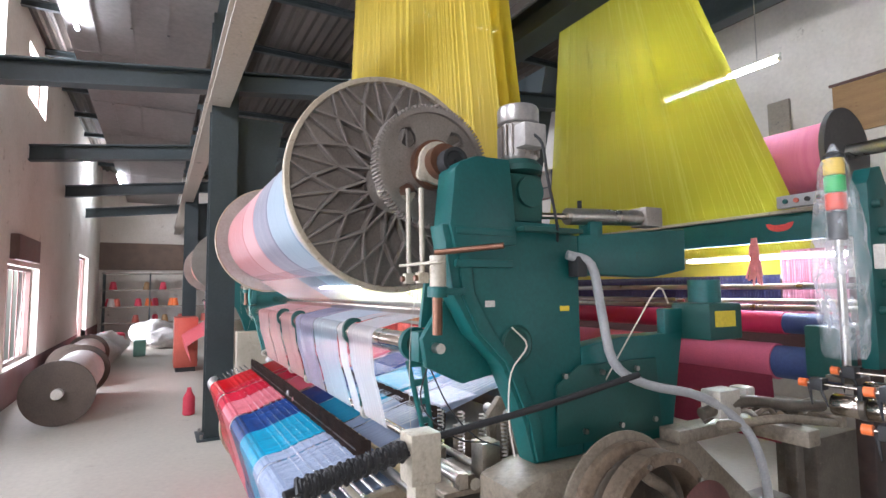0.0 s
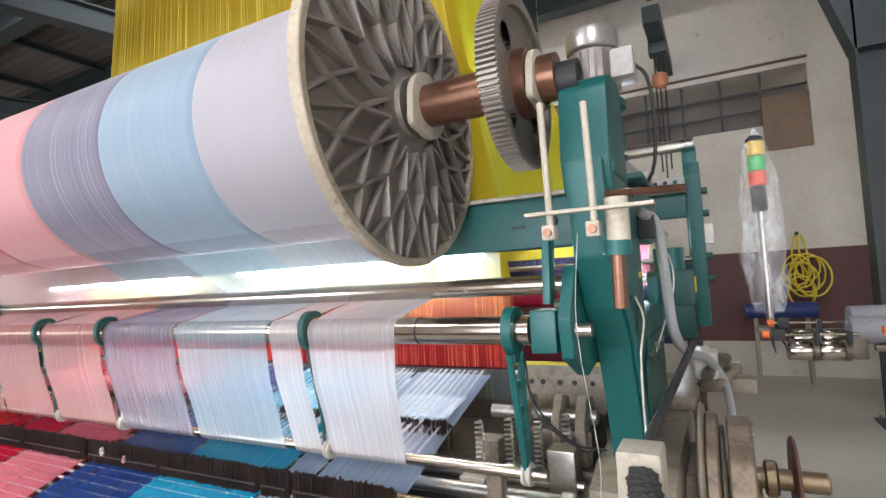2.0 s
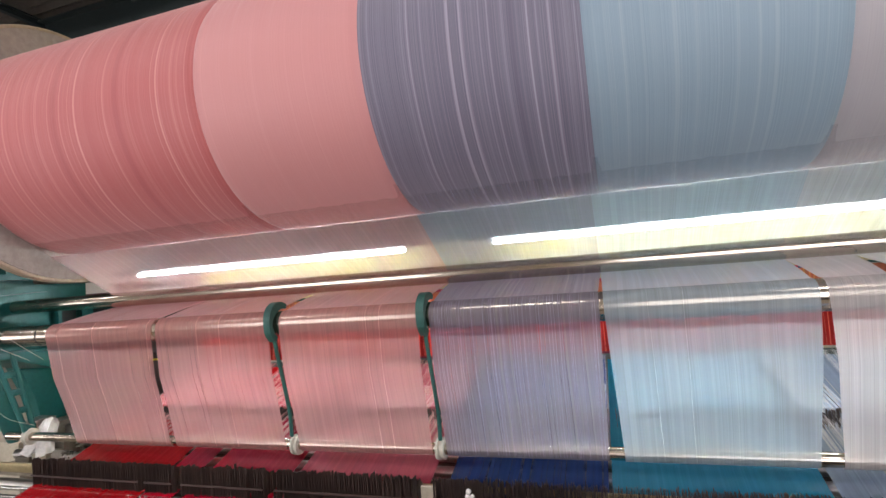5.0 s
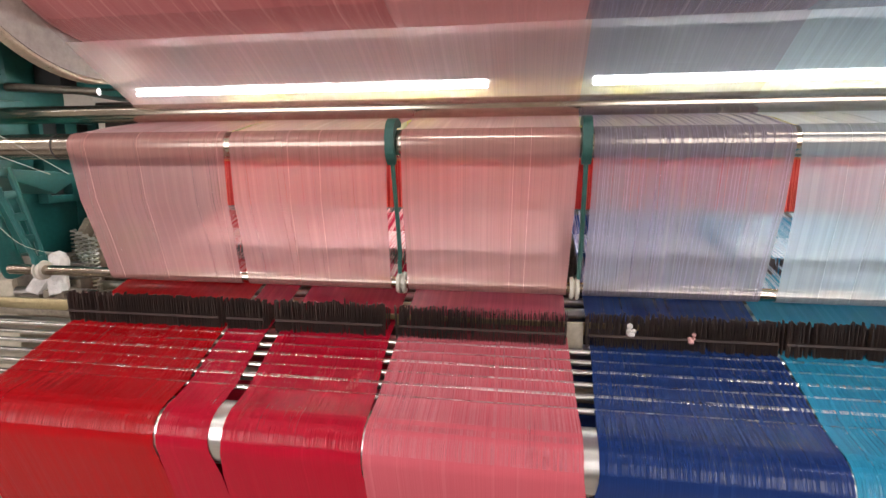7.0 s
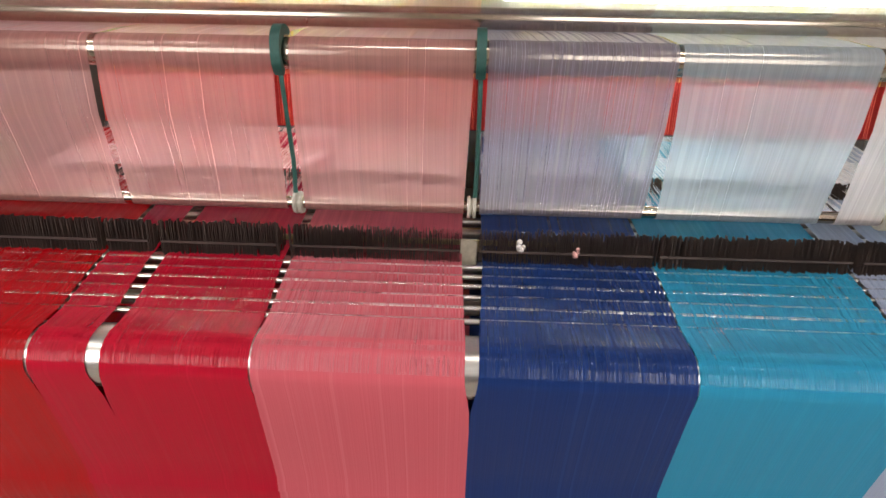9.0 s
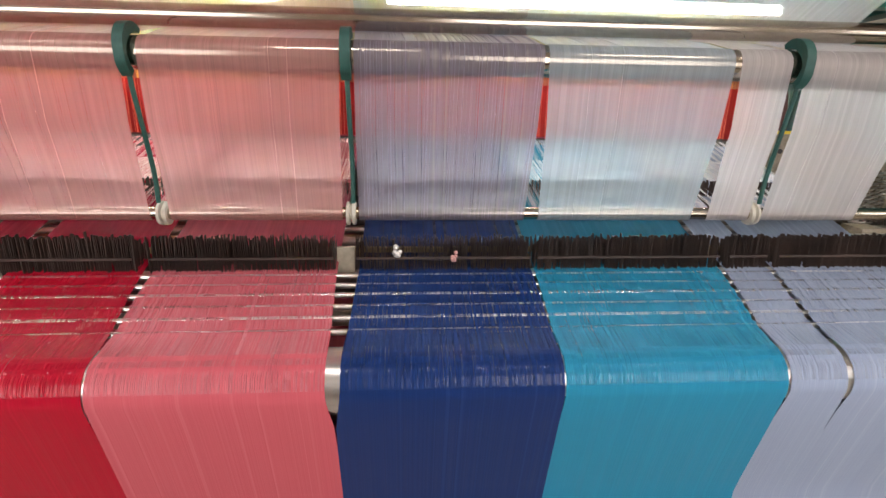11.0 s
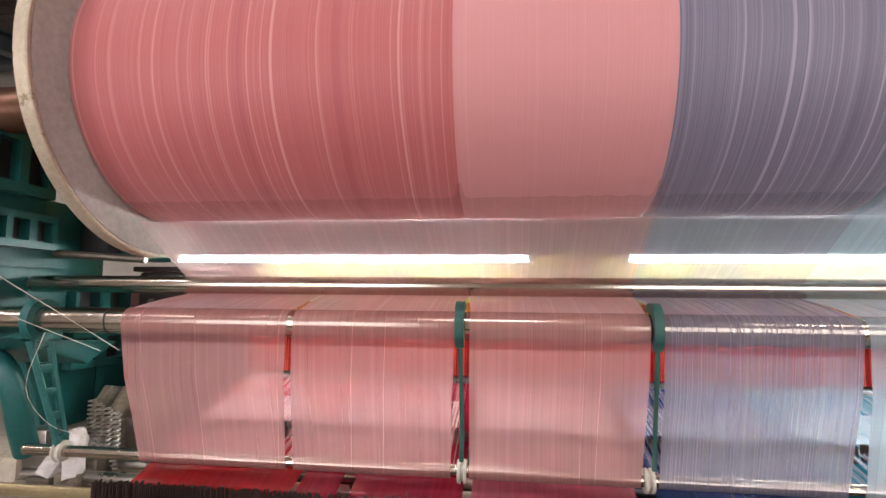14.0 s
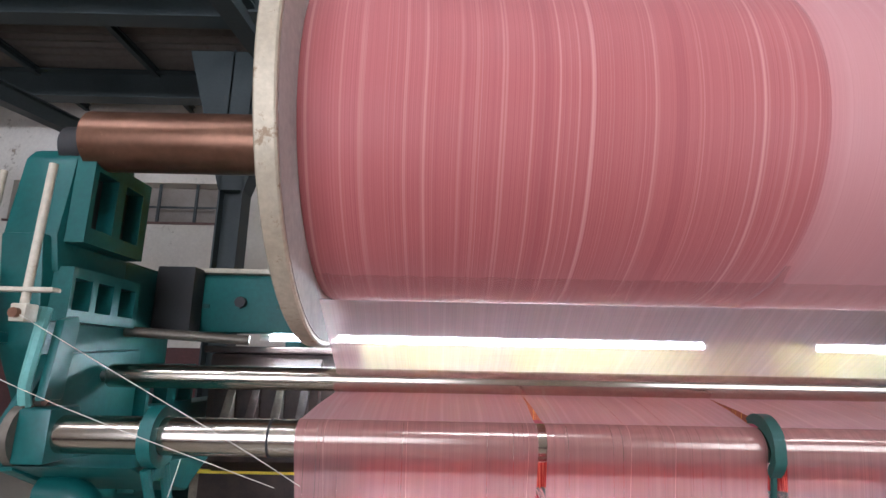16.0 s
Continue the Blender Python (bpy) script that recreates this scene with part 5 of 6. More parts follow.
def end_frame(s, d=0.0):
    f = thing("loom_end_frame", "green cast end frame of the loom", "loom frame", "end frames of the loom")
    x0, x1 = sorted((s * (1.765 + d), s * (1.85 + d)))
    part("side_plate", Geo().plate(UPRIGHT, x0, x1, 0.008), GREEN, f)
    part("top_arm", Geo().plate([(0.521, 1.47), (0.521, 1.605), (1.09, 1.655), (1.085, 1.49), (0.9, 1.46)], x0, x1, 0.008), GREEN, f)
    part("lower_plate", Geo().plate([(0.521, 0.86), (0.521, 1.22), (0.72, 1.245), (1.05, 1.245), (0.97, 0.86)], x0, x1, 0.008), GREEN, f)
    xo, xp = sorted((s * (1.8505 + d), s * (1.862 + d)))
    part("edge_rib", Geo().plate([(0.045, 1.40), (0.03, 1.54), (0.07, 1.54), (0.085, 1.41), (0.15, 1.295), (0.25, 1.17), (0.33, 0.99), (0.345, 0.87), (0.315, 0.87), (0.285, 1.0), (0.20, 1.19), (0.10, 1.29)], xo, xp, 0.003), GREEN, f, "lighter curved edge rib")
    part("cover_panel", Geo().plate([(0.40, 0.90), (0.40, 1.10), (0.50, 1.16), (0.88, 1.16), (0.90, 0.90)], xo, xp, 0.004), GREEN_DARK, f, "darker cover panel")
    part("ledge", Geo().box(*sorted((s * (1.78 + d), s * (1.90 + d))), 0.25, 0.50, 1.606, 1.622, c=0.004), GREEN_DARK, f)
    xa, xb = sorted((s * (1.752 + d), s * (1.864 + d)))
    part("beam_bracket", Geo().plate(HEAD, xa, xb, 0.010), GREEN, f, "tapering bracket under the beam shaft")
    part("bearing", Geo().lathe([(s * (1.752 + d), 0.004), (s * (1.752 + d), 0.045), (s * (1.80 + d), 0.045), (s * (1.80 + d), 0.034), (s * (1.795 + d), 0.03), (s * (1.795 + d), 0.004)], AY + 0.01, AZ - 0.01, 36), RUBBER, f, "dark bearing end")
    xa, xb = sorted((s * (1.735 + d), s * (1.764 + d)))
    part("roller_plate", Geo().plate([(-0.03, 1.18), (-0.045, 1.27), (0.03, 1.385), (0.33, 1.40), (0.33, 1.16), (0.10, 1.12)], xa, xb, 0.005), GREEN, f, "bracket plate for the rollers")
    for y, z in ((0.0, 1.30), (0.04, 1.19), (0.22, 1.20)):
        part("bolt", Geo().cyl((s * (1.734 + d), y, z), (s * (1.72 + d), y, z), 0.012, n=6), STEEL, f)
    xa, xb = sorted((s * (1.70 + d), s * (1.718 + d)))
    part("link_arm", Geo().plate([(-0.03, 1.30), (-0.01, 1.45), (0.03, 1.46), (0.035, 1.44), (0.02, 1.30)], xa, xb, 0.003), GREEN, f)
    for z0 in (1.60, 1.50):
        part("rib", Geo().box(*sorted((s * (1.851 + d), s * (1.868 + d))), 0.02, 0.23, z0 - 0.012, z0 + 0.012, c=0.004), GREEN, f)
    return f


fr = end_frame(1)
part("label_plate", Geo().box(1.8505, 1.853, 0.13, 0.165, 1.365, 1.385), WHITE_PLASTIC, fr, "small white label with bars")
part("cable_gland", Geo().box(1.851, 1.90, 0.47, 0.515, 1.46, 1.53, c=0.006), RUBBER, fr)
part("label_plate", Geo().box(1.8505, 1.853, 0.43, 0.47, 1.345, 1.362), CABLE_YELLOW, fr, "small yellow label")
part("hand_hole", Geo().lathe([(1.8505, 0.001), (1.8505, 0.058), (1.856, 0.062), (1.86, 0.054), (1.852, 0.046)], 0.245, 1.245, 32), GREEN_DARK, fr, "round cover with loose wires")
for k in range(6):
    y, z = 0.43 + 0.085 * k, 1.13 - 0.19 * (k % 2)
    part("bolt", Geo().cyl((1.8625, y, z), (1.874, y, z), 0.010, n=6), STEEL, fr)
settle(fr)
fl = end_frame(-1, 0.075)
# open pockets of the casting on its inner face, backed black for their shade
for x, ys_, zs_ in ((-1.8255, (0.018, 0.033, 0.103, 0.133, 0.203, 0.232), (1.61, 1.643, 1.768, 1.80)),
                    (-1.8385, (0.024, 0.033, 0.088, 0.108, 0.163, 0.19, 0.25, 0.265), (1.45, 1.473, 1.538, 1.56)),
                    (-1.8385, (0.36, 0.375, 0.465, 0.515, 0.605, 0.62), (1.055, 1.08, 1.16, 1.26, 1.34, 1.365))):
    ribs = Geo()
    for a in range(len(ys_) - 1):
        for b in range(len(zs_) - 1):
            if not (a % 2 and b % 2):
                ribs.box(x, x + 0.04, ys_[a], ys_[a + 1], zs_[b], zs_[b + 1])
    rb = part("pocket_rib", ribs, GREEN, fl, smooth=0)
    part("pocket", Geo().box(x, x + 0.003, ys_[0] + 0.001, ys_[-1] - 0.001, zs_[0] + 0.001, zs_[-1] - 0.001), RUBBER, rb, "black sheet for the shade inside the open pockets", smooth=0)
part("strap_link", Geo().tube([(-1.80, -0.03, 1.47), (-1.80, -0.04, 1.40), (-1.81, -0.035, 1.33), (-1.815, -0.02, 1.29)], 0.011, 8), surface("pale_teal", (0.12, 0.34, 0.30), (0.16, 0.40, 0.36), 0.5), fl, "pale teal strap link")
part("end_disc", Geo().cyl((-1.825, 0.0, 1.24), (-1.808, 0.0, 1.24), 0.06, n=28), GREASE, fl, "dark roller end disc")
part("tie_rod", Geo().cyl((-1.84, 0.30, 1.445), (-1.55, 0.36, 1.43), 0.013, n=12), GREASE, fl)
part("under_wedge", Geo().plate([(-0.04, 1.19), (0.03, 1.16), (0.20, 1.10), (0.32, 1.16)], -1.835, -1.60, 0.006), GREEN, fl)
part("curved_leg", Geo().tube([(-1.80, 0.05, 1.13), (-1.73, 0.04, 1.12), (-1.69, 0.05, 1.05), (-1.69, 0.08, 0.95), (-1.70, 0.12, 0.86)], 0.032, 12), GREEN, fl, "curved green leg")
settle(fl)

# geared motor on top of the near end frame
mo = thing("geared_motor", "small grey electric motor on a dark green gearbox", "motor")
MX, MY = 1.785, 0.32
part("housing", Geo().lathe_z([(0.058, 1.883), (0.064, 1.893), (0.064, 2.005), (0.058, 2.012)], MX, MY), surface("motor_grey", (0.30, 0.27, 0.24), (0.40, 0.36, 0.32), 0.42, 0.5), mo)
for i in range(20):
    a = 2 * math.pi * i / 20
    part("fin", Geo().box(0.058, 0.073, -0.002, 0.002, 1.896, 2.0, Matrix.Translation((MX, MY, 0)) @ Matrix.Rotation(a, 4, "Z")), ALLOY, mo, smooth=0)
part("fan_cover", Geo().lathe_z([(0.068, 2.01), (0.072, 2.015), (0.072, 2.062), (0.066, 2.072), (0.05, 2.076)], MX, MY), surface("fan_cover_silver", (0.40, 0.37, 0.34), (0.50, 0.46, 0.43), 0.34, 0.7), mo, "smooth silver fan cover")
part("terminal_box", Geo().box(MX + 0.055, MX + 0.115, MY - 0.06, MY + 0.03, 1.91, 1.99, c=0.008), surface("terminal_grey", (0.38, 0.35, 0.32), (0.46, 0.43, 0.39), 0.4), mo, "pale grey terminal box")
part("mounting_flange", Geo().lathe_z([(0.06, 1.838), (0.08, 1.843), (0.08, 1.862), (0.06, 1.8825)], MX, MY), GREEN_DARK, mo)
part("gearbox", Geo().box(MX - 0.06, MX + 0.05, MY - 0.075, MY + 0.07, 1.665, 1.8375, c=0.03), GREEN_DARK, mo, "dark green gearbox")
part("cover_disc", Geo().cyl((MX + 0.05, MY, 1.77), (MX + 0.066, MY, 1.77), 0.052, n=28), GREEN_DARK, mo)
part("bracket", Geo().box(1.77, 1.85, 0.245, 0.44, 1.60, 1.666, c=0.006), GREEN, mo)
part("cable", Geo().tube([(MX + 0.11, MY - 0.02, 1.95), (MX + 0.14, MY - 0.01, 1.91), (MX + 0.15, MY, 1.80), (MX + 0.13, MY + 0.05, 1.66), (MX + 0.05, MY + 0.12, 1.60)], 0.005, 8), RUBBER, mo)
settle(mo)
mo.location.z -= 0.025

# air cylinder and rail along the top of the frame
ac = thing("air_cylinder", "steel air cylinder with brackets on the frame top", "cylinder")
part("barrel", Geo().cyl((1.82, 0.50, 1.675), (1.82, 0.86, 1.69), 0.03, n=24), STEEL, ac)
part("head", Geo().box(1.78, 1.86, 0.86, 0.95, 1.655, 1.73, c=0.006), ALLOY, ac)
part("rod", Geo().cyl((1.82, 0.38, 1.67), (1.82, 0.50, 1.675), 0.012, n=12), CHROME, ac)
part("fitting", Geo().cyl((1.82, 0.56, 1.70), (1.82, 0.56, 1.735), 0.008, n=8), RUBBER, ac)
part("mount", Geo().box(1.79, 1.85, 0.58, 0.64, 1.60, 1.66, c=0.004), GREEN, ac)
settle(ac)

# thread-guide stand: two pale posts on a cross bar, copper tube below
def thread_stand(f):
    """Pale posts on a flat bar at a loom end; f places x."""
    gs = thing("thread_guide_stand", "pale thread guide posts on a flat cross bar", "thread guide")
    part("cross_bar", Geo().box(*sorted((f(1.69), f(1.955))), -0.092, -0.068, 1.494, 1.502, c=0.002), CREAM, gs)
    for x, z in ((1.742, 1.74), (1.835, 1.725)):
        part("post", Geo().cyl((f(x + 0.002), -0.08, 1.47), (f(x - 0.004), -0.08, z), 0.0075, n=12), CREAM, gs)
        bl = part("block", Geo().box(f(x) - 0.014, f(x) + 0.014, -0.096, -0.064, 1.44, 1.472, c=0.003), CREAM, gs)
        part("eyelet", Geo().cyl((f(x), -0.097, 1.455), (f(x), -0.106, 1.455), 0.009, n=14), BROWN_STEEL, bl)
    part("socket", Geo().cyl((f(1.878), -0.05, 1.43), (f(1.878), -0.05, 1.52), 0.024, n=24), CREAM, gs)
    part("copper_tube", Geo().cyl((f(1.872), -0.05, 1.29), (f(1.874), -0.05, 1.40), 0.015, n=20), BROWN_STEEL, gs, "copper-brown tube")
    part("collar", Geo().cyl((f(1.874), -0.05, 1.40), (f(1.876), -0.05, 1.43), 0.03, n=20), GREEN, gs)
    part("arm", Geo().cyl((f(1.86), -0.05, 1.53), (f(2.0), 0.10, 1.545), 0.009, n=12), BROWN_STEEL, gs)
    part("holder", Geo().box(*sorted((f(1.84), f(1.90))), -0.05, 0.03, 1.405, 1.425, c=0.003), GREEN, gs)
    settle(gs)


thread_stand(lambda x: x), thread_stand(lambda x: -x - 0.06)
for k, pts in enumerate((((1.80, -0.08, 1.45), (1.79, -0.1, 1.25), (1.82, -0.11, 1.0), (1.80, -0.06, 0.86)), ((-1.80, -0.10, 1.455), (-1.62, -0.1, 1.36), (-1.40, -0.085, 1.24), (-1.29, -0.06, 1.17)), ((-1.87, -0.10, 1.455), (-1.9, -0.1, 1.32), (-1.93, -0.09, 1.2)), ((-2.0, -0.1, 1.42), (-1.7, -0.1, 1.30), (-1.33, -0.075, 1.17)), ((-1.50, -0.06, 1.21), (-1.51, -0.09, 1.08), (-1.46, -0.07, 0.99), (-1.40, -0.02, 0.95)))):
    solo("loose_thread", Geo().tube(pts, 0.0007, 5), CORD, "loose white thread hanging from a guide", "thread", "loose threads")

# spiral-wrapped arm and its cream bearing block
ar = thing("brake_lever", "black lever with a spiral sleeve in a cream block", "lever")
part("rod", Geo().tube([(1.97, -0.50, 0.955), (1.90, -0.16, 1.0), (1.93, 0.28, 1.06), (1.97, 0.66, 1.13)], 0.0105, 10), RUBBER, ar)
coil = [(1.965 + 0.024 * math.cos(t * 1.9) - 0.0018 * t * 0.27, -0.47 + 0.0021 * t * 1.2, 0.958 + 0.0014 * t * 0.2 + 0.024 * math.sin(t * 1.9)) for t in range(0, 120)]
part("spiral_sleeve", Geo().tube(coil, 0.008, 6, 2), RUBBER, ar, "black spiral sleeve")
part("bearing_block", Geo().box(1.86, 1.94, -0.165, -0.075, 0.90, 1.035, c=0.008), CREAM, ar, "cream bearing block")
part("stand", Geo().box(1.87, 1.93, -0.15, -0.09, 0.0, 0.899, c=0.006), CREAM, ar)
settle(ar)
# cream gearcase foot of the end frame with drive discs
ft = thing("loom_gear_case", "cream painted gear case under the end frame", "gear case")
part("case", Geo().plate([(0.18, 0), (0.18, 0.82), (0.30, 0.858), (1.0, 0.858), (1.32, 0.60), (1.36, 0)], 1.72, 1.93, 0.015), CREAM_OILY, ft)
part("cover", Geo().plate([(0.30, 0.25), (0.30, 0.70), (0.44, 0.79), (0.80, 0.78), (0.98, 0.62), (1.0, 0.25)], 1.9305, 1.965, 0.010), CREAM_OILY, ft)
BRASS = surface("oily_brass", (0.20, 0.145, 0.085), (0.30, 0.22, 0.13), 0.42, 0.85, 7, 80, (0.14, 0.09, 0.05), 0.55, 0.15, soft=0.2)
RUST = surface("red_brown_disc_paint", (0.085, 0.028, 0.022), (0.13, 0.045, 0.036), 0.5, 0.1, 6, 70, (0.08, 0.04, 0.03), 0.55, 0.15, soft=0.2)
BRAKE = surface("oily_brake_iron", (0.19, 0.135, 0.09), (0.31, 0.235, 0.165), 0.40, 0.45, 6, 80, (0.07, 0.045, 0.03), 0.50, 0.25, 0.002, soft=0.25)
for y, z, r, x0, x1, m in ((0.56, 0.70, 0.26, 1.966, 1.985, CREAM_OILY), (0.56, 0.70, 0.235, 1.9855, 2.02, BRAKE), (0.56, 0.70, 0.20, 2.0205, 2.035, GREASE), (0.65, 0.735, 0.030, 2.0605, 2.29, BRASS), (0.65, 0.735, 0.052, 2.13, 2.165, BRASS), (0.65, 0.735, 0.125, 2.20, 2.214, RUST)):
    part("disc", Geo().lathe([(x0, 0.004), (x0, r - 0.008), (x0 + 0.006, r), (x1 - 0.006, r), (x1, r - 0.008), (x1, 0.004)], y, z, 48), m, ft)
part("wheel_rim", Geo().lathe([(2.04, 0.178), (2.04, 0.222), (2.046, 0.228), (2.099, 0.228), (2.105, 0.222), (2.105, 0.192), (2.09, 0.184), (2.06, 0.178)], 0.60, 0.69, 64), BRAKE, ft, "oily iron rim of an open brake wheel")
for k in range(10):
    a = k * math.pi / 5
    part("bolt", Geo().cyl((2.1055, 0.60 + 0.207 * math.cos(a), 0.69 + 0.207 * math.sin(a)), (2.113, 0.60 + 0.207 * math.cos(a), 0.69 + 0.207 * math.sin(a)), 0.008, n=6), STEEL, ft)
for turn in (0.0, math.pi, 0.55 * math.pi):
    pts = []
    for r, a in ((0.182, 1.9), (0.15, 1.75), (0.118, 1.3), (0.10, 0.75), (0.068, 0.55), (0.045, 1.15), (0.028, 2.2)):
        pts.append((2.075, 0.60 + r * math.cos(a + turn), 0.69 + r * math.sin(a + turn)))
    part("curved_arm", Geo().tube(pts, 0.019, 10), CREAM_OILY, ft, "pale curved casting")
part("wheel_hub", Geo().lathe([(2.0355, 0.004), (2.0355, 0.058), (2.10, 0.05), (2.12, 0.036), (2.12, 0.004)], 0.60, 0.69, 32), BRASS, ft)
for y, z in ((0.24, 0.78), (0.24, 0.3), (1.15, 0.3), (1.1, 0.62)):
    part("bolt", Geo().cyl((1.931, y, z), (1.945, y, z), 0.014, n=6), STEEL, ft)
settle(ft)
fl2 = solo("far_gear_case", Geo().plate([(0.18, 0), (0.18, 0.82), (0.30, 0.858), (1.0, 0.858), (1.32, 0.60), (1.36, 0)], -2.0, -1.79, 0.015), CREAM, "cream painted foot casting of the far frame", "gear case")
solo("conduit", Geo().tube([(1.87, 0.45, 1.535), (1.90, 0.53, 1.50), (1.91, 0.56, 1.35), (1.92, 0.60, 1.17), (1.95, 0.72, 1.09), (2.0, 0.95, 1.03), (2.05, 1.12, 0.90), (2.06, 1.2, 0.70), (2.03, 1.24, 0.5), (1.95, 1.28, 0.3)], 0.016, 12), GREY_HOSE, "grey flexible conduit looping down the frame", "conduit")
for k, pts in enumerate((((1.86, 0.62, 1.10), (1.92, 0.72, 1.30), (1.90, 0.86, 1.42), (1.87, 0.95, 1.36)), ((1.865, 0.22, 1.30), (1.875, 0.27, 1.24), (1.87, 0.21, 1.16), (1.868, 0.20, 1.02), (1.868, 0.22, 0.9)), ((1.62, 0.05, 1.18), (1.66, 0.0, 1.05), (1.74, 0.08, 0.95), (1.75, 0.2, 0.92)), ((1.60, 0.06, 1.16), (1.63, 0.12, 1.02), (1.70, 0.18, 0.93), (1.76, 0.25, 0.90)))):
    solo("wire", Geo().tube(pts, 0.0028, 7), CORD if k < 2 else RUBBER, "loose electric wire on the loom frame", "wire", "loose wires")
# weft table at the side of the loom: bracket arms, oil-stained links
tb = thing("side_bracket", "cream bracket arm with oily linkage beside the loom", "bracket")
part("arm", Geo().box(1.86, 1.95, 0.88, 1.75, 0.86, 0.91, c=0.008), CREAM_OILY, tb)
part("arm", Geo().box(1.95, 2.16, 1.30, 1.38, 0.84, 0.90, c=0.008), CREAM_OILY, tb)
part("link", Geo().tube([(1.99, 0.95, 0.97), (2.02, 1.15, 1.0), (2.05, 1.4, 0.96), (2.06, 1.6, 0.94)], 0.022, 10), GREASE, tb)
part("link", Geo().tube([(2.02, 1.0, 0.93), (2.08, 1.3, 0.93), (2.1, 1.6, 0.88)], 0.016, 10), CREAM_OILY, tb)
part("valve", Geo().box(1.95, 2.03, 1.0, 1.12, 0.95, 1.05, c=0.01), RING, tb)
part("valve", Geo().box(1.93, 2.0, 1.2, 1.26, 0.96, 1.04, c=0.01), RING, tb)
part("leg", Geo().box(1.88, 1.93, 1.64, 1.70, 0, 0.859, c=0.006), GREASE, tb)
part("under_case", Geo().box(1.80, 1.93, 1.40, 1.60, 0.0, 0.55, c=0.02), GREASE, tb, "oily case under the bracket")
for k in range(6):
    part("link", Geo().tube([(1.96 + 0.03 * (k % 3), 1.0 + 0.1 * k, 0.93 + 0.012 * (k % 2)), (2.0 + 0.02 * (k % 3), 1.06 + 0.1 * k, 0.965), (2.04, 1.12 + 0.1 * k, 0.92)], 0.009, 8), (GREASE, STEEL, CREAM_OILY)[k % 3], tb)
part("angle", Geo().box(1.955, 2.12, 1.62, 1.66, 0.862, 0.905, c=0.004), CREAM_OILY, tb)
settle(tb)
db = thing("drive_box", "dark green drive box on the loom front", "drive box")
part("body", Geo().box(1.80, 1.97, 1.05, 1.25, 1.22, 1.36, c=0.012), GREEN_DARK, db)
part("plate", Geo().box(1.9705, 1.974, 1.08, 1.2, 1.27, 1.33), CABLE_YELLOW, db)
part("drum", Geo().cyl((1.88, 1.15, 1.361), (1.88, 1.15, 1.45), 0.06, n=24), GREEN, db)
part("arm", Geo().box(1.81, 1.85, 0.95, 1.06, 1.24, 1.34, c=0.008), GREEN, db)
settle(db)

# signal tower in a plastic bag
tw = thing("signal_tower", "yellow, green and red signal tower wrapped in plastic", "signal light")
TX, TY = 2.235, 1.43
part("pole", Geo().cyl((TX, TY, 1.10), (TX, TY, 1.699), 0.014, n=14), STEEL, tw)
for z, m in ((1.70, (0.75, 0.08, 0.03)), (1.765, (0.03, 0.45, 0.10)), (1.83, (0.75, 0.50, 0.05))):
    part("lens", Geo().lathe_z([(0.030, z), (0.034, z + 0.004), (0.034, z + 0.059), (0.030, z + 0.063)], TX, TY, 24), surface("lens", m, tuple(min(1, c * 1.2) for c in m), 0.3), tw, "coloured lens")
part("base", Geo().lathe_z([(0.026, 1.59), (0.03, 1.595), (0.03, 1.69), (0.026, 1.695)], TX, TY, 24), RUBBER, tw, "black base under the lenses")
part("cap", Geo().lathe_z([(0.034, 1.895), (0.034, 1.905), (0.02, 1.918)], TX, TY, 24), RUBBER, tw)
bagm, nt, b = nodes_of("clear_plastic_bag")
b.inputs["Base Color"].default_value, b.inputs["Roughness"].default_value = (0.9, 0.9, 0.9, 1), 0.2
tr = nt.nodes.new("ShaderNodeBsdfTransparent")
mx = nt.nodes.new("ShaderNodeMixShader")
link(nt, ramp(nt, noise3(nt, 14, 4, 0.6, (1, 1, 0.5)), [(0.4, (0.92,) * 3), (0.72, (0.55,) * 3)]), mx.inputs[0])
link(nt, b.outputs[0], mx.inputs[1]), link(nt, tr.outputs[0], mx.inputs[2]), link(nt, mx.outputs[0], nt.nodes["Material Output"].inputs[0])
bump(nt, b, noise3(nt, 20, 4), 0.8, 0.02)
g = Geo()
k, n = 26, 20
v = []
for j in range(k):
    z = 1.16 + (1.95 - 1.16) * j / (k - 1)
    for i in range(n):
        a = 2 * math.pi * i / n
        r = (0.042 + 0.038 * math.sin(math.pi * min(1, (j + 1) / k) ** 0.7)) * (1 + 0.35 * noise.noise((2.2 * math.cos(a), 2.2 * math.sin(a), z * 9)))
        r *= 1 if j < k - 3 else (0.75, 0.45, 0.15)[j - k + 3]
        v.append((TX + r * math.cos(a), TY + r * math.sin(a), z))
g.add(v, [(j * n + i, j * n + (i + 1) % n, (j + 1) * n + (i + 1) % n, (j + 1) * n + i) for j in range(k - 1) for i in range(n)])
part("plastic_bag", g, bagm, tw, "crumpled clear plastic bag", smooth=50)
part("foot", Geo().box(TX - 0.05, TX + 0.05, TY - 0.05, TY + 0.05, 1.075, 1.10, c=0.006), GREASE, tw)
settle(tw)


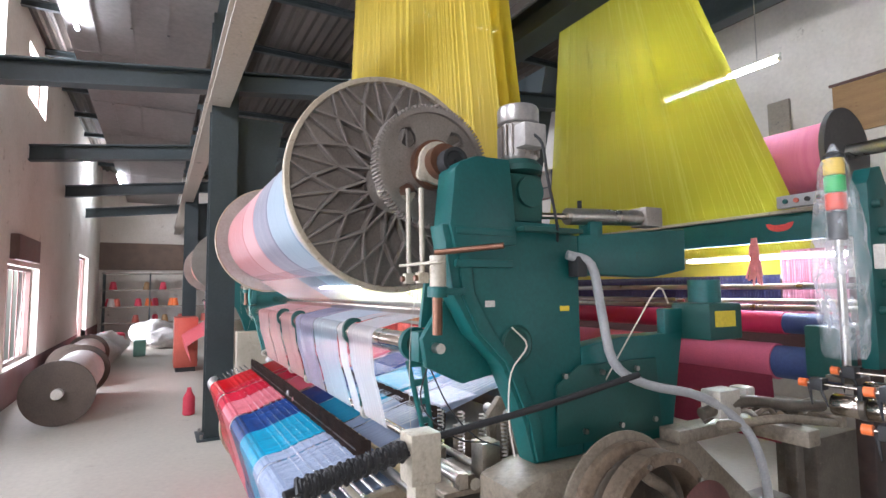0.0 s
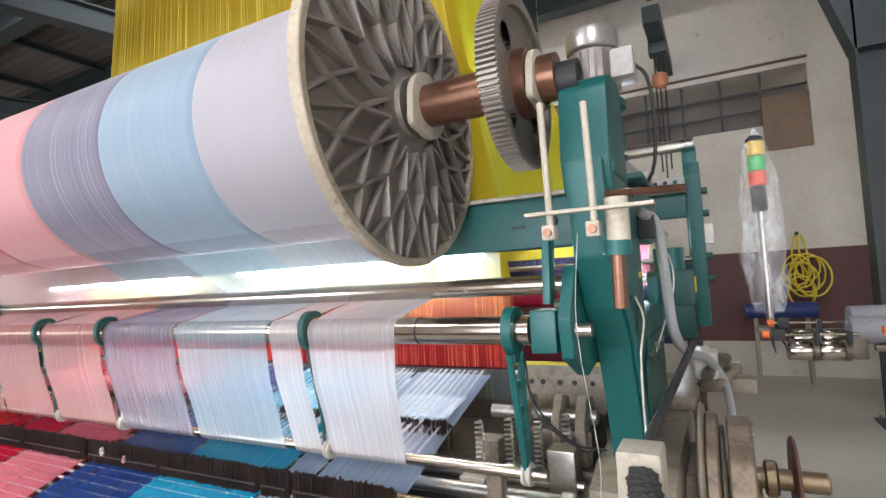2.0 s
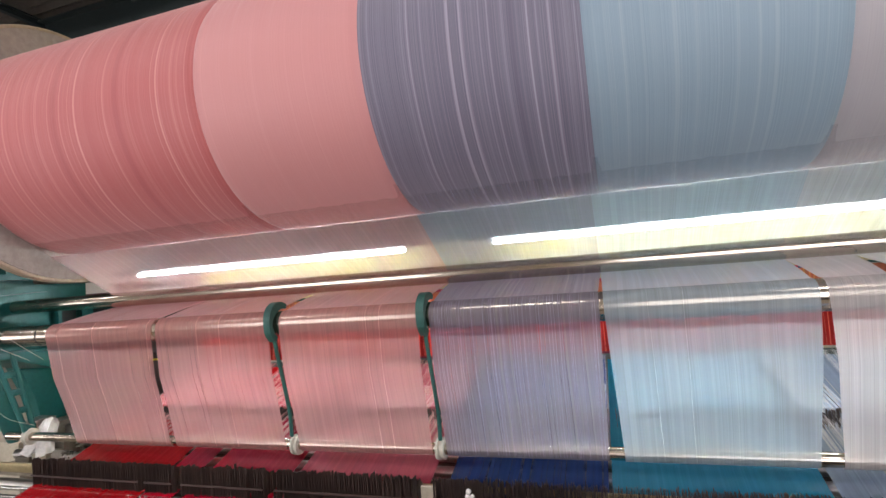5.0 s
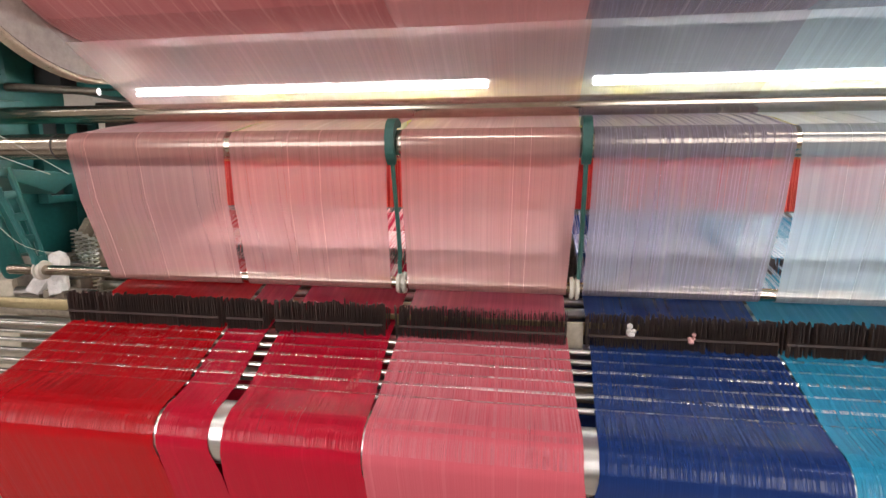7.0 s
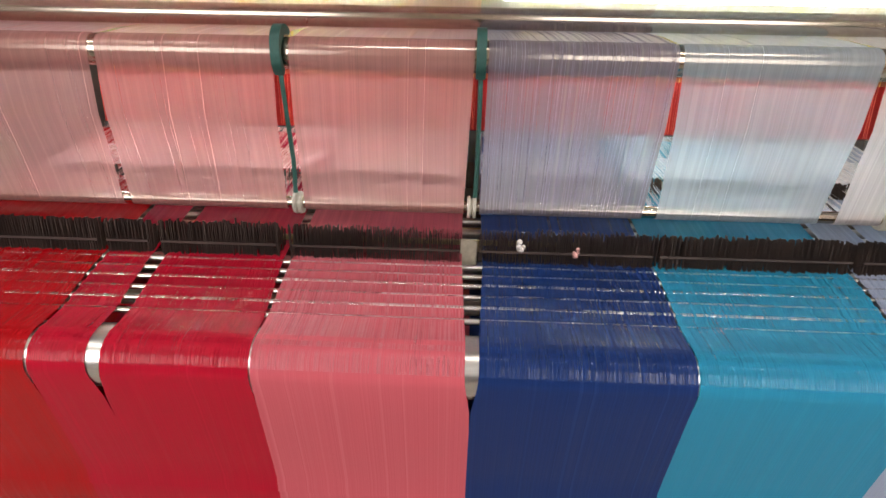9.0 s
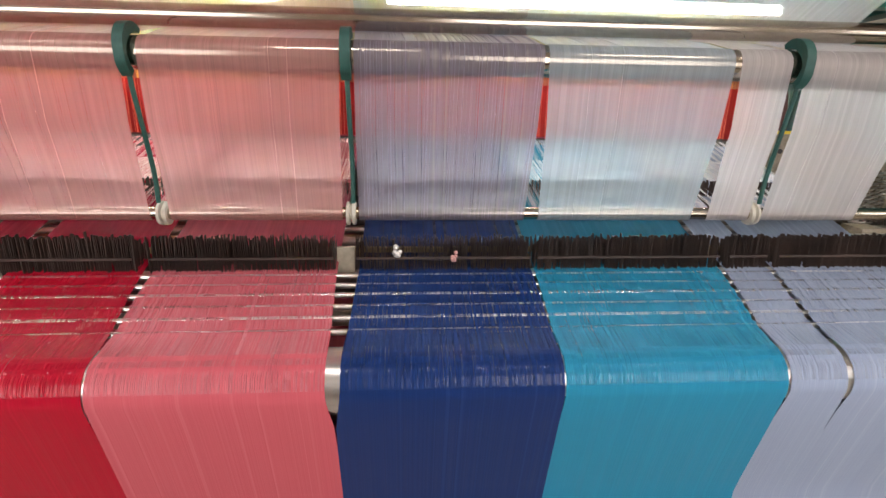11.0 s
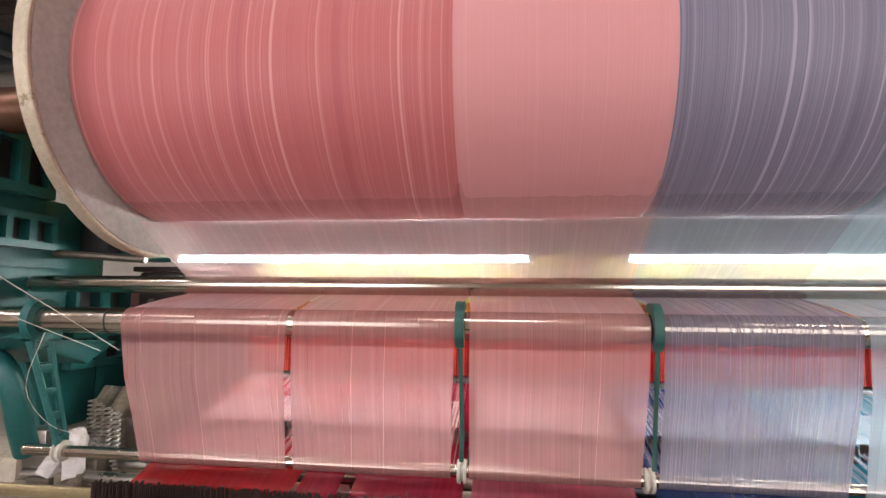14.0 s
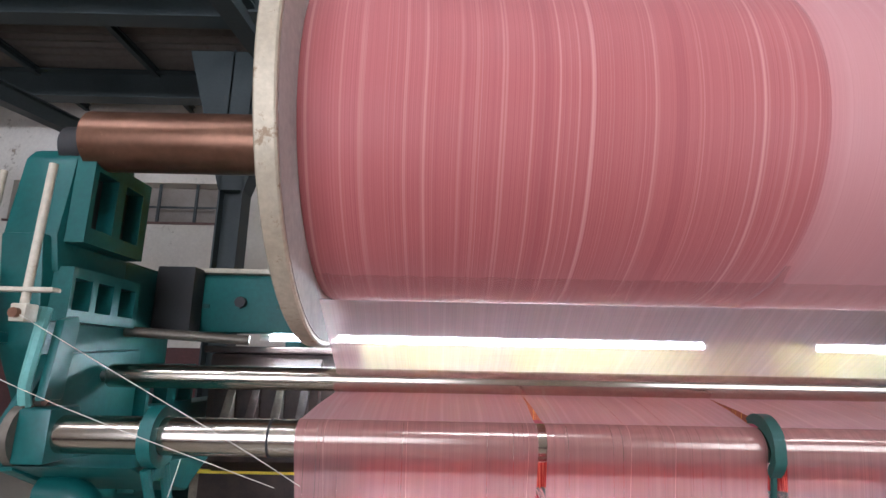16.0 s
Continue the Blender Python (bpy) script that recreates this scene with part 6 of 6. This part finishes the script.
def weft_feeder(x, y, z, turn):
    """A yarn accumulator: bright drum, dark body, orange ring and guide arm."""
    w = thing("weft_feeder", "weft yarn feeder with a bright drum and orange ring", "weft feeder", "weft feeders", at=(x, y, z))
    def add(name, g, mat, label="", parent=None):
        return part(name, g, mat, parent or w, label)
    for x0 in (0.0, 0.10):
        add("drum", Geo().lathe([(x0, 0.004), (x0, 0.034), (x0 + 0.004, 0.037), (x0 + 0.074, 0.037), (x0 + 0.08, 0.034), (x0 + 0.08, 0.004)], 0, 0, 36), CHROME, "mirror-bright drum")
        add("ring", Geo().lathe([(x0 + 0.0805, 0.02), (x0 + 0.0805, 0.039), (x0 + 0.098, 0.039), (x0 + 0.098, 0.02)], 0, 0, 36), GREASE, "dark brush ring")
        add("clip", Geo().box(x0 + 0.085, x0 + 0.10, -0.05, -0.02, 0.03, 0.078, c=0.004), RUBBER)
    add("rod", Geo().cyl((-0.06, -0.035, 0.066), (0.22, -0.035, 0.066), 0.006, n=12), CHROME)
    cap = add("orange_cap", Geo().cyl((-0.085, -0.035, 0.066), (-0.061, -0.035, 0.066), 0.014, n=16), ORANGE, "orange guide cap")
    for q in (0.0, 0.03):
        add("prong", Geo().cyl((-0.055 + q, -0.035, 0.06), (-0.045 + q * 1.6, -0.045, -0.005), 0.007, 0.002, n=8), RUBBER)
    add("arm", Geo().box(-0.05, -0.01, -0.05, 0.0, 0.045, 0.085, c=0.005), RUBBER)
    add("body", Geo().cyl((0.205, 0.02, 0.075), (0.56, 0.02, 0.075), 0.05, n=28), surface("feeder_body", (0.20, 0.19, 0.20), (0.28, 0.27, 0.28), 0.45), "grey rounded motor housing")
    add("neck", Geo().box(0.199, 0.25, -0.03, 0.03, -0.03, 0.05, c=0.008), GREASE)
    w.matrix_world = pose(x, y, z, 0, 0, turn)
    return w


weft_feeder(2.27, 1.25, 1.025, 4), weft_feeder(2.30, 1.40, 1.055, 4), weft_feeder(2.58, 0.97, 1.07, 8), weft_feeder(2.60, 0.90, 0.985, 8)
fs = thing("feeder_stand", "steel stand carrying the weft feeders", "stand")
part("post", Geo().cyl((2.90, 1.30, 0.02), (2.90, 1.30, 1.019), 0.025, n=16), GREASE, fs)
part("rail", Geo().box(2.55, 2.95, 1.28, 1.32, 1.02, 1.045, c=0.004), GREASE, fs)
part("rail", Geo().cyl((2.85, 0.86, 1.033), (2.85, 1.62, 1.033), 0.014, n=12), STEEL, fs)
part("foot", Geo().lathe_z([(0.17, 0), (0.17, 0.02), (0.03, 0.035)], 2.90, 1.30, 28), GREASE, fs)
settle(fs)


# ---- neighbouring loom across the alley ----
nb = thing("far_pile_beam", "warp beam of pink threads on the next loom", "warp beam")
FY, FZ = 3.93, 2.46
part("yarn_band", Geo().lathe([(-1.45, 0.1), (-1.45, 0.27), (1.16, 0.27), (1.16, 0.1)], FY, FZ, 48), surface("far_pink", (0.62, 0.13, 0.24), (0.70, 0.2, 0.3), 0.6, 0, 3, 200, None, 0.6, 0.2, 0.002, (8, 0.3, 0.3)), nb, "bright pink wound thread")
for x in (-1.47, 1.19):
    part("flange", Geo().lathe([(x - 0.02, 0.05), (x - 0.02, 0.35), (x + 0.02, 0.35), (x + 0.02, 0.05)], FY, FZ, 48), surface("dark_flange", (0.09, 0.085, 0.08), (0.15, 0.14, 0.13), 0.5, 0.5), nb, "dark flange")
part("shaft", Geo().cyl((-1.8, FY, FZ), (1.95, FY, FZ), 0.055, n=20), STEEL, nb)
settle(nb)
lf = thing("far_loom_frame", "green frame and girder of the neighbouring loom", "loom frame")
part("girder", Geo().box(-1.9, 1.92, 2.28, 2.34, 1.67, 1.82, c=0.008), GREEN, lf)
part("top_plate", Geo().box(-1.9, 1.92, 2.25, 2.37, 1.822, 1.84, c=0.003), CREAM, lf)
part("post", Geo().plate([(2.25, 1.02), (2.25, 1.92), (2.30, 2.0), (2.40, 2.02), (2.5, 1.85), (2.48, 1.02)], 1.925, 2.0, 0.008), GREEN, lf)
part("plinth", Geo().box(1.86, 1.94, 2.30, 2.44, 0.0, 1.019, c=0.01), BLACK, lf)
part("drive_box", Geo().box(1.72, 1.92, 2.16, 2.24, 0.96, 1.22, c=0.012), GREEN_DARK, lf, "dark green drive box")
for k in range(5):
    part("knob", Geo().cyl((2.0005, 2.30 + 0.05 * (k % 2), 1.3 + 0.13 * k), (2.035, 2.30 + 0.05 * (k % 2), 1.3 + 0.13 * k), 0.022, n=10), GREEN_DARK, lf)
part("lamp_unit", Geo().box(2.0005, 2.05, 2.26, 2.32, 1.50, 1.62, c=0.008), WHITE_PLASTIC, lf, "small white lamp unit")
part("beam_bracket", Geo().plate([(3.75, 1.2), (3.82, 2.38), (3.9, 2.44), (4.0, 2.44), (4.1, 2.2), (4.15, 1.2)], 1.85, 1.96, 0.01), GREEN, lf)
part("foot", Geo().box(1.2, 1.45, 2.75, 4.2, 0.0, 0.5, c=0.03), GREASE, lf)
part("side_beam", Geo().box(1.86, 1.95, 2.45, 4.2, 1.2, 1.4, c=0.01), GREEN, lf)
part("far_post", Geo().plate([(2.25, 0.0), (2.25, 1.9), (2.4, 1.95), (2.6, 1.5), (2.7, 0)], -2.0, -1.905, 0.008), GREEN, lf)
settle(lf)
sign = thing("curved_sticker", "red smiling mouth sticker on the green girder", "sticker")
g = Geo()
pts = [(1.569 + 0.075 * math.cos(radians(a)), 1.775 + 0.05 * math.sin(radians(a))) for a in range(180, 361, 15)] + [(1.569 + 0.05 * math.cos(radians(a)), 1.775 + 0.012 * math.sin(radians(a))) for a in range(350, 189, -20)]
g.add([(x, 2.277, z) for x, z in pts], [tuple(range(len(pts)))])
g.add([(x, 2.2775, z) for x, z in pts], [tuple(range(len(pts)))[::-1]])
part("mouth", g, surface("sticker_red", (0.7, 0.06, 0.06), (0.75, 0.09, 0.08), 0.4), sign, smooth=0)
settle(sign)
curtain("far_harness", -1.30, 1.36, 3.0, 1.62, 4.7, HARNESS_LIME, "lime yellow harness cords of the next loom", 90, (-0.95, 0.25), surface("lime_cord", (0.6, 0.58, 0.05), (0.7, 0.66, 0.1), 0.5), (0.0, 0.1))
curtain("far_heddles_yellow", -1.3, 1.22, 2.9, 1.50, 1.66, HARNESS, "yellow upper heddles of the next loom", 0)
curtain("far_heddles_navy", -1.3, 1.22, 2.89, 1.25, 1.50, HEDDLE_NAVY, "dark navy heddles of the next loom", 120, None, surface("navy_cord", (0.02, 0.02, 0.1), (0.06, 0.03, 0.16), 0.5))
curtain("far_heddles_pink", 1.24, 1.62, 2.88, 1.22, 1.66, HEDDLE_PINK, "pink heddles of the next loom", 60, None, surface("pink_cord", (0.62, 0.24, 0.32), (0.7, 0.34, 0.4), 0.5))
batten("loom_light", (0.75, 2.6, 1.60), (1.75, 2.6, 1.60), TUBE_LIGHT, 0.009, "fluorescent tube inside the next loom")
for y, z, r, m, lab in ((2.42, 1.21, 0.065, "far_crimson", "roll of crimson cloth on the next loom"), (2.32, 1.0, 0.10, "far_pink_cloth", "roll of pink cloth on the next loom")):
    c = (0.42, 0.015, 0.06) if "crim" in m else (0.48, 0.09, 0.15)
    cr = thing("cloth_roller", lab, "cloth roll", "cloth rolls of the next loom")
    part("cloth", Geo().cyl((-1.4, y, z), (1.50, y, z), r, n=28), surface(m, c, tuple(v * 1.2 for v in c), 0.6, 0, 4, 160), cr)
    part("navy_end", Geo().cyl((1.5005, y, z), (1.80, y, z), r * 0.9, n=28), surface("navy_cloth", (0.03, 0.05, 0.14), (0.05, 0.08, 0.2), 0.6), cr, "navy cloth end")
    part("shaft", Geo().cyl((-1.9, y, z), (1.92, y, z), 0.02, n=12), STEEL, cr)
    settle(cr)
solo("cloth_apron", sheet_geo([(2.245, 0.93), (2.26, 0.75), (2.3, 0.55)], [-1.4] * 3, [1.5] * 3, 8), surface("dark_crimson_cloth", (0.16, 0.012, 0.03), (0.22, 0.02, 0.045), 0.7), "hanging dark crimson cloth of the next loom", "cloth")
for y, z in ((2.36, 1.42), (2.5, 1.33), (2.34, 1.30)):
    solo("cross_bar", Geo().cyl((-1.85, y, z), (1.92, y, z), 0.016, n=14), STEEL, "steel cross bar of the next loom", "bar", "cross bars of the next loom")
ta = thing("pink_tassel", "bunch of pink threads hanging from the girder", "tassel")
g = Geo()
for i in range(14):
    x = 1.43 + rnd.uniform(-0.012, 0.012)
    g.tube([(x, 2.262, 1.70), (x + rnd.uniform(-0.02, 0.02), 2.25, 1.6), (x + rnd.uniform(-0.04, 0.04), 2.25, 1.42 + rnd.uniform(0, 0.06))], 0.006, 5, 3)
part("tassel_body", g, surface("tassel_pink", (0.7, 0.2, 0.2), (0.75, 0.3, 0.28), 0.7), ta, kind="stuff")
settle(ta)
ctl = thing("button_box", "small grey push button box on the girder", "control box")
part("box", Geo().box(1.60, 1.92, 2.2, 2.248, 1.842, 1.91, c=0.006), GREY_HOSE, ctl)
for i in range(5):
    part("button", Geo().cyl((1.65 + 0.055 * i, 2.199, 1.876), (1.65 + 0.055 * i, 2.188, 1.876), 0.013, n=12), (GREEN, RED_PAINT, RUBBER, RUBBER, GREEN)[i], ctl)
settle(ctl)
cc = thing("cable_coil", "tangled coil of yellow cable hanging on the wall", "cable")
g = Geo()
for i in range(9):
    cx, cz, r = 2.95 + rnd.uniform(-0.12, 0.12), 1.1 + rnd.uniform(-0.15, 0.25), rnd.uniform(0.1, 0.2)
    g.tube([(cx + r * math.cos(t * 0.7 + i), Y1 - 0.1 - 0.02 * i / 3, cz + r * 1.3 * math.sin(t * 0.7 + i)) for t in range(11)], 0.011, 6, 3)
for i in range(3):
    g.tube([(2.9 + 0.05 * i, Y1 - 0.1, 1.2), (2.85 + 0.08 * i, Y1 - 0.08, 1.45), (2.9 + 0.03 * i, Y1 - 0.06, 1.7)], 0.011, 6, 3)
part("cable_tangle", g, CABLE_YELLOW, cc, kind="stuff")
part("peg", Geo().cyl((2.92, Y1, 1.70), (2.92, Y1 - 0.1, 1.71), 0.02, n=10), RUBBER, cc)
settle(cc)
solo("blue_drum", Geo().cyl((2.3, 5.9, 0.83), (3.0, 5.9, 0.83), 0.09, n=24), surface("blue_roll", (0.02, 0.03, 0.12), (0.03, 0.05, 0.18), 0.5), "dark blue cloth roll against the far wall", "cloth roll")
sb = thing("trestle", "dark steel trestle under the cloth roll", "trestle")
for x in (2.4, 2.9):
    part("leg", Geo().box(x - 0.02, x + 0.02, 5.84, 5.96, 0, 0.739), GIRDER_TAN, sb)
settle(sb)

# ---- the aisle ----
# next looms of the row, far along the aisle
rw = thing("row_loom_beam", "warp beam of orange threads on the next loom along the row", "warp beam")
part("yarn_band", Geo().lathe([(-7.4, 0.1), (-7.4, 0.30), (-4.95, 0.30), (-4.95, 0.1)], AY, AZ, 48), surface("row_orange", (0.55, 0.2, 0.14), (0.6, 0.3, 0.24), 0.6, 0, 3, 100), rw)
for x in (-7.42, -4.93):
    part("flange", Geo().lathe([(x - 0.02, 0.05), (x - 0.02, FL_R), (x + 0.02, FL_R), (x + 0.02, 0.05)], AY, AZ, 48), ALLOY, rw)
part("shaft", Geo().cyl((-7.8, AY, AZ), (-4.5, AY, AZ), 0.055, n=16), BROWN_STEEL, rw)
settle(rw)
rf = thing("row_loom_frame", "green end frame of the next loom along the row", "loom frame")
for x in (-4.6, -7.75):
    part("side_plate", Geo().plate(UPRIGHT, x - 0.05, x + 0.05, 0.01), GREEN, rf)
    part("beam_bracket", Geo().plate(HEAD, x - 0.06, x + 0.06, 0.01), GREEN, rf)
    part("foot", Geo().box(x - 0.1, x + 0.1, 0.2, 1.1, 0, 0.858, c=0.02), CREAM, rf)
part("roller", Geo().cyl((-7.7, 0, 1.24), (-4.65, 0, 1.24), 0.034, n=16), CHROME, rf)
part("label_plate", Geo().box(-4.549, -4.545, 0.4, 0.62, 1.38, 1.46), CABLE_YELLOW, rf, "yellow label plate")
settle(rf)
solo("row_thread_sheet", sheet_geo([(0.035, 1.24), (0.0, 1.27), (-0.036, 1.24), (0.02, 0.9), (-0.3, 0.72), (-0.39, 0.65), (-0.33, 0.4)], [-7.3] * 7, [-5.0] * 7, 6), DYED[2], "pink thread sheet of the next loom along the row", "thread sheet")
cab = thing("red_cabinet", "salmon red steel cabinet beside the aisle", "cabinet")
part("body", Geo().box(-7.9, -7.2, -0.50, -0.12, 0.08, 0.95, c=0.012), RED_PAINT, cab)
part("door", Geo().box(-7.197, -7.18, -0.47, -0.15, 0.14, 0.88, c=0.004), RED_PAINT, cab)
part("handle", Geo().cyl((-7.175, -0.2, 0.5), (-7.175, -0.2, 0.6), 0.01, n=8), STEEL, cab)
part("plinth", Geo().box(-7.87, -7.23, -0.47, -0.15, 0, 0.079), RUBBER, cab)
settle(cab)
ex = thing("fire_bucket", "small red can on the floor by the column", "can")
part("body", Geo().lathe_z([(0.05, 0), (0.065, 0.01), (0.065, 0.2), (0.03, 0.26), (0.02, 0.31)], -3.6, -0.42, 20), CLOTH_RED, ex)
settle(ex)
cn = thing("red_cone", "red plastic cone standing on the floor", "cone")
part("body", Geo().lathe_z([(0.07, 0), (0.072, 0.01), (0.018, 0.30), (0.010, 0.31)], 1.15, -0.75, 20), CLOTH_RED, cn)
settle(cn)


def spool(x, y, r, w, mat, label):
    """A yarn package beam lying on the floor with its flange facing the aisle."""
    s = thing("floor_beam", label, "beam", "beams lying along the wall")
    for q in (x, x - w):
        part("flange", Geo().lathe([(q - 0.015, 0.05), (q - 0.02, r), (q + 0.02, r), (q + 0.015, 0.05)], y, r, 44), surface("old_flange", (0.10, 0.075, 0.06), (0.17, 0.13, 0.10), 0.6, 0.3), s, "dusty grey flange")
    part("yarn_band", Geo().lathe([(x - w + 0.02, 0.05), (x - w + 0.02, r * 0.8), (x - 0.02, r * 0.8), (x - 0.02, 0.05)], y, r, 36), mat, s)
    part("hub", Geo().cyl((x - w - 0.1, y, r), (x + 0.1, y, r), 0.055, n=18), WHITE_PLASTIC, s)
    return settle(s)


spool(-3.75, -1.68, 0.345, 1.9, PAPER, "dusty grey thread beam lying along the wall")
spool(-6.2, -1.85, 0.33, 2.0, PAPER, "grey thread beam lying along the wall")


def sack(x, y, s, mat, label, cat="sack"):
    bm = bmesh.new()
    bmesh.ops.create_icosphere(bm, subdivisions=4, radius=1.0)
    for p in bm.verts:
        k = 1 + 0.28 * noise.noise(p.co * 1.7 + Vector((x, y, s))) + 0.10 * noise.noise(p.co * 5 + Vector((y, x, 0)))
        p.co = Vector((p.co.x * 1.2, p.co.y, p.co.z * 0.75)) * k * s
    low = min(p.co.z for p in bm.verts) * 0.72
    for p in bm.verts:
        p.co.z = max(p.co.z, low) - low
        p.co += Vector((x, y, 0))
    bm.verts.index_update()
    g = Geo().add([p.co[:] for p in bm.verts], [[q.index for q in p.verts] for p in bm.faces])
    bm.free()
    return solo(cat.replace(" ", "_"), g, mat, label, cat, smooth=70)


sack(-12.9, -0.9, 0.50, PAPER, "crumpled white plastic sack on the floor")
sack(-11.9, -0.62, 0.36, PAPER, "crumpled white plastic sack on the floor")
sack(-10.5, -1.75, 0.42, PAPER, "pale sack of yarn waste near the wall")
sack(-9.3, -1.85, 0.40, PAPER, "pale sack of yarn waste near the wall")
sack(-11.6, -1.75, 0.36, CLOTH_RED, "bright red bundle of cloth", "bundle")
cr = thing("crate", "pale green plastic crate on the aisle floor", "crate")
part("box", Geo().box(-10.5, -10.2, -1.22, -0.98, 0, 0.34, c=0.02), surface("crate_green", (0.2, 0.45, 0.35), (0.3, 0.55, 0.45), 0.5), cr)
settle(cr)
rk = thing("yarn_rack", "steel rack of coloured yarn packages at the end wall", "rack")
for x in (X0 + 0.35, X0 + 0.85):
    for y in (-2.2, -1.0, 0.2, 1.4):
        part("post", Geo().box(x - 0.02, x + 0.02, y - 0.02, y + 0.02, 0, 2.0), GIRDER, rk)
for z in (0.45, 0.95, 1.45, 1.95):
    part("shelf", Geo().box(X0 + 0.3, X0 + 0.9, -2.25, 1.45, z, z + 0.03), GIRDER_TAN, rk)
settle(rk)
for i in range(26):
    z = (0.48, 0.98, 1.48)[i % 3] + 0.001
    y = -2.1 + 3.4 * rnd.random()
    m = (CLOTH_RED, ORANGE, PAPER, RED_PAINT, WOOD)[rnd.randrange(5)]
    solo("yarn_cone", Geo().lathe_z([(0.10, z), (0.105, z + 0.02), (0.07, z + 0.22), (0.03, z + 0.24)], X0 + 0.5 + 0.3 * rnd.random(), y, 16), m, "coloured yarn package on the rack", "yarn package", "yarn packages on the rack")


# ---- what moves ----
def motions():
    """The beams pay out thread slowly; the heddles rise and fall."""
    walk(beam, [(t, pose(0, AY, AZ, 0.75 * t)) for t in (0, 4, 8, 12, 16)])
    walk(gbeam, [(t, pose(0, GB_Y, GB_Z, 0.2 * t)) for t in (0, 8, 16)])
    # the two thread layers change places about once a second
    for ob, up in ((pale_shed, -1), (deep_shed, 1)):
        rows = []
        for i in range(161):
            t = i * 0.1
            lift = math.cos(2 * math.pi * (t - 7.22) / 1.05)
            lift = math.copysign(abs(lift) ** 0.5, lift)
            rows.append((t, pose(0, SHED_Y, SHED_Z, (1.6 if up > 0 else -0.9) * max(-0.6, lift * 0.9))))
        walk(ob, rows)
    for ob, ph in ((heddle_a, 0.0), (heddle_b, 0.5)):
        x, y, z = ob.location
        rows = []
        for i in range(81):
            t = i * 0.2
            rows.append((t, pose(x, y, z + 0.010 * math.sin(math.pi * (i + ph)) + 0.006 * math.sin(2.1 * i + ph))))
        walk(ob, rows)


motions()
